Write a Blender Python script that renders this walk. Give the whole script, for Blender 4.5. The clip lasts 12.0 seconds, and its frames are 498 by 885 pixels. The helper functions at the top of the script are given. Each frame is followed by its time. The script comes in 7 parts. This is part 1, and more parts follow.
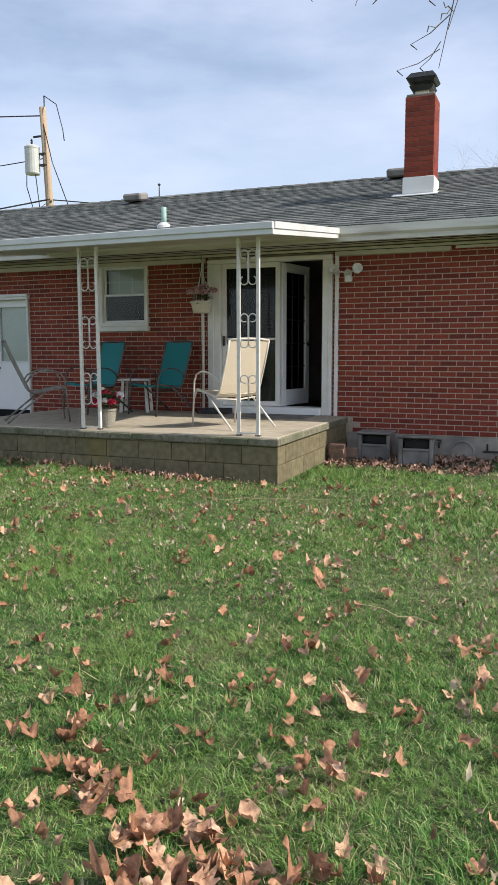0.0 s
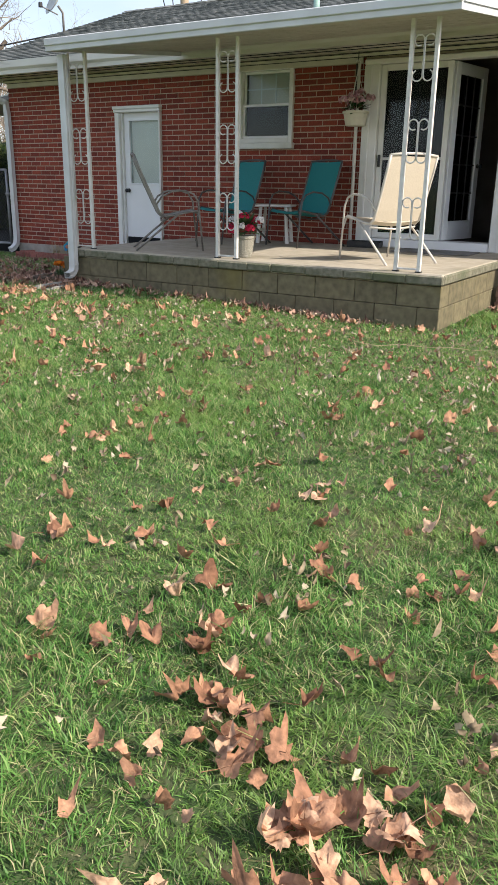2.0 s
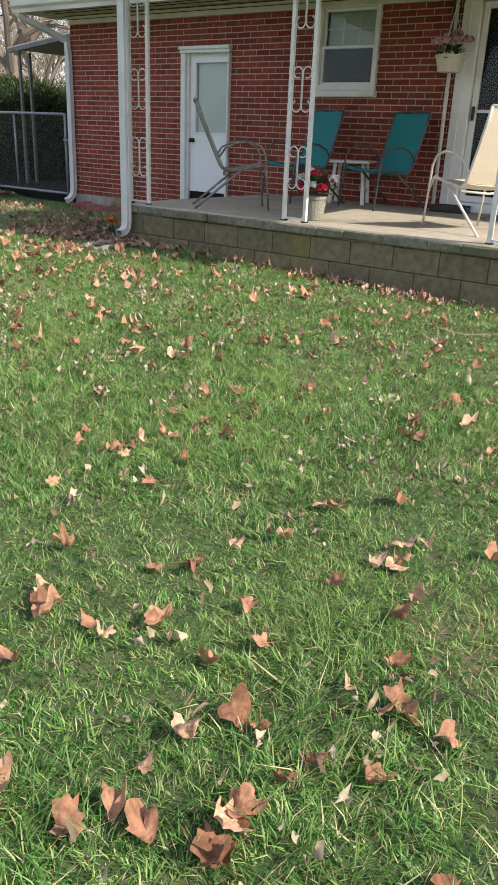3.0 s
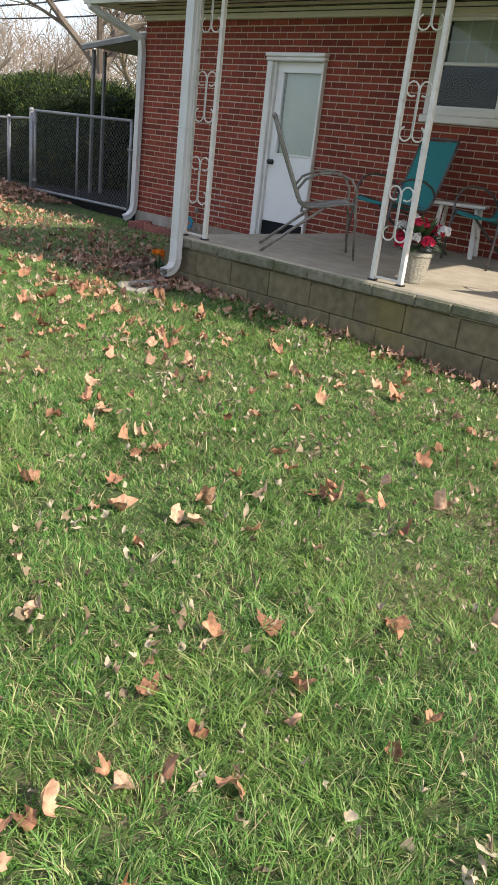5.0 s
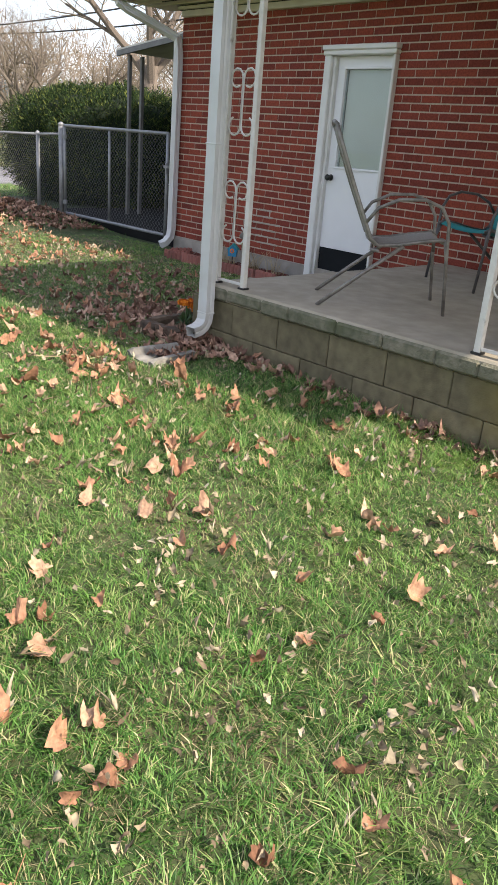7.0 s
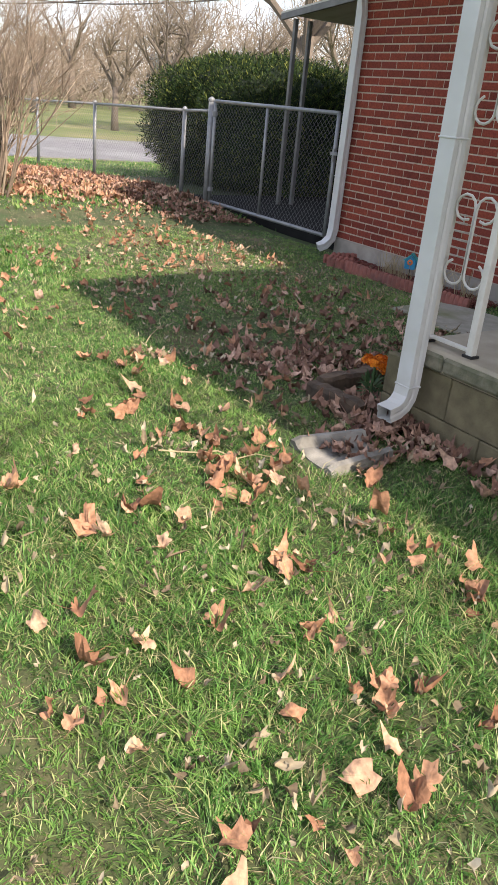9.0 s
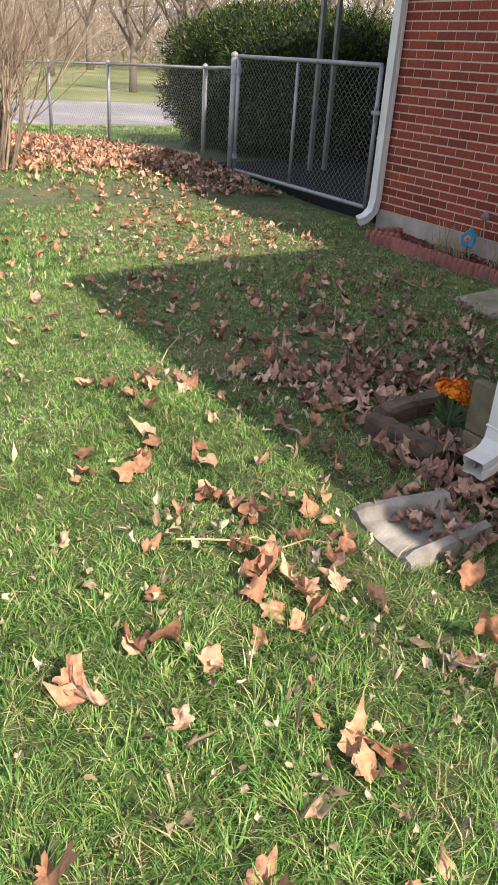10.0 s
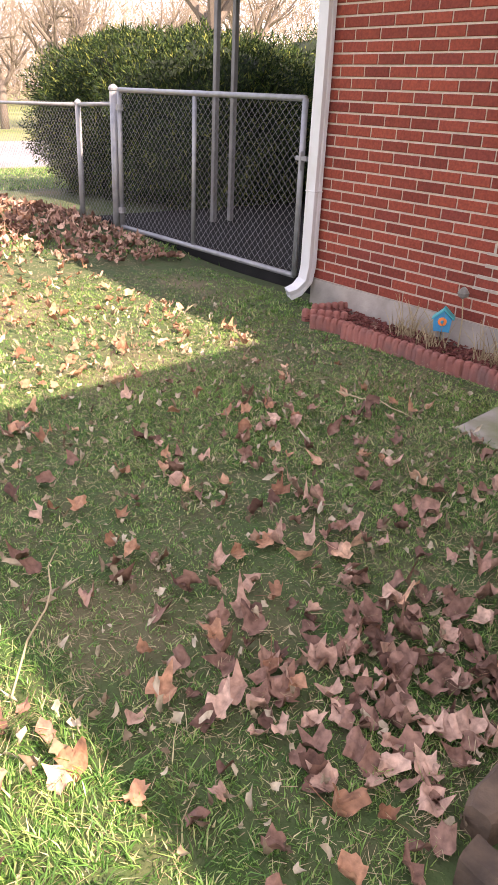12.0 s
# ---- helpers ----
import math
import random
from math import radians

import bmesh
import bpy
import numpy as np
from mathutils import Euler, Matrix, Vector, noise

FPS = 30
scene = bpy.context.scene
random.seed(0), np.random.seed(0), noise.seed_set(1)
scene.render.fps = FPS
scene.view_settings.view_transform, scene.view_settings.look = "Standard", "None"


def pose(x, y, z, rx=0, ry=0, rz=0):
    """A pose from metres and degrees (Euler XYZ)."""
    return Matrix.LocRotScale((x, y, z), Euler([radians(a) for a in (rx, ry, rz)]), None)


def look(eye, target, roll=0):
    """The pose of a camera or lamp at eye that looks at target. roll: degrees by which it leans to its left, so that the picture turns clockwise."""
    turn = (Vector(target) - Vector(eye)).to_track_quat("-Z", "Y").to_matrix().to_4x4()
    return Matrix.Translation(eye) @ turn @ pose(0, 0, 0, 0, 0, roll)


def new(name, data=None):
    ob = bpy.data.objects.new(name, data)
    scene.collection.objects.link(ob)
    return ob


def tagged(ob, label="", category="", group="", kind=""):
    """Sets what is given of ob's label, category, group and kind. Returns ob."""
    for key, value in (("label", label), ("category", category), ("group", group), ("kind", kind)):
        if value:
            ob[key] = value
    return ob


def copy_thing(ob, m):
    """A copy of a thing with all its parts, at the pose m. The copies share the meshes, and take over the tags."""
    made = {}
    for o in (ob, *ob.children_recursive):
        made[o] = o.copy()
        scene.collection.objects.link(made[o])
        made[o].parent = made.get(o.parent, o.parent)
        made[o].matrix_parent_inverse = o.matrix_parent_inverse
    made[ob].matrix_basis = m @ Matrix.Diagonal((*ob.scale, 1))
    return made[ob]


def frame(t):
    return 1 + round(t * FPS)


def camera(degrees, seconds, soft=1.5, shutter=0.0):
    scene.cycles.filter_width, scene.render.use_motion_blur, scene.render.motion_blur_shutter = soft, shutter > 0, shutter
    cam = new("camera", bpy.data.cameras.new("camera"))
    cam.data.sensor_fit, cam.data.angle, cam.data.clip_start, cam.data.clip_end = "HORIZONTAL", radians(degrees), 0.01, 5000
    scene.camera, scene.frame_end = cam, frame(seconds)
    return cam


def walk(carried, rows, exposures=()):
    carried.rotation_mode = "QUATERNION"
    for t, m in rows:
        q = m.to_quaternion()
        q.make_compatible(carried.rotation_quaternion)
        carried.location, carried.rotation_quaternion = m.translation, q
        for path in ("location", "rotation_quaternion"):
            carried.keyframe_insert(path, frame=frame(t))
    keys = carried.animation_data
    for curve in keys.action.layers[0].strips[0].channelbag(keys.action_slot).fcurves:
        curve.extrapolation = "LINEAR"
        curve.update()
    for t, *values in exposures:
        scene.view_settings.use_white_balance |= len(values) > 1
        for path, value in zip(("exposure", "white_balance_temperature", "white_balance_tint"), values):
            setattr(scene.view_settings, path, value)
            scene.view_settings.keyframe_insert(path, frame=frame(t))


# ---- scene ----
cam = camera(36.3, 12.0, 1.0)
PATH = [
    (0, (2.58, -9.85, 1.365), (1.833, -8.011, 1.123), -0.1),
    (0.5, (2.558, -9.808, 1.324), (2.037, -7.908, 0.977), 0.8),
    (1, (2.342, -9.685, 1.223), (1.707, -7.878, 0.647), 2.5),
    (1.5, (2.162, -9.506, 1.196), (1.313, -7.806, 0.573), 1.1),
    (2, (2.065, -9.184, 1.195), (1.073, -7.571, 0.552), 0.9),
    (2.5, (1.828, -8.851, 1.145), (0.745, -7.326, 0.436), 2.2),
    (2.7, (1.759, -8.724, 1.169), (0.675, -7.216, 0.428), 2.2),
    (4.3, (1.007, -7.587, 1.236), (-0.149, -6.146, 0.47), 4.9),
    (4.5, (0.929, -7.458, 1.266), (-0.24, -6.022, 0.512), 5.5),
    (5, (0.568, -7.125, 1.268), (-0.65, -5.716, 0.537), 6.7),
    (5.5, (0.323, -6.826, 1.306), (-0.898, -5.427, 0.565), 6.2),
    (6, (0.082, -6.465, 1.341), (-1.166, -5.102, 0.578), 7.5),
    (6.5, (-0.244, -6.172, 1.351), (-1.508, -4.814, 0.603), 6.9),
    (7, (-0.541, -5.905, 1.343), (-1.872, -4.604, 0.61), 4.7),
    (7.2, (-0.688, -5.765, 1.376), (-2.072, -4.52, 0.644), 4.4),
    (8.8, (-1.838, -5.184, 1.35), (-3.32, -4.103, 0.553), 5.9),
    (9, (-2.016, -5.137, 1.366), (-3.515, -4.091, 0.556), 5.6),
    (9.5, (-2.359, -4.929, 1.355), (-3.873, -3.945, 0.495), 3.8),
    (10, (-2.761, -4.725, 1.352), (-4.261, -3.757, 0.451), 3.8),
    (10.5, (-3.155, -4.532, 1.393), (-4.632, -3.524, 0.498), 1.7),
    (11, (-3.526, -4.263, 1.412), (-4.986, -3.209, 0.54), 1.5),
    (11.5, (-3.955, -4.05, 1.381), (-5.355, -2.895, 0.541), 2.5),
    (12, (-4.323, -3.819, 1.366), (-5.707, -2.638, 0.536), 2.6),
]
walk(cam, [(t, look(eye, target, roll)) for t, eye, target, roll in PATH],
     [(0.0, 0.36, 6750, 11), (1.0, 0.58, 6850, 12), (2.5, 0.64, 6850, 12), (4.5, 0.66, 7000, 13), (6.5, 0.84, 7050, 14), (9.5, 0.88, 7250, 16),
      (10.5, 1.18, 7600, 19), (11.0, 1.36, 7750, 21), (12.0, 1.96, 8150, 29)])

# ---- light ----
SUN = Vector((2.96, 0.29, 2.5)).normalized()
sun_data = bpy.data.lights.new("sun", "SUN")
sun_data.energy, sun_data.angle, sun_data.color = 4.3, radians(0.6), (1.0, 0.95, 0.87)
sun = new("sun", sun_data)
sun.matrix_world = look(SUN * 60, (0, 0, 0))
world = bpy.data.worlds.new("sky")
scene.world = world
world.use_nodes = True
wt = world.node_tree
wbg = wt.nodes["Background"]
wsky = wt.nodes.new("ShaderNodeTexSky")
wsky.sky_type, wsky.sun_disc = "NISHITA", False
wsky.sun_elevation = math.asin(SUN.z)
wsky.sun_rotation = math.atan2(SUN.x, SUN.y)
wsky.air_density, wsky.dust_density, wsky.ozone_density = 1.0, 1.6, 1.0
wco = wt.nodes.new("ShaderNodeTexCoord")
wmap = wt.nodes.new("ShaderNodeMapping")
wmap.inputs["Scale"].default_value = (1.3, 1.3, 4.2)
wno = wt.nodes.new("ShaderNodeTexNoise")
wno.inputs["Scale"].default_value, wno.inputs["Detail"].default_value, wno.inputs["Roughness"].default_value = 2.3, 7, 0.55
wramp = wt.nodes.new("ShaderNodeValToRGB")
wramp.color_ramp.elements[0].position, wramp.color_ramp.elements[1].position = 0.25, 0.85
wramp.color_ramp.elements[0].color = (0.10, 0.10, 0.10, 1)
wmix = wt.nodes.new("ShaderNodeMix")
wmix.data_type = "RGBA"
wmix.inputs["B"].default_value = (4.3, 4.9, 6.3, 1)
wt.links.new(wco.outputs["Generated"], wmap.inputs["Vector"])
wt.links.new(wmap.outputs["Vector"], wno.inputs["Vector"])
wt.links.new(wno.outputs["Fac"], wramp.inputs["Fac"])
wt.links.new(wramp.outputs["Color"], wmix.inputs["Factor"])
wt.links.new(wsky.outputs["Color"], wmix.inputs["A"])
wt.links.new(wmix.outputs["Result"], wbg.inputs["Color"])
wbg.inputs["Strength"].default_value = 0.15


# ---- materials ----
def material(name, base, rough=0.7, metal=0.0, vary=None, scale=6.0, detail=5.0, stain=None, stain_scale=1.2, stain_at=(0.5, 0.7),
             bump=0.0, bump_scale=60.0, island=0.0, obj=0.0, stretch=(1, 1, 1), transl=0.0, spec=0.5):
    """Base colour mixed with vary by fine noise, with stain by broad noise, and brightened or darkened piece by piece."""
    m = bpy.data.materials.new(name)
    m.use_nodes = True
    t, n = m.node_tree, m.node_tree.nodes
    p = n["Principled BSDF"]
    p.inputs["Roughness"].default_value, p.inputs["Metallic"].default_value = rough, metal
    p.inputs["Specular IOR Level"].default_value = spec
    co = n.new("ShaderNodeTexCoord")
    mp = n.new("ShaderNodeMapping")
    mp.inputs["Scale"].default_value = stretch
    geo = n.new("ShaderNodeNewGeometry")
    t.links.new(geo.outputs["Position"], mp.inputs["Vector"])

    def noise_of(sc, de):
        q = n.new("ShaderNodeTexNoise")
        q.inputs["Scale"].default_value, q.inputs["Detail"].default_value = sc, de
        t.links.new(mp.outputs["Vector"], q.inputs["Vector"])
        return q.outputs["Fac"]

    def ramp(fac, a, b):
        r = n.new("ShaderNodeMapRange")
        r.inputs["From Min"].default_value, r.inputs["From Max"].default_value = a, b
        t.links.new(fac, r.inputs["Value"])
        return r.outputs["Result"]

    def mix(fac, a, b):
        x = n.new("ShaderNodeMix")
        x.data_type = "RGBA"
        t.links.new(fac, x.inputs["Factor"])
        for key, c in (("A", a), ("B", b)):
            if isinstance(c, tuple):
                x.inputs[key].default_value = (*c, 1)
            else:
                t.links.new(c, x.inputs[key])
        return x.outputs["Result"]

    col = mix(ramp(noise_of(scale, detail), 0.32, 0.68), base, vary or tuple(c * 0.8 for c in base))
    if stain:
        col = mix(ramp(noise_of(stain_scale, 4), *stain_at), col, stain)
    if island or obj:
        hsv = n.new("ShaderNodeHueSaturation")
        src = geo.outputs["Random Per Island"]
        if obj:
            src = n.new("ShaderNodeObjectInfo").outputs["Random"]
        r = n.new("ShaderNodeMapRange")
        k = island or obj
        r.inputs["To Min"].default_value, r.inputs["To Max"].default_value = 1 - k, 1 + k
        t.links.new(src, r.inputs["Value"])
        t.links.new(r.outputs["Result"], hsv.inputs["Value"])
        t.links.new(col, hsv.inputs["Color"])
        col = hsv.outputs["Color"]
    t.links.new(col, p.inputs["Base Color"])
    if bump:
        b = n.new("ShaderNodeBump")
        b.inputs["Strength"].default_value, b.inputs["Distance"].default_value = 1.0, bump
        t.links.new(noise_of(bump_scale, 4), b.inputs["Height"])
        t.links.new(b.outputs["Normal"], p.inputs["Normal"])
    if transl:
        tr = n.new("ShaderNodeBsdfTranslucent")
        t.links.new(col, tr.inputs["Color"])
        ms = n.new("ShaderNodeMixShader")
        ms.inputs["Fac"].default_value = transl
        t.links.new(p.outputs["BSDF"], ms.inputs[1])
        t.links.new(tr.outputs["BSDF"], ms.inputs[2])
        t.links.new(ms.outputs["Shader"], n["Material Output"].inputs["Surface"])
    return m


def island_colours(name, colours, rough=0.8, transl=0.0, obj=False, fine=0.15, fine_scale=40.0, bump=0.0, big=None, big_scale=0.8):
    """A material whose pieces each take one of several colours, with fine grain on it; big: a second set's colour by broad patches."""
    m = bpy.data.materials.new(name)
    m.use_nodes = True
    t, n = m.node_tree, m.node_tree.nodes
    p = n["Principled BSDF"]
    p.inputs["Roughness"].default_value = rough
    p.inputs["Specular IOR Level"].default_value = 0.3
    geo = n.new("ShaderNodeNewGeometry")
    src = n.new("ShaderNodeObjectInfo").outputs["Random"] if obj else geo.outputs["Random Per Island"]
    r = n.new("ShaderNodeValToRGB")
    r.color_ramp.interpolation = "LINEAR"
    els = r.color_ramp.elements
    while len(els) < len(colours):
        els.new(0.5)
    for i, (pos, c) in enumerate(colours):
        els[i].position, els[i].color = pos, (*c, 1)
    t.links.new(src, r.inputs["Fac"])
    q = n.new("ShaderNodeTexNoise")
    q.inputs["Scale"].default_value, q.inputs["Detail"].default_value = fine_scale, 5
    t.links.new(geo.outputs["Position"], q.inputs["Vector"])
    mr = n.new("ShaderNodeMapRange")
    mr.inputs["From Min"].default_value, mr.inputs["From Max"].default_value = 0.3, 0.7
    mr.inputs["To Min"].default_value, mr.inputs["To Max"].default_value = 1 - fine, 1 + fine
    t.links.new(q.outputs["Fac"], mr.inputs["Value"])
    hsv = n.new("ShaderNodeHueSaturation")
    t.links.new(mr.outputs["Result"], hsv.inputs["Value"])
    t.links.new(r.outputs["Color"], hsv.inputs["Color"])
    col = hsv.outputs["Color"]
    if big:
        q2 = n.new("ShaderNodeTexNoise")
        q2.inputs["Scale"].default_value, q2.inputs["Detail"].default_value = big_scale, 4
        t.links.new(geo.outputs["Position"], q2.inputs["Vector"])
        m2 = n.new("ShaderNodeMapRange")
        m2.inputs["From Min"].default_value, m2.inputs["From Max"].default_value = 0.5, 0.72
        m2.inputs["To Max"].default_value = 0.75
        t.links.new(q2.outputs["Fac"], m2.inputs["Value"])
        x = n.new("ShaderNodeMix")
        x.data_type = "RGBA"
        x.inputs["B"].default_value = (*big, 1)
        t.links.new(m2.outputs["Result"], x.inputs["Factor"])
        t.links.new(col, x.inputs["A"])
        col = x.outputs["Result"]
    t.links.new(col, p.inputs["Base Color"])
    if bump:
        b = n.new("ShaderNodeBump")
        b.inputs["Distance"].default_value = bump
        t.links.new(q.outputs["Fac"], b.inputs["Height"])
        t.links.new(b.outputs["Normal"], p.inputs["Normal"])
    if transl:
        tr = n.new("ShaderNodeBsdfTranslucent")
        t.links.new(col, tr.inputs["Color"])
        ms = n.new("ShaderNodeMixShader")
        ms.inputs["Fac"].default_value = transl
        t.links.new(p.outputs["BSDF"], ms.inputs[1])
        t.links.new(tr.outputs["BSDF"], ms.inputs[2])
        t.links.new(ms.outputs["Shader"], n["Material Output"].inputs["Surface"])
    return m


def glass(name, tint=(0.9, 0.95, 0.95), rough=0.02):
    """A thin pane: clear straight through, with a mirror gloss by angle."""
    m = bpy.data.materials.new(name)
    m.use_nodes = True
    t, n = m.node_tree, m.node_tree.nodes
    n.remove(n["Principled BSDF"])
    gl, tr, mx, fr = (n.new(k) for k in ("ShaderNodeBsdfGlossy", "ShaderNodeBsdfTransparent", "ShaderNodeMixShader", "ShaderNodeFresnel"))
    gl.inputs["Roughness"].default_value = rough
    tr.inputs["Color"].default_value = (*tint, 1)
    fr.inputs["IOR"].default_value = 1.33
    t.links.new(fr.outputs["Fac"], mx.inputs["Fac"])
    t.links.new(tr.outputs["BSDF"], mx.inputs[1])
    t.links.new(gl.outputs["BSDF"], mx.inputs[2])
    t.links.new(mx.outputs["Shader"], n["Material Output"].inputs["Surface"])
    return m


BRICKS = [(0.0, (0.165, 0.033, 0.022)), (0.35, (0.23, 0.046, 0.028)), (0.7, (0.285, 0.058, 0.034)), (1.0, (0.195, 0.040, 0.029))]
M_BRICK = island_colours("red_brick", BRICKS, 0.85, fine=0.22, fine_scale=70, bump=0.003)
M_BRICK_ONE = island_colours("red_brick_single", BRICKS, 0.85, obj=True, fine=0.22, fine_scale=70, bump=0.003)
M_MORTAR = material("mortar", (0.53, 0.43, 0.34), 0.95, vary=(0.42, 0.335, 0.26), scale=30, bump=0.003, bump_scale=150)
M_REPOINT = material("repair_mortar", (0.46, 0.41, 0.34), 0.95, vary=(0.36, 0.32, 0.26), scale=40, bump=0.004, bump_scale=120)
M_CONC = material("concrete_slab", (0.42, 0.37, 0.29), 0.9, vary=(0.33, 0.29, 0.22), scale=9, stain=(0.22, 0.20, 0.14), stain_scale=1.6,
                  stain_at=(0.52, 0.75), bump=0.002, bump_scale=120)
M_EDGE = material("worn_slab_edge", (0.24, 0.22, 0.16), 0.95, vary=(0.12, 0.12, 0.08), scale=22, stain=(0.10, 0.11, 0.06), stain_scale=3,
                  stain_at=(0.45, 0.7), bump=0.008, bump_scale=70)
M_BLOCK = material("grey_block", (0.195, 0.166, 0.094), 0.95, vary=(0.118, 0.10, 0.058), scale=14, stain=(0.24, 0.19, 0.05), stain_scale=1.1,
                   stain_at=(0.58, 0.78), bump=0.004, bump_scale=110, obj=0.14)
# joint colour, darkened to hold the crack shadows between the blocks
M_JOINT = material("block_joint_shade", (0.06, 0.054, 0.038), 0.95, vary=(0.09, 0.08, 0.055), scale=30)
M_FOUND = material("foundation", (0.40, 0.36, 0.31), 0.9, vary=(0.28, 0.25, 0.21), scale=7, stain=(0.20, 0.19, 0.17), stain_scale=2.2, bump=0.004, bump_scale=60)
M_WHITE = material("white_paint", (0.78, 0.77, 0.74), 0.5, vary=(0.70, 0.69, 0.65), scale=5, stain=(0.55, 0.53, 0.47), stain_scale=2.5,
                   stain_at=(0.6, 0.85), bump=0.0008, bump_scale=40)
M_DOORWHITE = material("door_paint", (0.82, 0.82, 0.82), 0.4, vary=(0.78, 0.78, 0.78), scale=3)
M_POST = material("chipped_white_iron", (0.72, 0.70, 0.65), 0.55, vary=(0.60, 0.58, 0.53), scale=20, stain=(0.28, 0.25, 0.2), stain_scale=14,
                  stain_at=(0.66, 0.78), bump=0.001, bump_scale=80)
M_SOFFIT = material("cream_soffit", (0.62, 0.59, 0.50), 0.6, vary=(0.55, 0.52, 0.43), scale=4, stain=(0.42, 0.39, 0.31), stain_scale=1.4, stain_at=(0.55, 0.8))
M_GUTTER = material("weathered_gutter", (0.63, 0.62, 0.56), 0.5, vary=(0.54, 0.52, 0.46), scale=3, stain=(0.38, 0.36, 0.30), stain_scale=3,
                    stain_at=(0.52, 0.75), stretch=(0.4, 1, 3))
M_ALU = material("white_aluminium", (0.62, 0.63, 0.63), 0.42, vary=(0.54, 0.55, 0.54), scale=4, stain=(0.5, 0.49, 0.45), stain_scale=2, stain_at=(0.58, 0.8))
M_GREYPAINT = material("grey_painted_post", (0.17, 0.17, 0.165), 0.5, vary=(0.12, 0.12, 0.115), scale=10)
# a darker, redder mortar for the chimney core
M_DARKMORTAR = material("dark_mortar", (0.26, 0.15, 0.115), 0.95, vary=(0.19, 0.11, 0.085), scale=20)
M_WIRE = material("dull_zinc_wire", (0.17, 0.175, 0.18), 0.55, metal=0.2, vary=(0.12, 0.125, 0.13), scale=30)
# near-black that stands in for the shade in narrow gaps
M_DARK = material("gap_shade", (0.02, 0.02, 0.02), 0.8)
M_SHINGLE = island_colours("grey_shingle", [(0, (0.055, 0.062, 0.058)), (0.5, (0.095, 0.105, 0.10)), (1, (0.15, 0.155, 0.145))], 0.95, fine=0.3, fine_scale=25, bump=0.004)
M_ROOM = material("room_wall", (0.30, 0.26, 0.22), 0.9)
M_GLASS = glass("window_glass")
M_BLIND = material("beige_shade", (0.76, 0.71, 0.64), 0.8, vary=(0.70, 0.65, 0.58), scale=3)
M_SCREEN = material("insect_screen", (0.016, 0.018, 0.020), 0.7, vary=(0.012, 0.013, 0.015), scale=3, spec=0.1)
M_TEAL = material("teal_sling_fabric", (0.004, 0.23, 0.235), 0.75, vary=(0.006, 0.18, 0.19), scale=90, stretch=(1, 1, 6), bump=0.0008, bump_scale=300)
M_BEIGE = material("beige_sling_fabric", (0.62, 0.54, 0.42), 0.8, vary=(0.55, 0.47, 0.36), scale=80, bump=0.0008, bump_scale=300)
M_TAUPE = material("taupe_fabric", (0.36, 0.34, 0.31), 0.8, vary=(0.30, 0.28, 0.26), scale=80, bump=0.0008, bump_scale=300)
M_FRAME = material("dark_grey_chair_frame", (0.07, 0.07, 0.075), 0.45, metal=0.3, vary=(0.12, 0.11, 0.10), scale=25)
M_FRAMEL = material("cream_chair_frame", (0.62, 0.58, 0.52), 0.45, vary=(0.52, 0.48, 0.42), scale=15)
M_BRONZE = material("taupe_chair_frame", (0.15, 0.135, 0.12), 0.4, metal=0.35, vary=(0.30, 0.28, 0.25), scale=18)
M_PLASTIC = material("white_resin", (0.74, 0.72, 0.69), 0.45, vary=(0.66, 0.64, 0.60), scale=8)
M_POTC = material("cream_pot", (0.66, 0.62, 0.50), 0.6, vary=(0.58, 0.53, 0.42), scale=12)
M_WICKER = material("grey_woven_pot", (0.36, 0.34, 0.28), 0.8, vary=(0.18, 0.17, 0.13), scale=60, stretch=(1, 1, 2), bump=0.003, bump_scale=90)
M_GALV = material("galvanised_steel", (0.30, 0.31, 0.32), 0.5, metal=0.4, vary=(0.22, 0.23, 0.24), scale=18, stain=(0.32, 0.32, 0.31), stain_scale=6)
M_WOODPOLE = material("weathered_pole", (0.42, 0.32, 0.22), 0.9, vary=(0.32, 0.24, 0.16), scale=14, stretch=(4, 4, 0.3), bump=0.004, bump_scale=30)
M_BLACK = material("black_metal", (0.025, 0.025, 0.027), 0.45, metal=0.4, vary=(0.04, 0.04, 0.04), scale=20)
M_TRANS = material("grey_transformer", (0.50, 0.52, 0.50), 0.5, vary=(0.44, 0.46, 0.44), scale=5)
M_PATINA = material("green_patina_pipe", (0.22, 0.38, 0.33), 0.7, vary=(0.30, 0.42, 0.38), scale=18)
M_GREYBOX = material("grey_vent_box", (0.22, 0.21, 0.20), 0.75, vary=(0.17, 0.165, 0.155), scale=9, stain=(0.12, 0.115, 0.10), stain_scale=5)
M_SPLASH = material("concrete_splash", (0.33, 0.31, 0.27), 0.95, vary=(0.17, 0.16, 0.138), scale=9, stain=(0.11, 0.105, 0.09), stain_scale=6,
                    stain_at=(0.5, 0.68), bump=0.004, bump_scale=90)
M_STONE = material("brown_edging_stone", (0.115, 0.078, 0.05), 0.95, vary=(0.055, 0.038, 0.026), scale=18, bump=0.006, bump_scale=50, obj=0.2)
M_OLDBRICK = material("old_brown_brick", (0.22, 0.12, 0.09), 0.95, vary=(0.30, 0.20, 0.15), scale=14, stain=(0.15, 0.12, 0.09), stain_scale=7, bump=0.003, bump_scale=80, obj=0.2)
M_FLAG = material("flagstone", (0.34, 0.32, 0.27), 0.95, vary=(0.26, 0.24, 0.19), scale=11, stain=(0.17, 0.18, 0.09), stain_scale=3, bump=0.005, bump_scale=60)
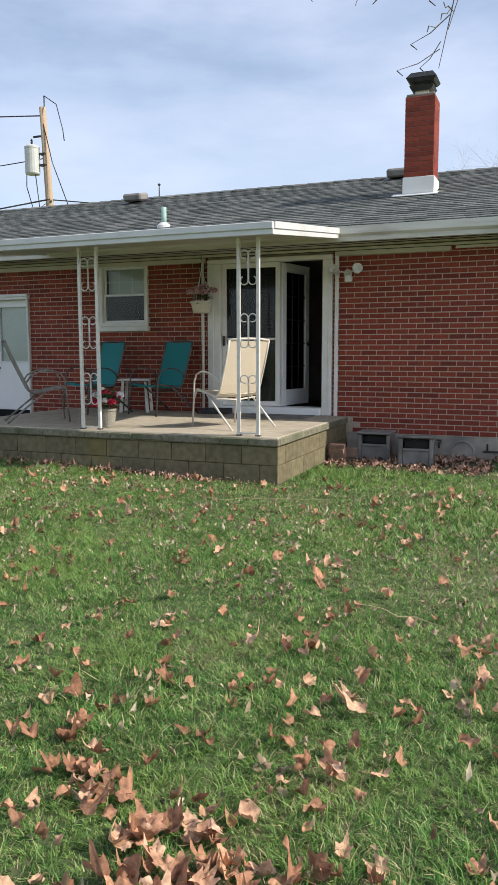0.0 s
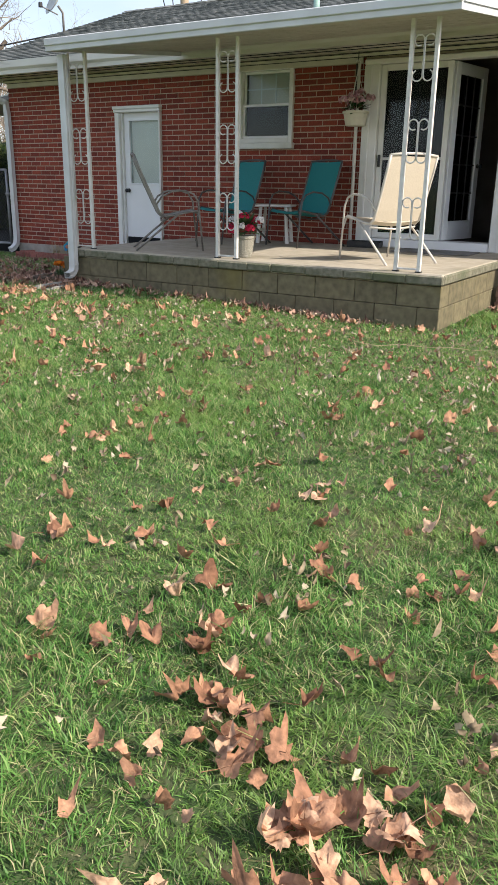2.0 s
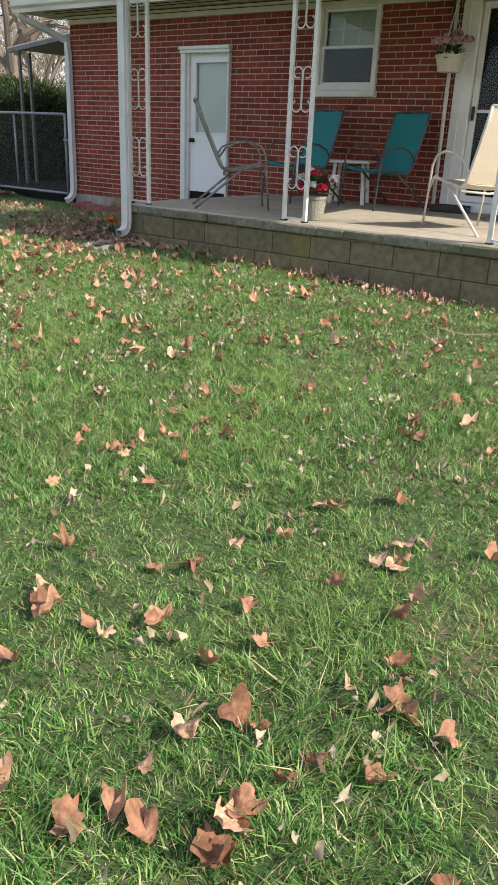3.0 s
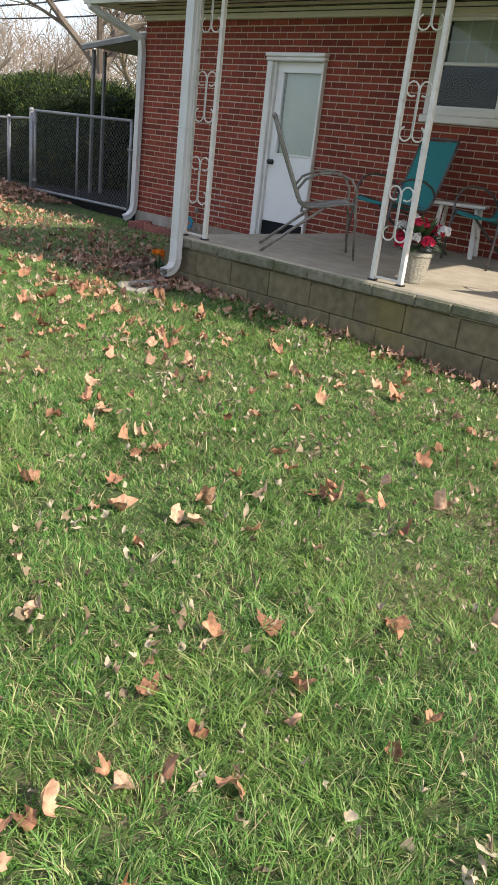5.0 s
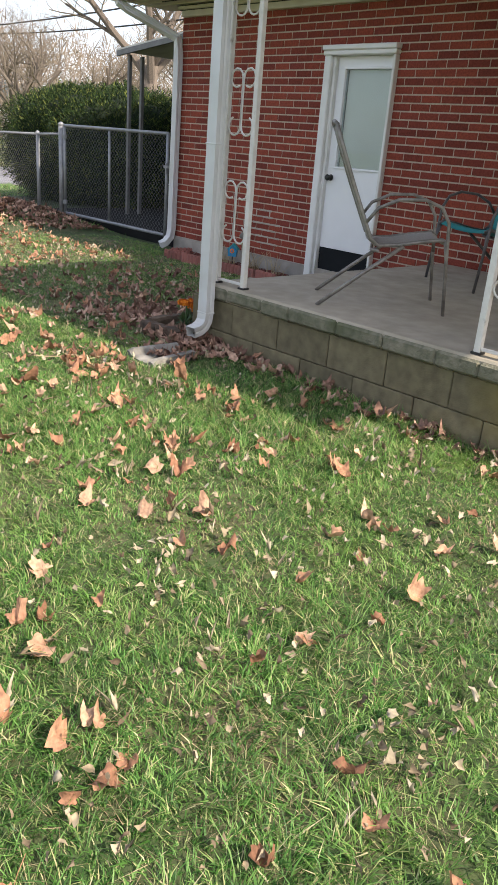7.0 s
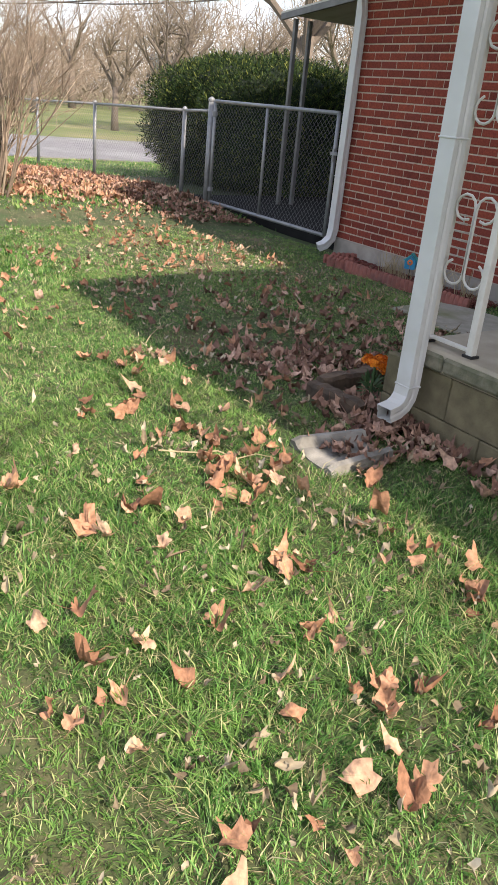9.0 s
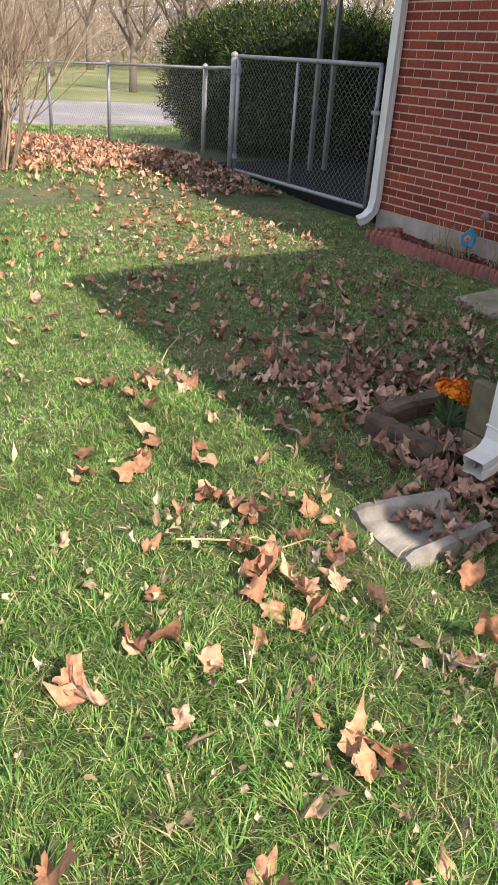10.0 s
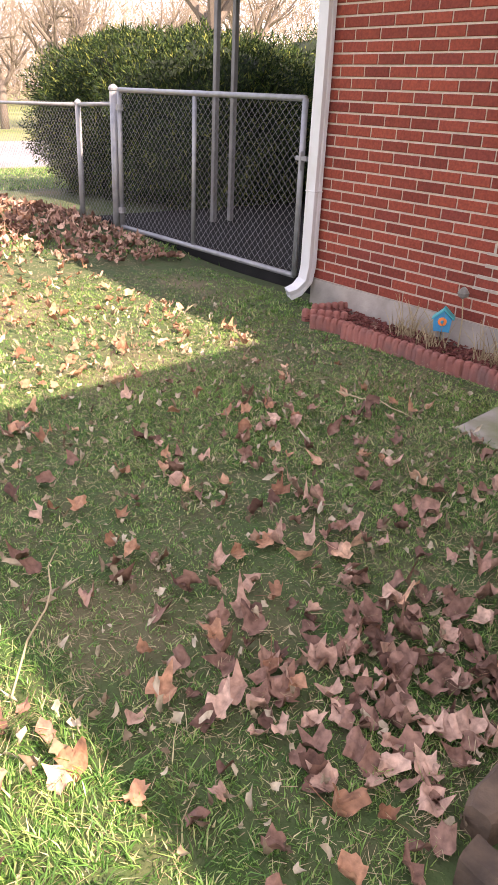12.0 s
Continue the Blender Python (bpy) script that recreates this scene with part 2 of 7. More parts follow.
M_SCALLOP = material("terracotta_edging", (0.34, 0.125, 0.095), 0.95, vary=(0.26, 0.10, 0.08), scale=20, stain=(0.20, 0.10, 0.085), stain_scale=6, bump=0.004, bump_scale=90, obj=0.12)
M_MULCH = island_colours("red_mulch", [(0, (0.10, 0.03, 0.025)), (0.5, (0.17, 0.05, 0.04)), (1, (0.22, 0.09, 0.07))], 0.95)
M_STRAW = island_colours("dry_stem", [(0, (0.33, 0.26, 0.15)), (0.5, (0.43, 0.35, 0.21)), (1, (0.20, 0.14, 0.08))], 0.9)
M_ROAD = material("asphalt_road", (0.24, 0.235, 0.24), 0.9, vary=(0.19, 0.185, 0.19), scale=3, stain=(0.30, 0.30, 0.30), stain_scale=0.5, bump=0.003, bump_scale=50)
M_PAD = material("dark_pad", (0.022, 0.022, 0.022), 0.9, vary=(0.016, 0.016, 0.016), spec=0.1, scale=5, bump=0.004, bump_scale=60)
M_SOIL = material("lawn_soil", (0.036, 0.078, 0.018), 1.0, vary=(0.070, 0.076, 0.032), scale=9, detail=8, stain=(0.15, 0.115, 0.065), stain_scale=1.3,
                  stain_at=(0.55, 0.75), bump=0.012, bump_scale=35)
GRASSES = [(0, (0.022, 0.080, 0.012)), (0.2, (0.068, 0.190, 0.036)), (0.5, (0.130, 0.300, 0.066)), (0.78, (0.24, 0.40, 0.11)), (0.93, (0.46, 0.45, 0.21)), (1, (0.66, 0.58, 0.36))]
M_FARLAWN = material("distant_lawn", (0.10, 0.155, 0.035), 1.0, vary=(0.16, 0.175, 0.055), scale=2.5, detail=8, stain=(0.26, 0.23, 0.11), stain_scale=0.25, stain_at=(0.45, 0.7), bump=0.01, bump_scale=25)
M_GRASS = island_colours("grass_blade", GRASSES, 0.45, transl=0.36, fine=0.25, fine_scale=5, big=(0.22, 0.35, 0.085), big_scale=1.1)
LEAFS = [(0, (0.22, 0.105, 0.060)), (0.3, (0.36, 0.185, 0.108)), (0.6, (0.46, 0.25, 0.15)), (1, (0.60, 0.39, 0.26))]
M_LEAF = island_colours("dry_leaf", LEAFS, 0.75, transl=0.15, fine=0.35, fine_scale=55, bump=0.006)
M_LEAF_ONE = island_colours("dry_leaf_single", LEAFS, 0.8, transl=0.15, obj=True, fine=0.42, fine_scale=45, bump=0.006)
M_PALE = island_colours("bleached_leaf", [(0, (0.14, 0.10, 0.065)), (0.45, (0.32, 0.255, 0.165)), (1, (0.50, 0.435, 0.32))], 0.9, transl=0.15, fine=0.25, fine_scale=60)
# dry-leaf browns, dulled to include the shade these leaves lie in
M_DEAD = island_colours("shaded_brown_leaf", [(0, (0.11, 0.058, 0.042)), (0.5, (0.29, 0.165, 0.118)), (1, (0.50, 0.33, 0.24))], 0.85, fine=0.38, fine_scale=50, bump=0.006)
# leaf greens with shade put into the low stops, sunlit tips into the last
M_HEDGE = island_colours("hedge_leaf_sun_shade", [(0, (0.005, 0.015, 0.004)), (0.5, (0.013, 0.034, 0.008)), (0.82, (0.045, 0.085, 0.016)), (1, (0.20, 0.22, 0.05))], 0.7, transl=0.15)
# near-black in place of the shade deep between the leaves
M_HEDGEIN = material("hedge_inner_shade", (0.012, 0.022, 0.010), 1.0)
M_BARK = material("grey_bark", (0.18, 0.145, 0.115), 0.95, vary=(0.11, 0.088, 0.07), scale=16, stretch=(3, 3, 0.6), bump=0.006, bump_scale=30)
M_TWIG = island_colours("thin_twig", [(0, (0.165, 0.13, 0.10)), (1, (0.28, 0.235, 0.185))], 0.9)
M_SHRUB = island_colours("shrub_stem", [(0, (0.15, 0.11, 0.085)), (0.7, (0.25, 0.19, 0.14)), (1, (0.40, 0.32, 0.24))], 0.9, fine=0.2, fine_scale=20)
M_FLRED = island_colours("red_petal", [(0, (0.55, 0.012, 0.05)), (1, (0.75, 0.05, 0.12))], 0.7, transl=0.2)
M_FLWHITE = island_colours("white_petal", [(0, (0.62, 0.60, 0.58)), (1, (0.80, 0.78, 0.76))], 0.7, transl=0.2)
M_FLPINK = island_colours("pink_petal", [(0, (0.42, 0.20, 0.24)), (0.6, (0.60, 0.36, 0.40)), (1, (0.68, 0.55, 0.52))], 0.7, transl=0.2)
M_FLORANGE = island_colours("orange_petal", [(0, (0.48, 0.085, 0.006)), (0.6, (0.74, 0.19, 0.012)), (1, (0.85, 0.32, 0.03))], 0.7, transl=0.2)
M_GREEN = island_colours("flower_leaf", [(0, (0.03, 0.08, 0.03)), (1, (0.09, 0.16, 0.06))], 0.6, transl=0.2)
M_BLUE = material("blue_birdhouse", (0.01, 0.22, 0.42), 0.5, vary=(0.01, 0.28, 0.46), scale=14)
M_ORANGE = material("orange_paint", (0.85, 0.22, 0.05), 0.5)
M_TEALP = material("turquoise_paint", (0.02, 0.42, 0.45), 0.5)


# ---- mesh helpers ----
class Geo:
    """Vertices and faces of one part."""

    def __init__(self):
        self.v, self.f = [], []

    def add(self, verts, faces, m=None):
        k = len(self.v)
        self.v += [tuple(m @ Vector(p)) for p in verts] if m else [tuple(p) for p in verts]
        self.f += [tuple(i + k for i in f) for f in faces]
        return self

    def box(self, a, b, c=0.0, m=None):
        """A box from corner a to corner b, its edges cut by c."""
        a, b = [min(p) for p in zip(a, b)], [max(p) for p in zip(a, b)]
        if c <= 0:
            vs = [(x, y, z) for x in (a[0], b[0]) for y in (a[1], b[1]) for z in (a[2], b[2])]
            return self.add(vs, [(0, 1, 3, 2), (4, 6, 7, 5), (0, 4, 5, 1), (2, 3, 7, 6), (0, 2, 6, 4), (1, 5, 7, 3)], m)
        c = min(c, *[(q - p) * 0.45 for p, q in zip(a, b)])
        vs, idx = [], {}
        for sx in (0, 1):
            for sy in (0, 1):
                for sz in (0, 1):
                    s = (sx, sy, sz)
                    for ax in range(3):
                        idx[s, ax] = len(vs)
                        vs.append([(a[i] if not s[i] else b[i]) + (0 if i == ax else (c if not s[i] else -c)) for i in range(3)])
        fs = []
        for ax in range(3):
            u, w = [i for i in range(3) if i != ax]
            for side in (0, 1):
                quad = []
                for p, q in ((0, 0), (1, 0), (1, 1), (0, 1)):
                    s = [0, 0, 0]
                    s[ax], s[u], s[w] = side, p, q
                    quad.append(idx[tuple(s), ax])
                flip = (side == 1) != (ax == 1)
                fs.append(tuple(quad if flip else quad[::-1]))
            for p in (0, 1):
                for q in (0, 1):
                    s0, s1 = [0, 0, 0], [0, 0, 0]
                    s0[u] = s1[u] = p
                    s0[w] = s1[w] = q
                    s1[ax] = 1
                    s0, s1 = tuple(s0), tuple(s1)
                    fs.append((idx[s0, u], idx[s1, u], idx[s1, w], idx[s0, w]))
        for s in [(x, y, z) for x in (0, 1) for y in (0, 1) for z in (0, 1)]:
            fs.append((idx[s, 0], idx[s, 1], idx[s, 2]))
        return self.add(vs, fs, m)

    def tube(self, pts, r, n=8, m=None, caps=True):
        """A round bar through pts; r is a number or one for each point."""
        pts = [Vector(p) for p in pts]
        rs = r if isinstance(r, (list, tuple)) else [r] * len(pts)
        vs, fs, side = [], [], None
        for i, p in enumerate(pts):
            d = (pts[min(i + 1, len(pts) - 1)] - pts[max(i - 1, 0)])
            d = d.normalized() if d.length > 1e-9 else Vector((0, 0, 1))
            if side is None:
                side = d.cross(Vector((0, 0, 1)) if abs(d.z) < 0.9 else Vector((1, 0, 0))).normalized()
            else:
                side = (side - d * side.dot(d))
                side = side.normalized() if side.length > 1e-6 else d.orthogonal().normalized()
            up = d.cross(side)
            for k in range(n):
                a = 2 * math.pi * (k + 0.5) / n
                vs.append(p + (side * math.cos(a) + up * math.sin(a)) * rs[i])
        for i in range(len(pts) - 1):
            for k in range(n):
                fs.append((i * n + k, i * n + (k + 1) % n, (i + 1) * n + (k + 1) % n, (i + 1) * n + k))
        if caps:
            fs += [tuple(range(n))[::-1], tuple(range((len(pts) - 1) * n, len(pts) * n))]
        return self.add(vs, fs, m)

    def lathe(self, prof, n=20, m=None):
        """A turned body: prof is rows of radius and height."""
        vs, fs = [], []
        for r, z in prof:
            vs += [(r * math.cos(2 * math.pi * k / n), r * math.sin(2 * math.pi * k / n), z) for k in range(n)]
        for i in range(len(prof) - 1):
            for k in range(n):
                fs.append((i * n + k, i * n + (k + 1) % n, (i + 1) * n + (k + 1) % n, (i + 1) * n + k))
        fs += [tuple(range(n))[::-1], tuple(range((len(prof) - 1) * n, len(prof) * n))]
        return self.add(vs, fs, m)

    def sheet(self, rows, thick, m=None):
        """A slab between rows of points (a grid), thickened along its normals."""
        h, w = len(rows), len(rows[0])
        g = [[Vector(p) for p in row] for row in rows]
        vs = []
        for s in (0.5, -0.5):
            for i in range(h):
                for j in range(w):
                    du = g[i][min(j + 1, w - 1)] - g[i][max(j - 1, 0)]
                    dv = g[min(i + 1, h - 1)][j] - g[max(i - 1, 0)][j]
                    vs.append(g[i][j] + du.cross(dv).normalized() * thick * s)
        fs, o = [], h * w
        for i in range(h - 1):
            for j in range(w - 1):
                a, b, c, d = i * w + j, i * w + j + 1, (i + 1) * w + j + 1, (i + 1) * w + j
                fs += [(a, b, c, d), (a + o, d + o, c + o, b + o)]
        ring = [(0, j) for j in range(w)] + [(i, w - 1) for i in range(1, h)] + [(h - 1, j) for j in range(w - 2, -1, -1)] + [(i, 0) for i in range(h - 2, 0, -1)]
        ids = [i * w + j for i, j in ring]
        for k, a in enumerate(ids):
            b = ids[(k + 1) % len(ids)]
            fs.append((a, a + o, b + o, b))
        return self.add(vs, fs, m)

    def mesh(self, name, mat, smooth=False):
        me = bpy.data.meshes.new(name)
        me.from_pydata(self.v, [], self.f)
        me.materials.append(mat)
        me.validate()
        me.update()
        if smooth:
            me.polygons.foreach_set("use_smooth", [True] * len(me.polygons))
        return me


def part(name, geo, mat, parent, label="", smooth=False):
    ob = new(name, geo.mesh(name, mat, smooth))
    ob.parent = parent
    return tagged(ob, label)


def thing(name, loc, label, category, rz=0.0, group="", kind=""):
    ob = new(name)
    ob.matrix_basis = pose(*loc, 0, 0, rz)
    return tagged(ob, label, category, group, kind)


def solid(name, geo, mat, label, category, loc=(0, 0, 0), rz=0.0, group="", kind="", smooth=False):
    ob = new(name, geo.mesh(name, mat, smooth))
    ob.matrix_basis = pose(*loc, 0, 0, rz)
    return tagged(ob, label, category, group, kind)


def raw_mesh(name, verts, quads, tris, mat):
    """A mesh from arrays: quads and tris are index arrays."""
    me = bpy.data.meshes.new(name)
    nq, nt = len(quads), len(tris)
    me.vertices.add(len(verts))
    me.vertices.foreach_set("co", np.asarray(verts, np.float32).ravel())
    me.loops.add(nq * 4 + nt * 3)
    me.loops.foreach_set("vertex_index", np.concatenate([np.asarray(quads, np.int32).ravel(), np.asarray(tris, np.int32).ravel()]))
    me.polygons.add(nq + nt)
    me.polygons.foreach_set("loop_start", np.concatenate([np.arange(nq) * 4, nq * 4 + np.arange(nt) * 3]).astype(np.int32))
    me.polygons.foreach_set("loop_total", np.concatenate([np.full(nq, 4), np.full(nt, 3)]).astype(np.int32))
    me.materials.append(mat)
    me.update(calc_edges=True)
    return me


def smooth01(a, b, x):
    t = np.clip((np.asarray(x, float) - a) / (b - a), 0, 1)
    return t * t * (3 - 2 * t)


def ground_z(x, y):
    """The lawn's height: nearly level, a little higher towards the gate, falling to the road."""
    x, y = np.asarray(x, float), np.asarray(y, float)
    z = 0.085 * smooth01(0.5, -4, x) * (0.35 + 0.65 * smooth01(0, -2, y)) + 0.06 * smooth01(-9, -11, x) - 0.16 * smooth01(-13, -17.5, x)
    z = z + 0.012 * np.sin(x * 1.7 + 0.6 * y) * np.sin(y * 1.3 - 0.4 * x) * smooth01(9, 6, np.abs(x + 2))
    return z + 0.11 * np.exp(-((x + 11.6) ** 2 / 1.6 + (y + 0.35) ** 2 / 0.25))


# ---- ground ----
def build_ground():
    xs = np.unique(np.concatenate([np.linspace(-600, -40, 8), np.linspace(-40, -18, 12), np.linspace(-18, 8, 131), np.linspace(8, 600, 12)]))
    ys = np.unique(np.concatenate([np.linspace(-600, -14, 8), np.linspace(-14, 6, 101), np.linspace(6, 700, 14)]))
    gx, gy = np.meshgrid(xs, ys)
    v = np.stack([gx, gy, ground_z(gx, gy)], -1).reshape(-1, 3)
    w = len(xs)
    i, j = np.meshgrid(np.arange(len(ys) - 1), np.arange(w - 1), indexing="ij")
    a = (i * w + j).ravel()
    q = np.stack([a, a + 1, a + w + 1, a + w], -1)
    me = raw_mesh("ground", v, q, np.zeros((0, 3), int), M_SOIL)
    me.polygons.foreach_set("use_smooth", [True] * len(me.polygons))
    me.materials.append(M_FARLAWN)
    cx, cy = v[q].mean(1)[:, 0], v[q].mean(1)[:, 1]
    me.polygons.foreach_set("material_index", ((cx < -18.6) | (cx > 8.6) | (cy < -11.6) | (cy > 4.0)).astype(np.int32))
    tagged(new("ground", me), "green lawn ground with bare soil patches", "ground", kind="structure")


build_ground()

road = Geo().box((-26.0, -200, -0.30), (-19.0, 300, -0.045))
solid("road", road, M_ROAD, "pale grey asphalt street beyond the lawn", "road", kind="structure")
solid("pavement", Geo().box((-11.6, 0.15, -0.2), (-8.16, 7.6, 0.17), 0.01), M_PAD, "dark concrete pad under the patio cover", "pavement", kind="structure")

# ---- house ----
X0, X1, DEEP = -8.17, 14.0, 7.0
COURSE, PITCH, LOW = 0.0677, 0.2035, 0.208
TOP = 2.66
OPENINGS = [(-5.93, -5.11, 0.0, 2.225), (-3.80, -3.0, 1.70, 2.63), (-2.03, -0.22, 0.487, 2.62), (1.93, 2.76, 1.70, 2.67)]


def wall_with_openings(x0, x1, z0, z1, y0, y1, holes):
    """A wall along x, from y0 to y1, with its openings cut through."""
    g = Geo()
    xs = sorted({x0, x1, *[h[0] for h in holes], *[h[1] for h in holes]})
    for a, b in zip(xs, xs[1:]):
        cuts = sorted((max(h[2], z0), min(h[3], z1)) for h in holes if h[0] <= a and h[1] >= b)
        z = z0
        for lo, hi in cuts:
            if lo > z:
                g.box((a, y0, z), (b, y1, lo))
            z = max(z, hi)
        if z < z1:
            g.box((a, y0, z), (b, y1, z1))
    return g


wall_back = solid("wall_back", wall_with_openings(X0, X1, 0.14, TOP + 0.1, 0.0015, 0.20, OPENINGS), M_MORTAR,
                  "red brick back wall of the house with pale mortar joints", "wall", kind="structure")
solid("wall_side", Geo().box((X0, 0.201, -0.2), (X0 + 0.2, DEEP, TOP + 0.1)), M_MORTAR, "house end wall", "wall", kind="structure")
gable = Geo().add([(X0, 0.05, TOP + 0.1), (X0, DEEP, TOP + 0.1), (X0, 3.5, 4.22), (X0 + 0.15, 0.05, TOP + 0.1), (X0 + 0.15, DEEP, TOP + 0.1), (X0 + 0.15, 3.5, 4.22)],
                  [(0, 1, 2), (3, 5, 4), (0, 3, 4, 1), (1, 4, 5, 2), (2, 5, 3, 0)])
solid("wall_gable", gable, M_SOFFIT, "pale gable end under the roof", "wall", kind="structure")
solid("wall_far", Geo().box((X0 + 0.21, DEEP - 0.2, -0.2), (X1, DEEP, TOP + 0.1)), M_ROOM, "far wall of the house", "wall", kind="structure")
solid("wall_end", Geo().box((X1 - 0.2, 0.201, -0.2), (X1, DEEP - 0.201, TOP + 0.1)), M_ROOM, "end wall of the house", "wall", kind="structure")
solid("floor", Geo().box((X0 + 0.21, 0.205, 0.30), (X1 - 0.21, DEEP - 0.21, 0.50)), M_ROOM, "indoor floor", "floor", kind="structure")
solid("ceiling", Geo().box((X0 + 0.21, 0.205, TOP), (X1 - 0.21, DEEP - 0.21, TOP + 0.08)), M_ROOM, "indoor ceiling", "ceiling", kind="structure")
solid("partition_wall", Geo().box((X0 + 0.21, 2.6, 0.50), (X1 - 0.21, 2.7, TOP)), M_ROOM, "dim inner wall of the room", "wall", kind="structure")
fo = Geo().box((X0 - 0.012, -0.015, -0.3), (-4.22, 0.001, 0.208)).box((0.005, -0.03, -0.3), (X1, 0.001, 0.275))
solid("foundation", fo, M_FOUND, "rough grey concrete foundation below the bricks", "foundation", kind="structure")


def brick_geo(length):
    """One brick, with its face's edges cut."""
    g, c, h, d = Geo(), 0.003, COURSE - 0.0125, 0.014
    g.add([(0, 0, 0), (length, 0, 0), (length, 0, h), (0, 0, h),
           (0, -d + c, 0), (length, -d + c, 0), (length, -d + c, h), (0, -d + c, h),
           (c, -d, c), (length - c, -d, c), (length - c, -d, h - c), (c, -d, h - c)],
          [(4, 5, 9, 8), (5, 6, 10, 9), (6, 7, 11, 10), (7, 4, 8, 11), (8, 9, 10, 11), (0, 1, 5, 4), (1, 2, 6, 5), (2, 3, 7, 6), (3, 0, 4, 7)])
    return g


def build_bricks():
    rng = random.Random(5)
    rest, single, z, row = Geo(), [], LOW + 0.006, 0
    whole = brick_geo(PITCH - 0.0105).mesh("brick", M_BRICK_ONE)
    sized = {}
    while z + COURSE < TOP + 0.03:
        x = X0 + (PITCH / 2 if row % 2 else 0) - PITCH
        spans = []
        while x < 6.0:
            spans.append((x, x + PITCH - 0.0105))
            x += PITCH
        for a, b in spans:
            pieces = [(max(a, X0), b)]
            for hx0, hx1, hz0, hz1 in OPENINGS:
                if z + COURSE * 0.6 > hz0 and z + COURSE * 0.4 < hz1:
                    cut = []
                    for p, q in pieces:
                        if q <= hx0 or p >= hx1:
                            cut.append((p, q))
                        else:
                            if hx0 - p > 0.02:
                                cut.append((p, hx0 - 0.004))
                            if q - hx1 > 0.02:
                                cut.append((hx1 + 0.004, q))
                    pieces = cut
            for p, q in pieces:
                if q - p < 0.02 or (z < 0.26 and p > -4.22) or (-4.2 < p < 0.0 and z < 0.42):
                    continue
                out = 0.010 - rng.uniform(0, 0.002)
                if p < -6.55:
                    key = round(q - p, 3)
                    if key not in sized:
                        sized[key] = whole if abs(key - (PITCH - 0.0105)) < 0.002 else brick_geo(key).mesh("brick", M_BRICK_ONE)
                    single.append((sized[key], p, out, z))
                else:
                    s = brick_geo(q - p)
                    rest.add(s.v, s.f, Matrix.Translation((p, out, z)))
        z += COURSE
        row += 1
    for me, p, out, zz in single:
        b = new("brick", me)
        b.parent = wall_back
        b.location = (p, out, zz)
    ob = part("brickwork", rest, M_BRICK, wall_back)
    tagged(ob, kind="stuff")


# roof: two slopes, with rows of tabs on the slope over the garden
EAVE_Y, EAVE_Z, RISE, RIDGE_Y = -0.62, 2.86, 0.345, 3.5
RX0, RX1 = -8.66, 14.3


def roof_z(y):
    return EAVE_Z + RISE * (min(y, 2 * RIDGE_Y - y) - EAVE_Y)


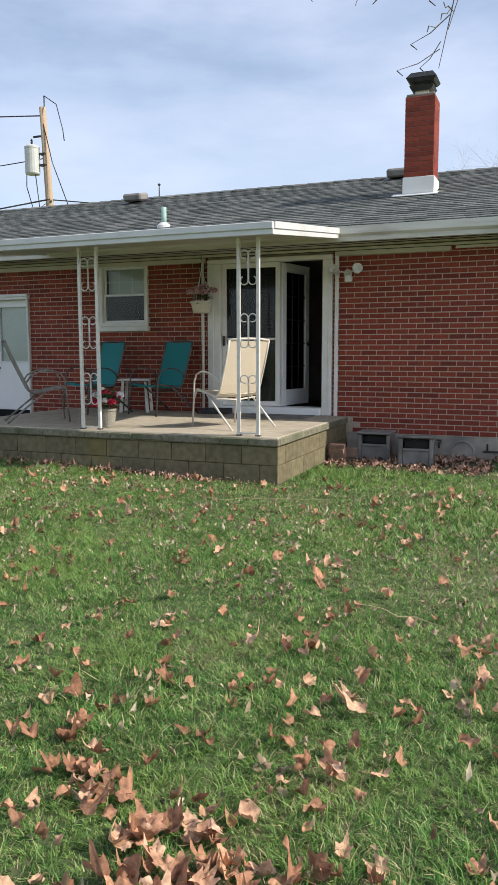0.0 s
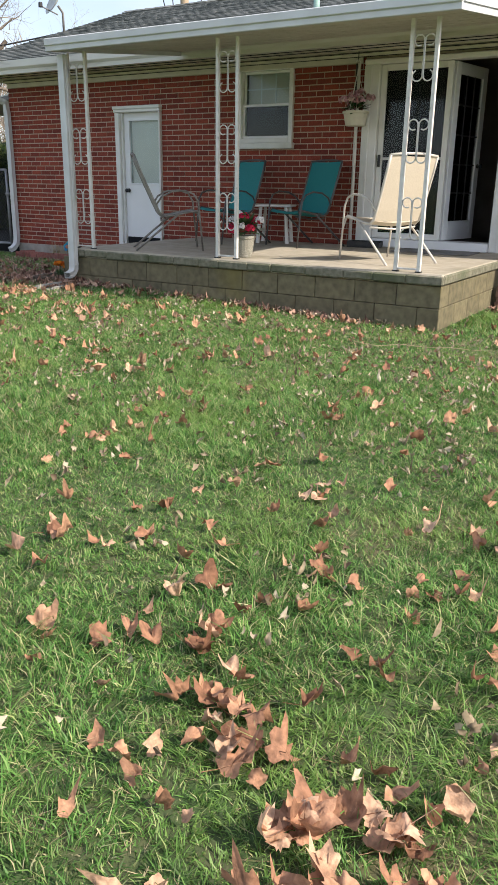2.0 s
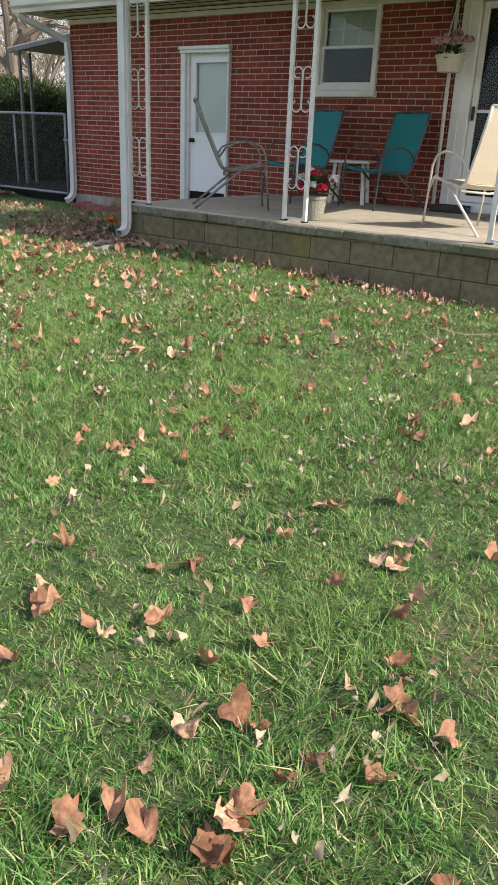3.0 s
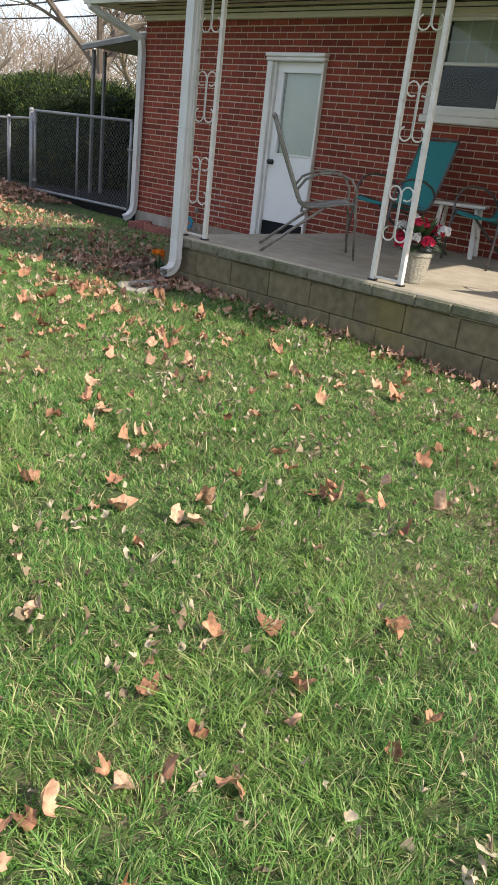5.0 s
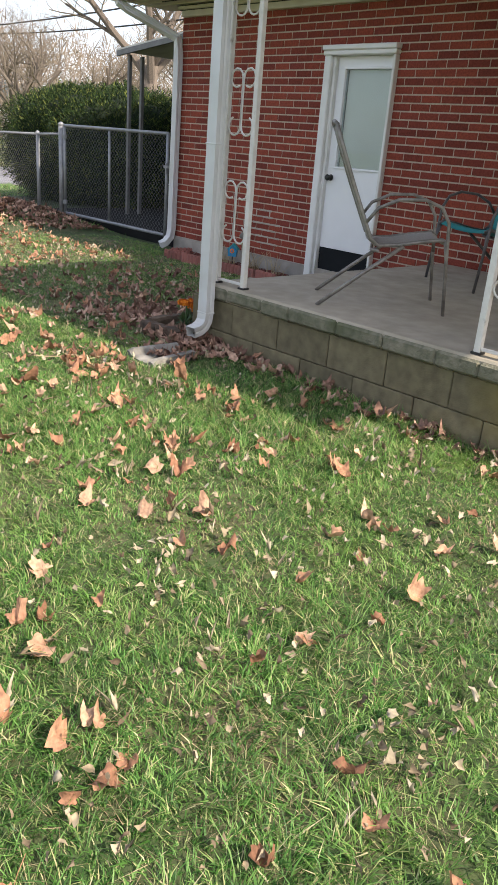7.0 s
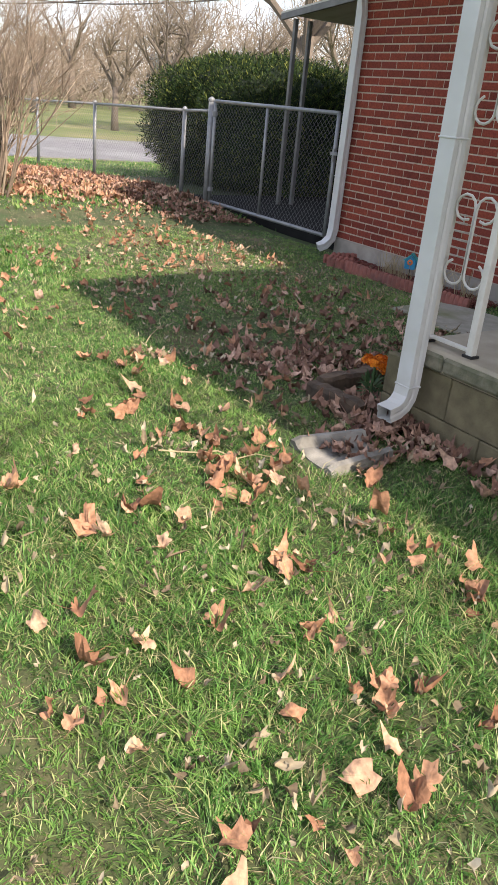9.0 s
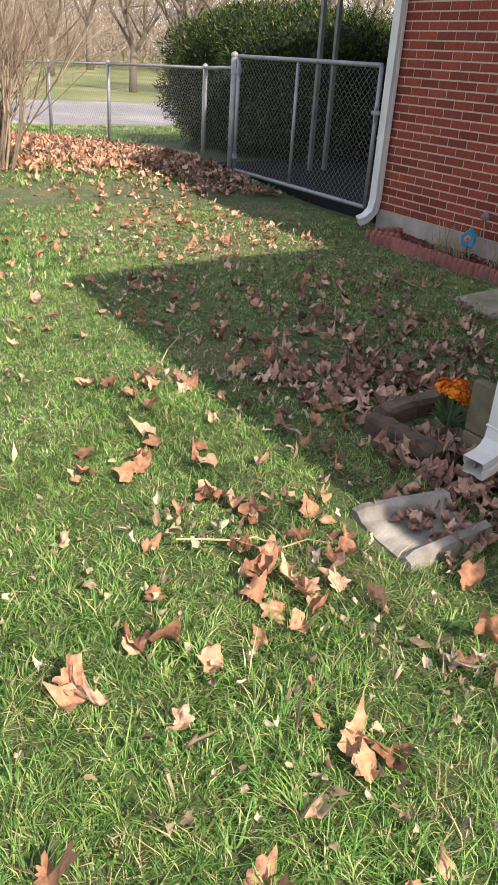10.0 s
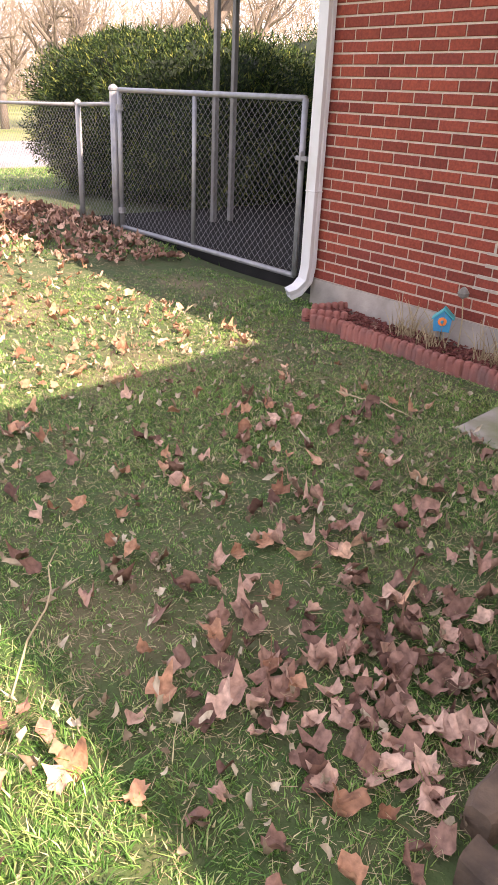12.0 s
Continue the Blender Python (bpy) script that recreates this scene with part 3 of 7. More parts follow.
def build_roof():
    base = Geo()
    for y0, y1 in ((EAVE_Y, RIDGE_Y), (RIDGE_Y, 2 * RIDGE_Y - EAVE_Y)):
        z0, z1 = roof_z(y0), roof_z(y1)
        base.add([(x, y, z + dz) for dz in (-0.10, -0.012) for x, y, z in ((RX0, y0, z0), (RX1, y0, z0), (RX1, y1, z1), (RX0, y1, z1))],
                 [(0, 3, 2, 1), (4, 5, 6, 7), (0, 1, 5, 4), (1, 2, 6, 5), (2, 3, 7, 6), (3, 0, 4, 7)])
    roof = solid("roof", base, M_SHINGLE, "low grey asphalt-shingle roof of the house", "roof", kind="structure")
    rng = random.Random(8)
    tabs, s = Geo(), 0.142
    along = math.hypot(1, RISE)
    n = int((RIDGE_Y - EAVE_Y) * along / s) + 1
    for r in range(n):
        y0 = EAVE_Y - 0.02 + r * s / along
        y1 = min(y0 + s * 1.25 / along, RIDGE_Y)
        x = RX0 - rng.uniform(0, 0.3)
        while x < 7.5:
            w = rng.choice((0.16, 0.24, 0.3))
            a, b = max(x, RX0), min(x + w - 0.006, 7.5)
            lift = 0.012 + rng.uniform(0, 0.006)
            if b > a + 0.01:
                za, zb = roof_z(y0), roof_z(y1)
                tabs.add([(a, y0, za - 0.008), (b, y0, za - 0.008), (a, y0, za + lift), (b, y0, za + lift), (a, y1, zb + 0.002), (b, y1, zb + 0.002)],
                         [(0, 1, 3, 2), (2, 3, 5, 4), (0, 2, 4), (1, 5, 3)])
            x += w
    tagged(part("shingles", tabs, M_SHINGLE, roof), kind="stuff")
    cap = Geo()
    x = RX0
    while x < 7.5:
        cap.add([(x, RIDGE_Y - 0.13, roof_z(RIDGE_Y - 0.13) + 0.02), (x + 0.28, RIDGE_Y - 0.13, roof_z(RIDGE_Y - 0.13) + 0.012),
                 (x, RIDGE_Y, roof_z(RIDGE_Y) + 0.03), (x + 0.28, RIDGE_Y, roof_z(RIDGE_Y) + 0.02),
                 (x, RIDGE_Y + 0.13, roof_z(RIDGE_Y - 0.13) + 0.02), (x + 0.28, RIDGE_Y + 0.13, roof_z(RIDGE_Y - 0.13) + 0.012)],
                [(0, 1, 3, 2), (2, 3, 5, 4)])
        x += 0.24
    tagged(part("ridge_cap", cap, M_SHINGLE, roof), kind="stuff")
    rake = Geo()
    for y0, y1 in ((EAVE_Y, RIDGE_Y), (2 * RIDGE_Y - EAVE_Y, RIDGE_Y)):
        rake.add([(x, y, z) for x in (RX0 - 0.02, RX0 + 0.01) for y, z in ((y0, roof_z(y0) - 0.16), (y1, roof_z(y1) - 0.16), (y1, roof_z(y1) + 0.0), (y0, roof_z(y0) + 0.0))],
                 [(0, 1, 2, 3), (7, 6, 5, 4), (0, 4, 5, 1), (1, 5, 6, 2), (2, 6, 7, 3), (3, 7, 4, 0)])
    part("rake_board", rake, M_GUTTER, roof)


build_roof()

# eaves: soffit, frieze boards and gutter
so = Geo().box((RX0, -0.55, 2.690), (RX1, 0.2, 2.706))
for yy in (-0.42, -0.28, -0.14):
    so.box((RX0, yy, 2.683), (RX1, yy + 0.012, 2.6899))
solid("soffit", so, M_SOFFIT, "cream painted boards under the eaves", "soffit", kind="structure")
tr = Geo().box((X0 + 0.02, -0.05, 2.575), (-2.06, -0.021, 2.682), 0.006).box((-0.19, -0.05, 2.58), (1.28, -0.021, 2.682), 0.006)
tr.box((1.34, -0.05, 2.60), (1.90, -0.021, 2.682), 0.006).box((2.80, -0.05, 2.60), (8, -0.021, 2.682), 0.006)
tr.box((X0 - 0.01, -0.085, 2.642), (8, -0.051, 2.6825), 0.006)
solid("trim", tr, M_SOFFIT, "cream frieze boards along the top of the brick wall", "trim", kind="structure")


# solid dark strips in place of the shadow lines under the boards
fl = Geo()
for yy, zz in ((-0.056, 2.634), (-0.090, 2.672), (-0.30, 2.682), (-0.45, 2.682)):
    fl.box((X0 - 0.01, yy, zz), (8, yy + 0.010, zz + 0.0075))
solid("shadow_line", fl, M_DARK, "near-black strips drawn as the shade between the eave boards", "joint", kind="structure")


def gutter(name, x0, x1, y_back, y_front, z0, z1, label):
    """An open metal channel with a folded lip and a stepped face."""
    prof = [(y_back, z1), (y_back, z0), (y_front + 0.035, z0), (y_front + 0.03, z0 + 0.05), (y_front, z0 + 0.085), (y_front, z1), (y_front + 0.018, z1), (y_front + 0.018, z1 - 0.012)]
    th = 0.005
    g = Geo()
    inner = [(y + (th if y < (y_back + y_front) / 2 else -th), z + (th if z < z0 + 0.01 else 0)) for y, z in prof]
    vs = [(x, y, z) for x in (x0, x1) for y, z in prof + inner]
    n = len(prof)
    fs = []
    for i in range(n - 1):
        fs.append((i, i + 1, 2 * n + i + 1, 2 * n + i))
        fs.append((n + i, 3 * n + i, 3 * n + i + 1, n + i + 1))
    for k in (0, 2 * n):
        fs.append(tuple(range(k, k + 6)))
    g.add(vs, fs)
    ob = thing(name, (0, 0, 0), label, "gutter")
    part("channel", g, M_GUTTER, ob)
    for k in range(int((8 - x0) / 1.8)):
        x = x0 + 0.6 + 1.8 * k
        part("strap", Geo().box((x - 0.012, y_front + 0.019, z1 - 0.006), (x + 0.012, y_back - 0.006, z1 - 0.002)), M_ALU, ob)
    for x in (x0 + 3.05, x0 + 6.1, x0 + 9.15, x0 + 12.2):
        part("seam", Geo().box((x - 0.018, y_front - 0.002, z0 + 0.09), (x + 0.018, y_front - 0.0005, z1 - 0.001)), M_GUTTER, ob)
    return ob


gutter("roof_gutter", RX0 - 0.02, RX1, -0.551, -0.66, 2.675, 2.852, "weathered white metal gutter along the house eaves")

# ---- porch ----
PX0, PX1, PY, PZ = -4.33, 0.0, -2.72, 0.487


def build_porch():
    porch = thing("porch", (0, 0, 0), "raised concrete porch slab on grey block walls", "porch", kind="structure")
    part("core", Geo().box((PX0 + 0.05, PY + 0.05, -0.3), (PX1 - 0.05, -0.035, PZ - 0.10)), M_JOINT, porch)
    part("slab", Geo().box((PX0, PY, PZ - 0.095), (PX1, -0.022, PZ), 0.012), M_CONC, porch, "pale concrete slab with worn edges")
    lip = Geo()
    rng = random.Random(3)
    x = PX0 - 0.01
    while x < PX1 - 0.02:
        w = rng.uniform(0.18, 0.4)
        lip.box((x, PY - 0.012 - rng.uniform(0, 0.006), PZ - 0.085 - rng.uniform(0, 0.012)), (min(x + w, PX1 + 0.012), PY + 0.03, PZ - 0.010 - rng.uniform(0, 0.006)), 0.012)
        x += w
    lip.box((PX1 - 0.03, PY + 0.031, PZ - 0.09), (PX1 + 0.014, -0.04, PZ - 0.008), 0.012)
    part("slab_edge", lip, M_EDGE, porch, "mossy crumbling slab edge")
    L, H = 0.405, 0.195
    full = Geo().box((0.002, 0, 0.002), (L - 0.002, 0.045, H - 0.002), 0.005).mesh("block", M_BLOCK)
    half = Geo().box((0.002, 0, 0.002), (L / 2 - 0.002, 0.045, H - 0.002), 0.005).mesh("block", M_BLOCK)
    for row in range(3):
        z = PZ - 0.097 - (row + 1) * H
        x = PX1 - 0.004
        first = row % 2
        while x > PX0 + 0.05:
            me, w = (half, L / 2) if first or x - L < PX0 else (full, L)
            first = 0
            b = new("block", me)
            b.parent = porch
            b.matrix_basis = pose(x - w, PY + 0.012 + rng.uniform(-0.003, 0.003), z)
            x -= w
        for side, xx, rot in ((0, PX1 - 0.012, 90), (1, PX0 + 0.012, -90)):
            y = PY + 0.06
            first = (row + 1) % 2
            while y < -0.12:
                me, w = (half, L / 2) if first else (full, L)
                first = 0
                b = new("block", me)
                b.parent = porch
                b.matrix_basis = pose(xx, y if not side else y + w, z, 0, 0, rot)
                y += w
    return porch


build_porch()


def build_canopy():
    x0, x1, yf, yb = -4.28, 0.03, -2.95, -0.665
    zf, zb = 2.455, 2.715
    c = thing("porch_canopy", (x0, yf, zf), "flat white aluminium porch canopy with a fascia", "canopy")
    o = Vector((x0, yf, zf))

    def slab(y0, y1, z0a, z0b, h, a, b):
        vs = [Vector((x, y, z + d)) - o for d in (0, h) for x, y, z in ((a, y0, z0a), (b, y0, z0a), (b, y1, z0b), (a, y1, z0b))]
        return vs, [(0, 3, 2, 1), (4, 5, 6, 7), (0, 1, 5, 4), (1, 2, 6, 5), (2, 3, 7, 6), (3, 0, 4, 7)]
    part("deck", Geo().add(*slab(yf + 0.03, yb, zf + 0.055, zb + 0.055, 0.03, x0 + 0.02, x1 - 0.02)), M_ALU, c)
    n = 9
    for i in range(n):
        ya, yb2 = yf + 0.03 + (yb - yf - 0.03) * i / n, yf + 0.03 + (yb - yf - 0.03) * (i + 1) / n
        k = (zb - zf) / (yb - yf)
        g = Geo().add(*slab(ya + 0.006, yb2 - 0.006, zf + 0.038 + k * (ya - yf), zf + 0.038 + k * (yb2 - yf), 0.017, x0 + 0.02, x1 - 0.02))
        part("ceiling_panel", g, M_SOFFIT, c, "cream ceiling panel")
    f = Geo().box((0, -0.012, -0.005), (x1 - x0, 0.02, 0.05), 0.004).box((0, -0.030, 0.045), (x1 - x0, 0.02, 0.112), 0.006)
    part("front_fascia", f, M_ALU, c, "white front fascia")
    k = (zb - zf) / (yb - yf)
    for nm, xx in (("side_fascia", 0.0), ("side_fascia", x1 - x0 - 0.02)):
        s = Geo()
        L = yb - yf
        for a, b, q in ((-0.005, 0.05, 0.0), (0.05, 0.115, 0.012)):
            xa, xb = (xx - q, xx + 0.02) if xx == 0 else (xx, xx + 0.02 + q)
            s.add([(x, y, z) for x in (xa, xb) for y, z in ((0.02, a + k * 0.02), (L, a + k * L), (L, b + k * L), (0.02, b + k * 0.02))],
                  [(0, 1, 2, 3), (7, 6, 5, 4), (0, 4, 5, 1), (1, 5, 6, 2), (2, 6, 7, 3), (3, 7, 4, 0)])
        part(nm, s, M_ALU, c, "white side fascia")


build_canopy()


def arc(cx, cz, r, a0, a1, n=9):
    return [(cx + r * math.cos(radians(a0 + (a1 - a0) * i / n)), 0, cz + r * math.sin(radians(a0 + (a1 - a0) * i / n))) for i in range(n + 1)]


def scroll_unit(w, flip=1):
    """A lyre of two hooked bars that meet in the middle: returns its two bars, about 0.34 high and w wide."""
    r = w * 0.24
    bars = []
    for s in (-1, 1):
        top = [(s * x, 0, z) for x, _, z in arc(r + 0.004, 0.30, r, 180, -120)]
        low = [(s * x, 0, z) for x, _, z in arc(r + 0.004, 0.04, r, 180, 430)][::1]
        bars.append(top[::-1] + [(s * 0.004, 0, 0.18)] + low)
    return bars


def iron_post(x, y, width, height, label, along="x"):
    """Two slim square legs with scrollwork between them."""
    post = thing("porch_post", (x, y, PZ), label, "porch post", rz=0 if along == "x" else 90, group="iron posts of the porch")
    for px in (-width / 2, width / 2):
        part("leg", Geo().box((px - 0.017, -0.017, 0.0), (px + 0.017, 0.017, height), 0.003), M_POST, post)
        part("foot", Geo().box((px - 0.026, -0.026, 0.0), (px + 0.026, 0.026, 0.012), 0.002), M_BLACK, post, "rusty dark foot plate")
    part("base_bar", Geo().box((-width / 2 + 0.018, -0.010, 0.02), (width / 2 - 0.018, 0.010, 0.035), 0.002), M_POST, post)
    w = width - 0.04
    for z in (0.28, 0.90, 1.53):
        sc = Piece()
        for i, b in enumerate(scroll_unit(w)):
            sc.tube(b, 0.006, 6)
        sc.tube([(0, 0, 0.02), (0, 0, 0.32)], 0.006, 6)
        part("scroll", sc.shift((0, 0, z)), M_POST, post, "curled white iron scroll", smooth=True)
    return post


class Piece(Geo):
    def shift(self, d):
        self.v = [(x + d[0], y + d[1], z + d[2]) for x, y, z in self.v]
        return self


iron_post(-0.347, -2.655, 0.213, 1.99, "paired slim white iron posts with scrollwork beside the beige chair")
iron_post(-2.246, -2.655, 0.222, 1.99, "paired slim white iron posts with scrollwork beside the flower pot")
iron_post(-4.156, -2.655, 0.25, 1.99, "paired slim white iron posts with scrollwork at the porch corner")


def downspout(name, pts, w, d, label):
    """A ribbed rectangular pipe along pts."""
    g = Geo()
    rows = []
    pts = [Vector(p) for p in pts]
    side = None
    for i, p in enumerate(pts):
        t = (pts[min(i + 1, len(pts) - 1)] - pts[max(i - 1, 0)]).normalized()
        side = Vector((1, 0, 0)) if side is None else side
        s = (side - t * side.dot(t)).normalized()
        u = t.cross(s)
        ring = []
        for a, b in ((-1, -1), (-0.4, -1), (-0.3, -0.85), (0.3, -0.85), (0.4, -1), (1, -1), (1, -0.3), (0.88, 0), (1, 0.3), (1, 1), (-1, 1), (-1, 0.3), (-0.88, 0), (-1, -0.3)):
            ring.append(p + s * a * w / 2 + u * b * d / 2)
        rows.append(ring)
    n = len(rows[0])
    vs = [p for r in rows for p in r]
    fs = [(i * n + k, i * n + (k + 1) % n, (i + 1) * n + (k + 1) % n, (i + 1) * n + k) for i in range(len(rows) - 1) for k in range(n)]
    fs.append(tuple(range(n)))
    g.add(vs, fs)
    o = thing(name, (0, 0, 0), label, "downspout")
    part("pipe", g, M_ALU, o)
    for k in (2, len(pts) - 5):
        p = pts[k]
        part("bracket", Geo().box((p.x - w / 2 - 0.006, p.y - d / 2 - 0.004, p.z - 0.004), (p.x + w / 2 + 0.006, p.y + d / 2 + 0.004, p.z + 0.004), 0.002), M_ALU, o)
    end = pts[-1]
    return o


# porch corner pipe: straight down, kicked out over the splash block
downspout("downspout", [(-4.225, -2.785, 2.44), (-4.225, -2.785, 2.0), (-4.225, -2.785, 1.32), (-4.225, -2.785, 0.8), (-4.225, -2.785, 0.315), (-4.224, -2.793, 0.265), (-4.222, -2.815, 0.232),
                        (-4.219, -2.85, 0.212), (-4.215, -2.91, 0.200)], 0.082, 0.064, "white metal downspout at the porch corner over a splash block")
downspout("downspout", [(-8.60, -0.60, 2.73), (-8.58, -0.58, 2.66), (-8.52, -0.50, 2.60), (-8.30, -0.18, 2.44), (-8.17, -0.075, 2.36), (-8.165, -0.062, 2.2), (-8.165, -0.062, 1.5), (-8.17, -0.062, 0.8),
                        (-8.172, -0.062, 0.30), (-8.18, -0.075, 0.20), (-8.21, -0.12, 0.13), (-8.235, -0.18, 0.10)], 0.085, 0.07, "white metal downspout on the brick house corner")

# ---- windows and doors ----


def frame_bars(x0, x1, z0, z1, w, y0, y1, c=0.004):
    g = Geo()
    g.box((x0, y0, z0), (x0 + w, y1, z1), c).box((x1 - w, y0, z0), (x1, y1, z1), c)
    g.box((x0 + w, y0, z0), (x1 - w, y1, z0 + w), c).box((x0 + w, y0, z1 - w), (x1 - w, y1, z1), c)
    return g


def pane(x0, x1, z0, z1, y, parent, name="pane", mat=None, label=""):
    p = part(name, Geo().box((x0, y, z0), (x1, y + 0.005, z1)), mat or M_GLASS, parent, label)
    p.visible_shadow = False
    return p


def double_hung(name, x0, x1, z0, z1, cols, low_grid, label):
    w = tagged(new(name), label, "window", kind="structure")
    part("window_frame", frame_bars(x0, x1, z0, z1, 0.055, -0.045, 0.10), M_WHITE, w)
    part("window_sill", Geo().box((x0 - 0.02, -0.075, z0 - 0.075), (x1 + 0.02, 0.05, z0 - 0.002), 0.008), M_WHITE, w, "thick white sill")
    mid = (z0 + z1) / 2
    a, b = x0 + 0.055, x1 - 0.055
    for nm, lo, hi, y in (("upper_sash", mid - 0.015, z1 - 0.055, 0.03), ("lower_sash", z0 + 0.055, mid + 0.015, 0.0)):
        s = part(nm, frame_bars(a, b, lo, hi, 0.03, y, y + 0.03), M_DOORWHITE, w)
        pane(a + 0.03, b - 0.03, lo + 0.03, hi - 0.03, y + 0.012, s)
        if nm == "upper_sash" or low_grid:
            for i in range(1, cols):
                xx = a + 0.03 + (b - a - 0.06) * i / cols
                part("muntin", Geo().box((xx - 0.008, y + 0.018, lo + 0.03), (xx + 0.008, y + 0.026, hi - 0.03)), M_DOORWHITE, s)
            zz = (lo + hi) / 2
            part("muntin", Geo().box((a + 0.03, y + 0.0185, zz - 0.008), (b - 0.03, y + 0.0255, zz + 0.008)), M_DOORWHITE, s)
    if not low_grid:
        part("screen", Geo().box((a + 0.03, 0.045, z0 + 0.085), (b - 0.03, 0.049, mid - 0.015)), M_SCREEN, w, "dark insect screen")
    part("shade", Geo().box((x0 + 0.06, 0.14, mid - (0.05 if not low_grid else -0.22)), (x1 - 0.06, 0.15, z1 - 0.06)), M_BLIND, w, "pale roller shade behind the glass")
    return w


double_hung("window_1", -3.81, -2.99, 1.715, 2.625, 3, False, "white double-hung window with a dark lower screen")
double_hung("window_2", 1.92, 2.77, 1.73, 2.67, 2, True, "white double-hung window with divided panes")


def side_door():
    d = tagged(new("door_1"), "closed white door with a shaded half window", "door", kind="structure")
    x0, x1, z1 = -5.935, -5.105, 2.235
    part("door_frame", Geo().box((x0, -0.06, 0.02), (x0 + 0.085, 0.05, z1 - 0.086), 0.008).box((x0 + 0.085, -0.02, 0.02), (x0 + 0.115, 0.12, z1 - 0.086), 0.004)
         .box((x1 - 0.030, -0.06, 0.02), (x1, 0.12, z1 - 0.086), 0.006)
         .box((x0 - 0.012, -0.072, z1 - 0.085), (x1 + 0.008, 0.12, z1 - 0.045), 0.008).box((x0 - 0.02, -0.085, z1 - 0.044), (x1 + 0.012, 0.12, z1), 0.008), M_WHITE, d)
    a, b, lo, hi = x0 + 0.116, x1 - 0.031, 0.42, z1 - 0.087
    y = 0.02
    wz0, wz1, wx0, wx1 = 1.19, 2.04, a + 0.10, b - 0.03
    leaf = part("door_leaf", Geo().box((a, y, lo), (b, y + 0.045, wz0), 0.003).box((a, y, wz1), (b, y + 0.045, hi), 0.003)
                .box((a, y, wz0 + 0.0005), (wx0, y + 0.045, wz1 - 0.0005), 0.003).box((wx1, y, wz0 + 0.0005), (b, y + 0.045, wz1 - 0.0005), 0.003), M_DOORWHITE, d)
    part("window_frame", frame_bars(wx0 - 0.02, wx1 + 0.015, wz0 - 0.02, wz1 + 0.02, 0.02, y - 0.012, y - 0.001, 0.003), M_DOORWHITE, leaf)
    part("shade", Geo().box((wx0, y + 0.05, wz0), (wx1, y + 0.055, wz1)), M_BLIND, leaf, "beige window shade")
    pane(wx0, wx1, wz0, wz1, y + 0.018, leaf)
    part("kick_plate", Geo().box((a, y + 0.004, 0.12), (b, y + 0.04, lo - 0.002), 0.003), M_SCREEN, leaf, "black bottom panel")
    k = Geo().lathe([(0.001, 0), (0.030, 0.0), (0.030, 0.006), (0.012, 0.012), (0.012, 0.03), (0.027, 0.04), (0.030, 0.055), (0.022, 0.068), (0.004, 0.072)], 16,
                    Matrix.Translation((a + 0.055, y - 0.001, 1.085)) @ pose(0, 0, 0, 90, 0, 0))
    part("door_knob", k, M_BLACK, leaf, "dark round knob", smooth=True)


side_door()


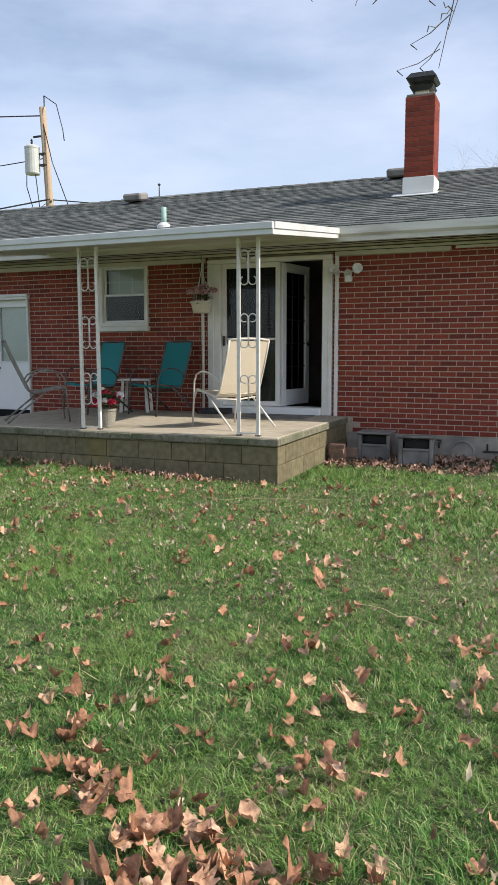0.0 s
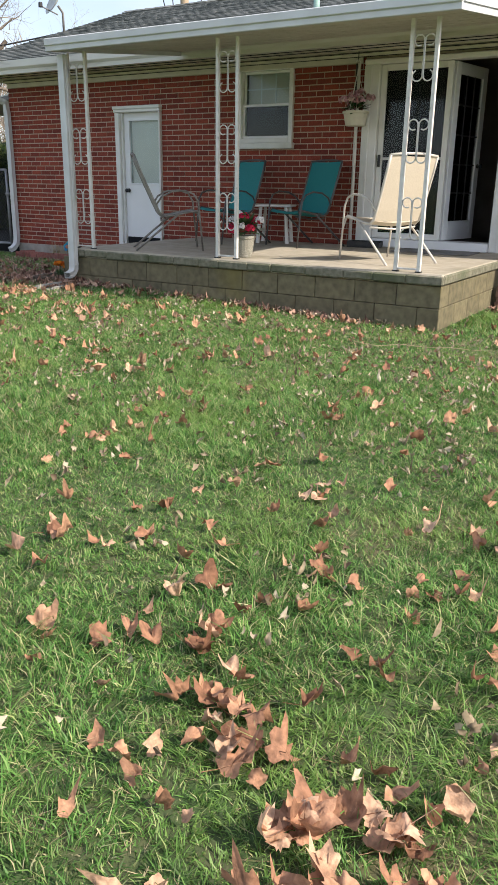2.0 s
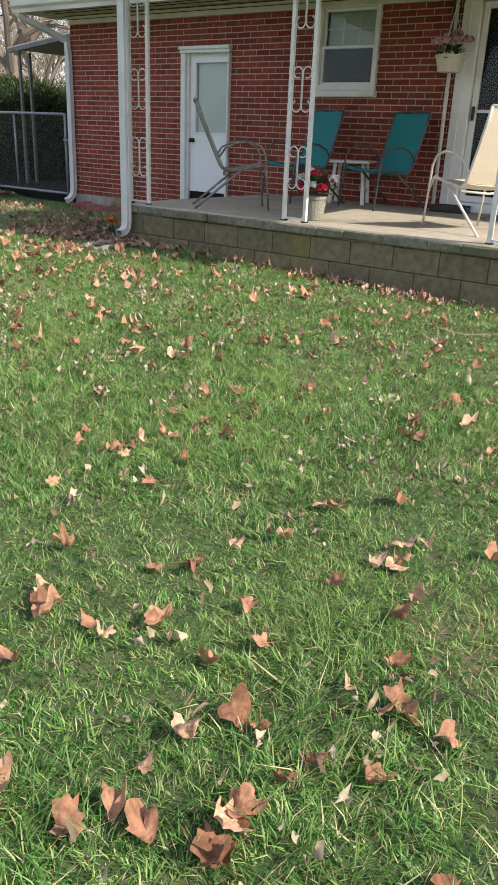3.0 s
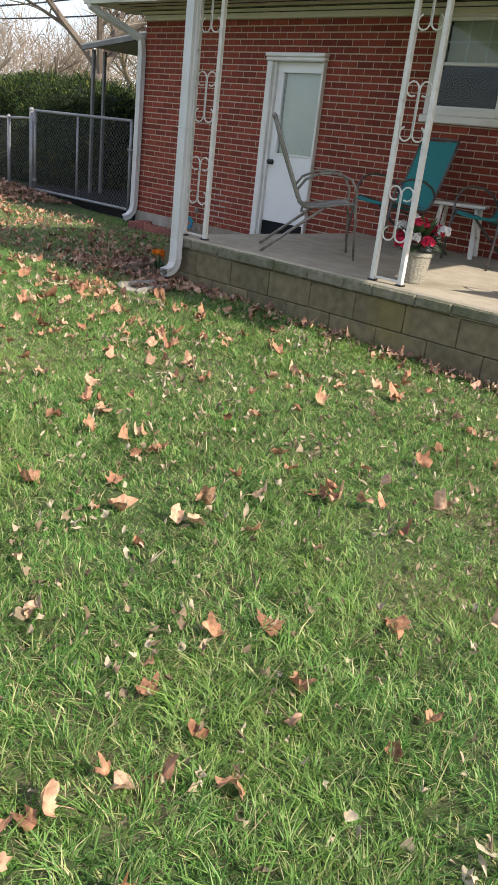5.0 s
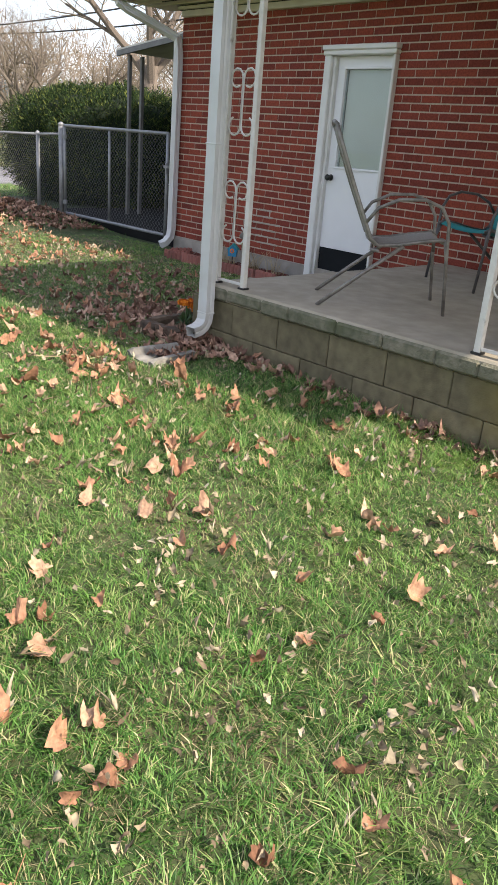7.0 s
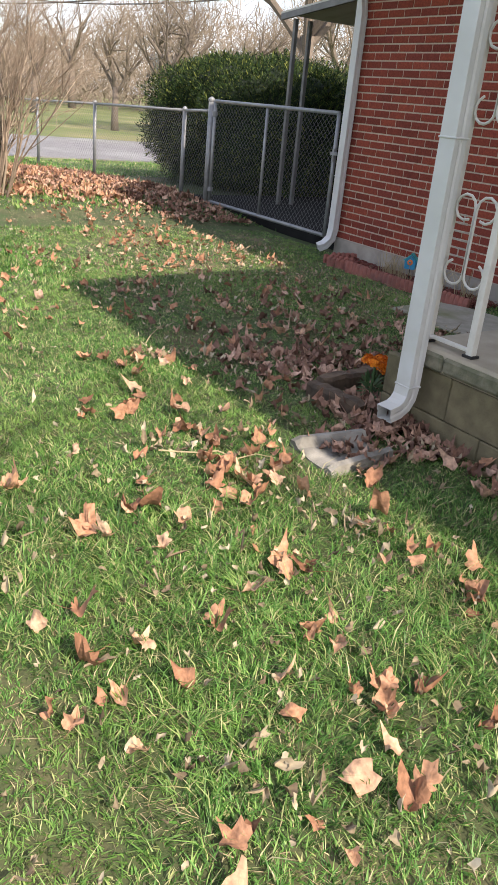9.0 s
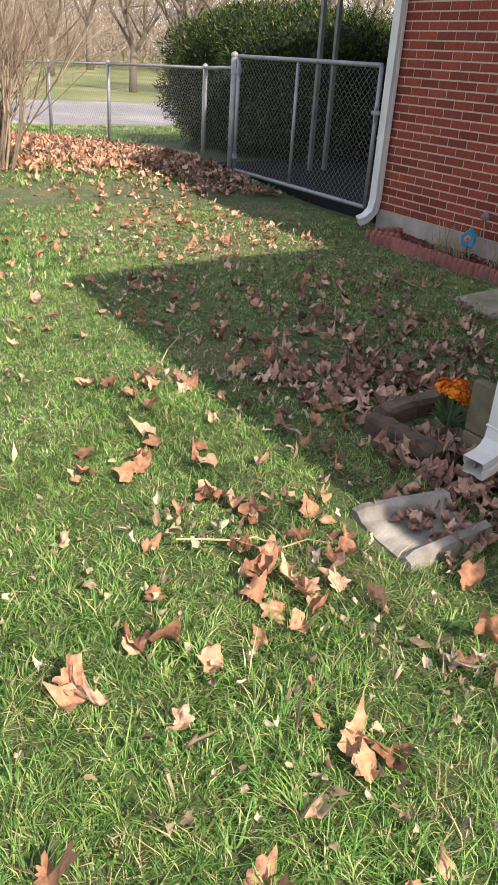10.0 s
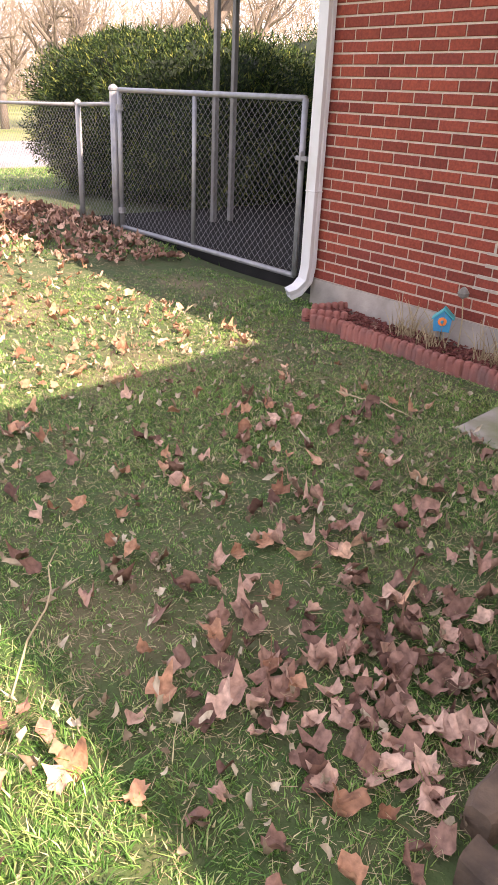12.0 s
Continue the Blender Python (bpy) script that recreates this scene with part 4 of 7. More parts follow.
def french_door():
    d = tagged(new("door_2"), "white double doorway with one glazed door open inwards", "door", kind="structure")
    x0, x1, z0, z1 = -2.03, -0.22, 0.487, 2.61
    part("door_frame", Geo().box((x0, -0.05, z0), (x0 + 0.20, 0.10, z1 - 0.06), 0.01).box((x0 + 0.07, -0.062, z0), (x0 + 0.10, -0.0505, z1 - 0.07), 0.004)
         .box((x1 - 0.135, -0.05, z0), (x1, 0.10, z1 - 0.06), 0.01).box((x1 - 0.05, -0.062, z0), (x1 - 0.02, -0.0505, z1 - 0.07), 0.004)
         .box((x0, -0.05, z1 - 0.0595), (x1, 0.10, z1), 0.01), M_WHITE, d)
    part("corner_batten", Geo().box((x1 + 0.035, -0.045, z0), (x1 + 0.085, -0.0215, 2.60), 0.004), M_WHITE, d, "white wall batten")
    part("threshold", Geo().box((x0 + 0.201, -0.11, z0 + 0.002), (x1 - 0.136, 0.18, z0 + 0.10), 0.008), M_DOORWHITE, d, "white sill step")
    a, b, lo, hi = x0 + 0.205, -0.965, z0 + 0.105, z1 - 0.065
    s = part("storm_door", frame_bars(a, b, lo, hi, 0.065, 0.0, 0.04), M_WHITE, d, "closed glazed panel with a dark screen")
    part("mid_rail", Geo().box((a + 0.066, 0.006, 1.50), (b - 0.066, 0.034, 1.53), 0.003), M_ALU, s)
    pane(a + 0.065, b - 0.065, lo + 0.065, hi - 0.065, 0.016, s)
    part("screen", Geo().box((a + 0.065, 0.03, lo + 0.065), (b - 0.065, 0.034, hi - 0.065)), M_SCREEN, s, "dark insect screen")
    part("latch", Geo().box((a + 0.02, -0.03, 1.42), (a + 0.05, -0.001, 1.56), 0.006), M_BLACK, s, "dark latch")
    # the open leaf, hinged in the middle and swung into the room
    m = Matrix.Translation((-0.945, 0.06, 0)) @ pose(0, 0, 0, 0, 0, 80)
    w = 0.78
    leaf = Geo()
    for p, q in (((0, 0, lo), (0.11, 0.045, hi)), ((w - 0.11, 0, lo), (w, 0.045, hi)), ((0.11, 0, lo), (w - 0.11, 0.045, lo + 0.22)), ((0.11, 0, hi - 0.12), (w - 0.11, 0.045, hi))):
        leaf.box(p, q, 0.004, m)
    lf = part("door_leaf", leaf, M_DOORWHITE, d, "white glazed leaf standing open")
    gx0, gx1, gz0, gz1 = 0.11, w - 0.11, lo + 0.22, hi - 0.12
    gp = part("pane", Geo().box((gx0, 0.02, gz0), (gx1, 0.025, gz1), 0, m), M_GLASS, lf)
    gp.visible_shadow = False
    for i in range(1, 3):
        xx = gx0 + (gx1 - gx0) * i / 3
        part("muntin", Geo().box((xx - 0.008, 0.008, gz0), (xx + 0.008, 0.019, gz1), 0, m), M_BLACK, lf, "dark glazing bar")
    for i in range(1, 5):
        zz = gz0 + (gz1 - gz0) * i / 5
        part("muntin", Geo().box((gx0, 0.009, zz - 0.008), (gx1, 0.0185, zz + 0.008), 0, m), M_BLACK, lf, "dark glazing bar")
    part("door_knob", Geo().lathe([(0.026, 0), (0.026, 0.006), (0.010, 0.012), (0.010, 0.03), (0.026, 0.04), (0.026, 0.058), (0.004, 0.066)], 14,
                                  m @ Matrix.Translation((w - 0.055, -0.001, 1.45)) @ pose(0, 0, 0, 90, 0, 0)), M_BLACK, lf, "dark knob", smooth=True)


french_door()

# white conduit pole beside the doorway, with a dark clip at its head
pole = thing("wall_conduit", (-2.09, -0.07, PZ), "slim white conduit pipe standing against the wall", "pipe")
part("pipe", Geo().tube([(0, 0, 0), (0, 0, 2.08)], 0.022, 10), M_POST, pole, smooth=True)
part("clip", Geo().box((-0.03, -0.03, 1.74), (-0.008, 0.02, 2.08), 0.004), M_BLACK, pole, "dark cover strip")

# ---- porch furniture ----


def sling_chair(loc, rz, fabric, bar, label, group="", w=0.285, lean=0.0, rail=0.014):
    """A high-backed sling chair that faces its own +x: fabric seat and back, bent tube sides, looped arms."""
    ch = thing("patio_chair", loc, label, "chair", rz, group)
    prof = [(0.27, 0.405), (0.235, 0.425), (0.12, 0.405), (-0.02, 0.375), (-0.12, 0.365), (-0.17, 0.40), (-0.21, 0.50), (-0.27, 0.68), (-0.325, 0.86), (-0.36, 0.985)]
    prof = [(x - lean * max(0.0, z - 0.45), z) for x, z in prof]
    tx = prof[-1][0]
    seat, back = prof[:6], prof[5:]
    cols = [-w + 0.012 + (2 * w - 0.024) * k / 6 for k in range(7)]

    def sag(rows, deep):
        return [[(x - deep * (1 - (y / w) ** 2) * 0.3, y, z - deep * (1 - (y / w) ** 2)) for y in cols] for x, z in rows]
    part("seat", Geo().sheet(sag(seat, 0.02), 0.006), fabric, ch, smooth=False)
    part("backrest", Geo().sheet(sag(back, 0.008), 0.006), fabric, ch)
    for s in (-1, 1):
        part("side_rail", Geo().tube([(x, s * w, z) for x, z in prof], rail, 8), bar, ch, smooth=True)
        arm = [(0.30, s * (w + 0.03), 0.0), (0.27, s * (w + 0.03), 0.30), (0.25, s * (w + 0.035), 0.52), (0.20, s * (w + 0.04), 0.60), (0.10, s * (w + 0.045), 0.635),
               (-0.04, s * (w + 0.04), 0.625), (-0.15, s * (w + 0.03), 0.57), (-0.205, s * (w + 0.015), 0.49)]
        part("armrest", Geo().tube(arm, 0.0105, 8), bar, ch, smooth=True)
        part("leg", Geo().tube([(0.02, s * (w + 0.025), 0.375), (-0.20, s * (w + 0.03), 0.20), (-0.44, s * (w + 0.03), 0.0)], 0.012, 8), bar, ch, smooth=True)
        part("leg", Geo().tube([(0.272, s * (w + 0.03), 0.30), (0.272, s * (w + 0.03), 0.30), (0.25, s * w, 0.42)], 0.010, 6), bar, ch, smooth=True)
    part("top_rail", Geo().tube([(tx, -w, 0.985), (tx - 0.012, -w * 0.5, 1.0), (tx - 0.014, 0, 1.003), (tx - 0.012, w * 0.5, 1.0), (tx, w, 0.985)], 0.013, 8), bar, ch, smooth=True)
    part("stretcher", Geo().tube([(-0.12, -w, 0.335), (-0.14, 0, 0.315), (-0.12, w, 0.335)], 0.010, 6), bar, ch, smooth=True)
    return ch


sling_chair((-2.50, -0.62, PZ), 246, M_TEAL, M_FRAME, "teal sling patio chair with a dark frame beside the side table", "teal chairs on the porch")
sling_chair((-3.50, -0.72, PZ), 246, M_TEAL, M_FRAME, "teal sling patio chair with a dark frame against the brick wall", "teal chairs on the porch")
sling_chair((-0.93, -1.80, PZ), 152, M_BEIGE, M_FRAMEL, "beige sling patio chair with a cream frame near the doorway")
sling_chair((-3.356, -2.067, PZ), 43, M_TAUPE, M_BRONZE, "taupe sling patio chair with a bronze frame on the porch", w=0.22, lean=0.13, rail=0.012)


def side_table(loc, rz):
    t = thing("side_table", loc, "small white resin side table between the teal chairs", "table", rz)
    part("tabletop", Geo().box((-0.24, -0.24, 0.445), (0.24, 0.24, 0.475), 0.01), M_PLASTIC, t)
    for sx in (-1, 1):
        for sy in (-1, 1):
            part("leg", Geo().tube([(sx * 0.16, sy * 0.16, 0.446), (sx * 0.19, sy * 0.19, 0.0)], [0.020, 0.026], 8), M_PLASTIC, t)
        part("stretcher", Geo().box((sx * 0.175 - 0.012, -0.165, 0.14), (sx * 0.175 + 0.012, 0.165, 0.175), 0.004), M_PLASTIC, t)


side_table((-3.03, -0.34, PZ), 20)


def petals(center, r, n, rng, size, squash=0.8):
    """A ball of small bent petals."""
    g = Geo()
    for _ in range(n):
        a, u = rng.uniform(0, 6.283), rng.uniform(-0.35, 1)
        s = math.sqrt(max(0, 1 - u * u))
        d = Vector((s * math.cos(a), s * math.sin(a), u))
        p = Vector(center) + Vector((d.x, d.y, d.z * squash)) * r * rng.uniform(0.55, 1.0)
        e = d.orthogonal().normalized()
        f = d.cross(e)
        k, c, sn = size * rng.uniform(0.7, 1.3), math.cos(a * 3), math.sin(a * 3)
        u1, u2 = e * c + f * sn, f * c - e * sn
        g.add([p - u1 * k * 0.5, p + u2 * k * 0.4 + d * k * 0.2, p + u1 * k * 0.6 + d * k * 0.1, p - u2 * k * 0.4 + d * k * 0.25], [(0, 1, 2), (0, 2, 3)])
    return g


def sprigs(center, r, n, rng, length):
    """Pointed leaves that stand out from a centre."""
    g = Geo()
    for _ in range(n):
        a, u = rng.uniform(0, 6.283), rng.uniform(-0.3, 0.9)
        s = math.sqrt(1 - u * u)
        d = Vector((s * math.cos(a), s * math.sin(a), u))
        p = Vector(center) + d * r * 0.4
        e = d.cross(Vector((0, 0, 1))).normalized()
        k = length * rng.uniform(0.6, 1.2)
        g.add([p, p + d * k * 0.5 + e * k * 0.16, p + d * k, p + d * k * 0.5 - e * k * 0.16], [(0, 1, 2), (0, 2, 3)])
    return g


def flower_pot(loc):
    rng = random.Random(21)
    t = thing("flower_pot", loc, "grey woven pot of red and white artificial flowers", "potted flowers")
    part("pot", Geo().lathe([(0.072, 0), (0.078, 0.01), (0.104, 0.185), (0.112, 0.19), (0.112, 0.215), (0.098, 0.215), (0.094, 0.18)], 20), M_WICKER, t, "woven grey pot", smooth=False)
    part("foliage", sprigs((0, 0, 0.27), 0.10, 110, rng, 0.16), M_GREEN, t)
    spots = [(-0.10, -0.05, 0.30), (0.11, -0.07, 0.29), (0.03, -0.06, 0.40), (0.10, 0.05, 0.36), (-0.02, 0.07, 0.33), (-0.05, -0.13, 0.26)]
    for i, s in enumerate(spots):
        part("blossom", petals(s, 0.050, 80, rng, 0.034), M_FLRED, t, "red blossom")
    for s in [(-0.16, 0.02, 0.36), (0.16, 0.02, 0.37), (0.04, -0.12, 0.31), (-0.07, 0.0, 0.42)]:
        part("blossom", petals(s, 0.046, 60, rng, 0.030), M_FLWHITE, t, "white blossom")


flower_pot((-2.20, -2.40, PZ))


def hanging_basket(loc):
    rng = random.Random(22)
    t = thing("hanging_basket", loc, "cream hanging pot with faded pink flowers under the canopy", "hanging plant")
    part("pot", Geo().lathe([(0.105, 0), (0.115, 0.008), (0.142, 0.13), (0.155, 0.135), (0.155, 0.16), (0.138, 0.16), (0.132, 0.12)], 24), M_POTC, t, smooth=False)
    for k in range(3):
        a = 2.1 * k + 0.4
        part("hanger_wire", Geo().tube([(0.145 * math.cos(a), 0.145 * math.sin(a), 0.15), (0.008 * math.cos(a), 0.008 * math.sin(a), 0.56)], 0.004, 5), M_PLASTIC, t)
    part("hook", Geo().tube([(0, 0, 0.55), (0, 0, 0.60), (0.03, 0, 0.64), (0.03, 0, 0.68), (0, 0, 0.71), (-0.03, 0, 0.69)], 0.006, 6), M_PLASTIC, t, smooth=True)
    part("ceiling_hook", Geo().tube([(0, 0, 0.70), (0, 0, 0.79)], 0.006, 6), M_BLACK, t, "dark ceiling hook")
    part("foliage", sprigs((0, 0, 0.17), 0.12, 90, rng, 0.14), M_GREEN, t)
    for i in range(11):
        a = i * 2.399
        r = 0.05 + 0.13 * (i % 4) / 3
        part("blossom", petals((r * math.cos(a), r * math.sin(a), 0.19 + 0.26 * rng.random() * (1 - r * 3)), 0.058, 46, rng, 0.042), M_FLPINK, t, "faded pink blossom")


hanging_basket((-1.99, -0.32, 1.865))

tray = thing("boot_tray", (-1.80, -0.26, PZ), "low black tray beside the doorway", "tray", 8)
part("base", Geo().box((-0.20, -0.10, 0), (0.20, 0.10, 0.012), 0.003), M_BLACK, tray)
for a, b in (((-0.20, -0.10, 0.0125), (0.20, -0.085, 0.075)), ((-0.20, 0.085, 0.0125), (0.20, 0.10, 0.075)), ((-0.20, -0.0845, 0.0125), (-0.185, 0.0845, 0.075)), ((0.185, -0.0845, 0.0125), (0.20, 0.0845, 0.06))):
    part("rim", Geo().box(a, b, 0.003), M_BLACK, tray)

mat_ = solid("door_mat", Geo().box((-0.45, -0.25, 0), (0.45, 0.25, 0.012), 0.004), M_GREYBOX, "thin grey mat before the open doorway", "mat", (-0.85, -0.42, PZ + 0.001))

light = thing("flood_light", (-0.02, -0.06, 2.35), "grey twin floodlight with a motion sensor on the wall", "lamp")
part("plate", Geo().lathe([(0.055, 0), (0.055, 0.02), (0.04, 0.035)], 16, pose(0, 0.06, 0, 90, 0, 0)), M_POST, light)
for ax in (-0.10, 0.15):
    part("arm", Geo().tube([(0, 0, 0.0), (ax * 0.6, -0.05, 0.02), (ax, -0.08, 0.0)], 0.012, 6), M_POST, light)
    part("lamp_head", Geo().lathe([(0.03, 0.0), (0.045, 0.03), (0.062, 0.10), (0.066, 0.13), (0.058, 0.13), (0.02, 0.09)], 16, pose(ax, -0.08, 0.01, 75, 0, 18 if ax > 0 else -14)), M_POST, light)
part("sensor", Geo().box((0.0, -0.13, -0.12), (0.09, -0.05, -0.04), 0.012), M_POST, light, "square motion sensor")

# ---- foundation fittings ----


def vent_box(loc, rz, tilt, label):
    """A grey cast box with a slot above a recessed panel."""
    b = thing("vent_box", loc, label, "vent box", rz, "grey boxes at the foundation")
    b.matrix_basis = pose(*loc, tilt, 0, rz)
    w, d, h = 0.41, 0.34, 0.345
    part("shell", Geo().box((-w / 2, 0.02, 0), (-w / 2 + 0.05, d, h), 0.008).box((w / 2 - 0.05, 0.02, 0), (w / 2, d, h), 0.008).box((-w / 2 + 0.05, d - 0.04, 0), (w / 2 - 0.05, d, h), 0.006), M_GREYBOX, b)
    part("lid", Geo().box((-w / 2 - 0.012, 0.0, h + 0.001), (w / 2 + 0.012, d + 0.01, h + 0.03), 0.008), M_GREYBOX, b)
    part("front_panel", Geo().box((-w / 2 + 0.05, 0.04, 0.0), (w / 2 - 0.05, 0.06, h - 0.12), 0.006).box((-w / 2 + 0.05, 0.028, h - 0.15), (w / 2 - 0.05, 0.039, h - 0.12), 0.004), M_GREYBOX, b)
    # a near-black sheet gives the slot its shade
    part("slot", Geo().box((-w / 2 + 0.07, 0.10, h - 0.11), (w / 2 - 0.07, 0.11, h - 0.03)), M_DARK, b, "dark sheet drawn as the shade in the slot")


vent_box((0.50, -0.66, -0.02), 0, 0, "grey weathered vent box beside the stacked bricks")
vent_box((1.06, -0.90, -0.02), 6, -4, "grey weathered vent box leaning near the tap")

rng = random.Random(31)
one = Geo().box((-0.095, -0.045, 0), (0.095, 0.045, 0.056), 0.004).mesh("loose_brick", M_OLDBRICK)
for i in range(7):
    b = new("loose_brick", one)
    b.matrix_basis = pose(0.14 + 0.02 * rng.uniform(-1, 1) + (0.10 if i >= 5 else 0), -0.95 + (0.0 if i < 4 else 0.13), 0.005 + 0.0565 * (i if i < 4 else i - 4), 0, 0, rng.uniform(-8, 8))
    tagged(b, "old brown brick stacked beside the porch", "brick", "bricks beside the porch")
pv = solid("paving_tile", Geo().box((-0.15, -0.15, 0), (0.15, 0.15, 0.05), 0.006), M_FLAG, "square grey paving tile by the brick pile", "paving tile", (0.16, -0.66, -0.01))

cover = thing("round_cover", (1.50, -0.031, 0.075), "round grey cover plate on the foundation", "cover")
part("plate", Geo().lathe([(0.155, 0), (0.155, 0.018), (0.135, 0.024), (0.13, 0.012), (0.02, 0.012)], 28, pose(0, 0, 0, 90, 0, 0)), M_FOUND, cover)
lv = thing("wall_vent", (2.275, -0.032, 0.185), "small white louvred vent on the foundation", "vent")
part("vent_frame", frame_bars(-0.085, 0.085, -0.065, 0.065, 0.014, -0.016, 0), M_WHITE, lv)
for i in range(5):
    part("slat", Geo().box((-0.07, -0.012, -0.045 + i * 0.020), (0.07, -0.003, -0.034 + i * 0.020)), M_WHITE, lv)
tap = thing("garden_tap", (1.22, -0.032, 0.19), "dark brass garden tap on the foundation", "tap")
part("body", Geo().tube([(0, 0, 0), (0, -0.06, 0), (0, -0.09, -0.03), (0, -0.095, -0.06)], 0.014, 8), M_BLACK, tap, smooth=True)
part("wheel", Geo().lathe([(0.03, 0), (0.034, 0.006), (0.03, 0.012), (0.008, 0.012)], 12, pose(0, -0.05, 0.03)), M_BLACK, tap)
hp = thing("wall_pipe", (1.75, -0.05, 0.10), "thin dark pipe along the foundation", "pipe")
part("pipe", Geo().tube([(0, 0, 0), (0.95, 0, 0.0)], 0.012, 6), M_BLACK, hp)
part("drop", Geo().tube([(0.05, 0, 0.0), (0.05, 0, 0.10)], 0.010, 6), M_BLACK, hp)

# ---- corner bed, splash block and flower bed ----


def splash_block(loc, rz):
    """A shallow concrete trough, wide at its mouth, with raised sides."""
    g = Geo()
    L, n = 0.32, 10
    rows = []
    for i in range(n + 1):
        y = -L * i / n
        w = 0.085 + 0.042 * i / n
        lip = 0.072 - 0.018 * i / n - 0.014 * (i == n)
        rows.append([(-w - 0.035, y, 0.0), (-w - 0.03, y, lip), (-w, y, lip + 0.004), (-w + 0.03, y, 0.035 - 0.01 * i / n), (0, y, 0.03 - 0.012 * i / n),
                     (w - 0.03, y, 0.035 - 0.01 * i / n), (w, y, lip + 0.004), (w + 0.03, y, lip), (w + 0.035, y, 0.0)])
    m = len(rows[0])
    vs = [p for r in rows for p in r]
    fs = [(i * m + k, i * m + k + 1, (i + 1) * m + k + 1, (i + 1) * m + k) for i in range(n) for k in range(m - 1)]
    fs += [tuple(range(m))[::-1], tuple(range(n * m, n * m + m)), tuple([i * m for i in range(n + 1)] + [i * m + m - 1 for i in range(n, -1, -1)])]
    g.add(vs, fs)
    return solid("splash_block", g, M_SPLASH, "weathered grey concrete splash block under the downspout", "splash block", loc, rz)


splash_block((-4.105, -3.035, 0.074), -6)



def edging_block(x0, y0, x1, y1, seed):
    """A low rough-faced block from one end to the other, with worn, wavering edges."""
    rng = random.Random(seed)
    L = math.hypot(x1 - x0, y1 - y0)
    n, rows = 9, []
    for i in range(n + 1):
        w, h, end = 0.042 + rng.uniform(-0.005, 0.005), 0.088 + rng.uniform(-0.007, 0.006), 0.008 if i in (0, n) else 0.0
        rows.append([(L * i / n, sy * (w - end - k), z) for sy, k, z in ((-1, 0, -0.03), (-1, 0.002, h - 0.018), (-1, 0.014, h - end), (1, 0.014, h - end), (1, 0.002, h - 0.018), (1, 0, -0.03))])
    fs = [(i * 6 + k, (i + 1) * 6 + k, (i + 1) * 6 + k + 1, i * 6 + k + 1) for i in range(n) for k in range(5)] + [tuple(range(6)), tuple(range(n * 6 + 5, n * 6 - 1, -1))]
    g = Geo().add([p for r in rows for p in r], fs)
    solid("edging_stone", g, M_STONE, "brown rough edging block round the marigolds", "edging stone", (x0, y0, 0.072), math.degrees(math.atan2(y1 - y0, x1 - x0)), "edging at the porch corner")


edging_block(-4.80, -2.80, -4.83, -2.38, 1)
edging_block(-4.77, -2.87, -4.42, -2.84, 2)
edging_block(-4.82, -2.33, -4.62, -1.98, 3)


def marigold(loc, seed, k):
    rng = random.Random(seed)
    t = thing("marigold", loc, "orange marigold in bloom at the porch corner", "flower", group="marigolds at the porch corner")
    part("stem", Geo().tube([(0, 0, 0), (0.01, 0.0, 0.12 * k)], 0.006, 6), M_GREEN, t)
    part("foliage", sprigs((0, 0, 0.05 * k), 0.06, 46, rng, 0.06), M_GREEN, t)
    for i in range(3):
        a = i * 2.2 + seed
        part("blossom", petals((0.036 * math.cos(a), 0.036 * math.sin(a), 0.12 * k + 0.012 * i), 0.032, 90, rng, 0.020), M_FLORANGE, t)


marigold((-4.56, -2.68, 0.072), 1, 1.75)
marigold((-4.64, -2.60, 0.072), 2, 1.6)
marigold((-4.52, -2.58, 0.072), 4, 1.5)


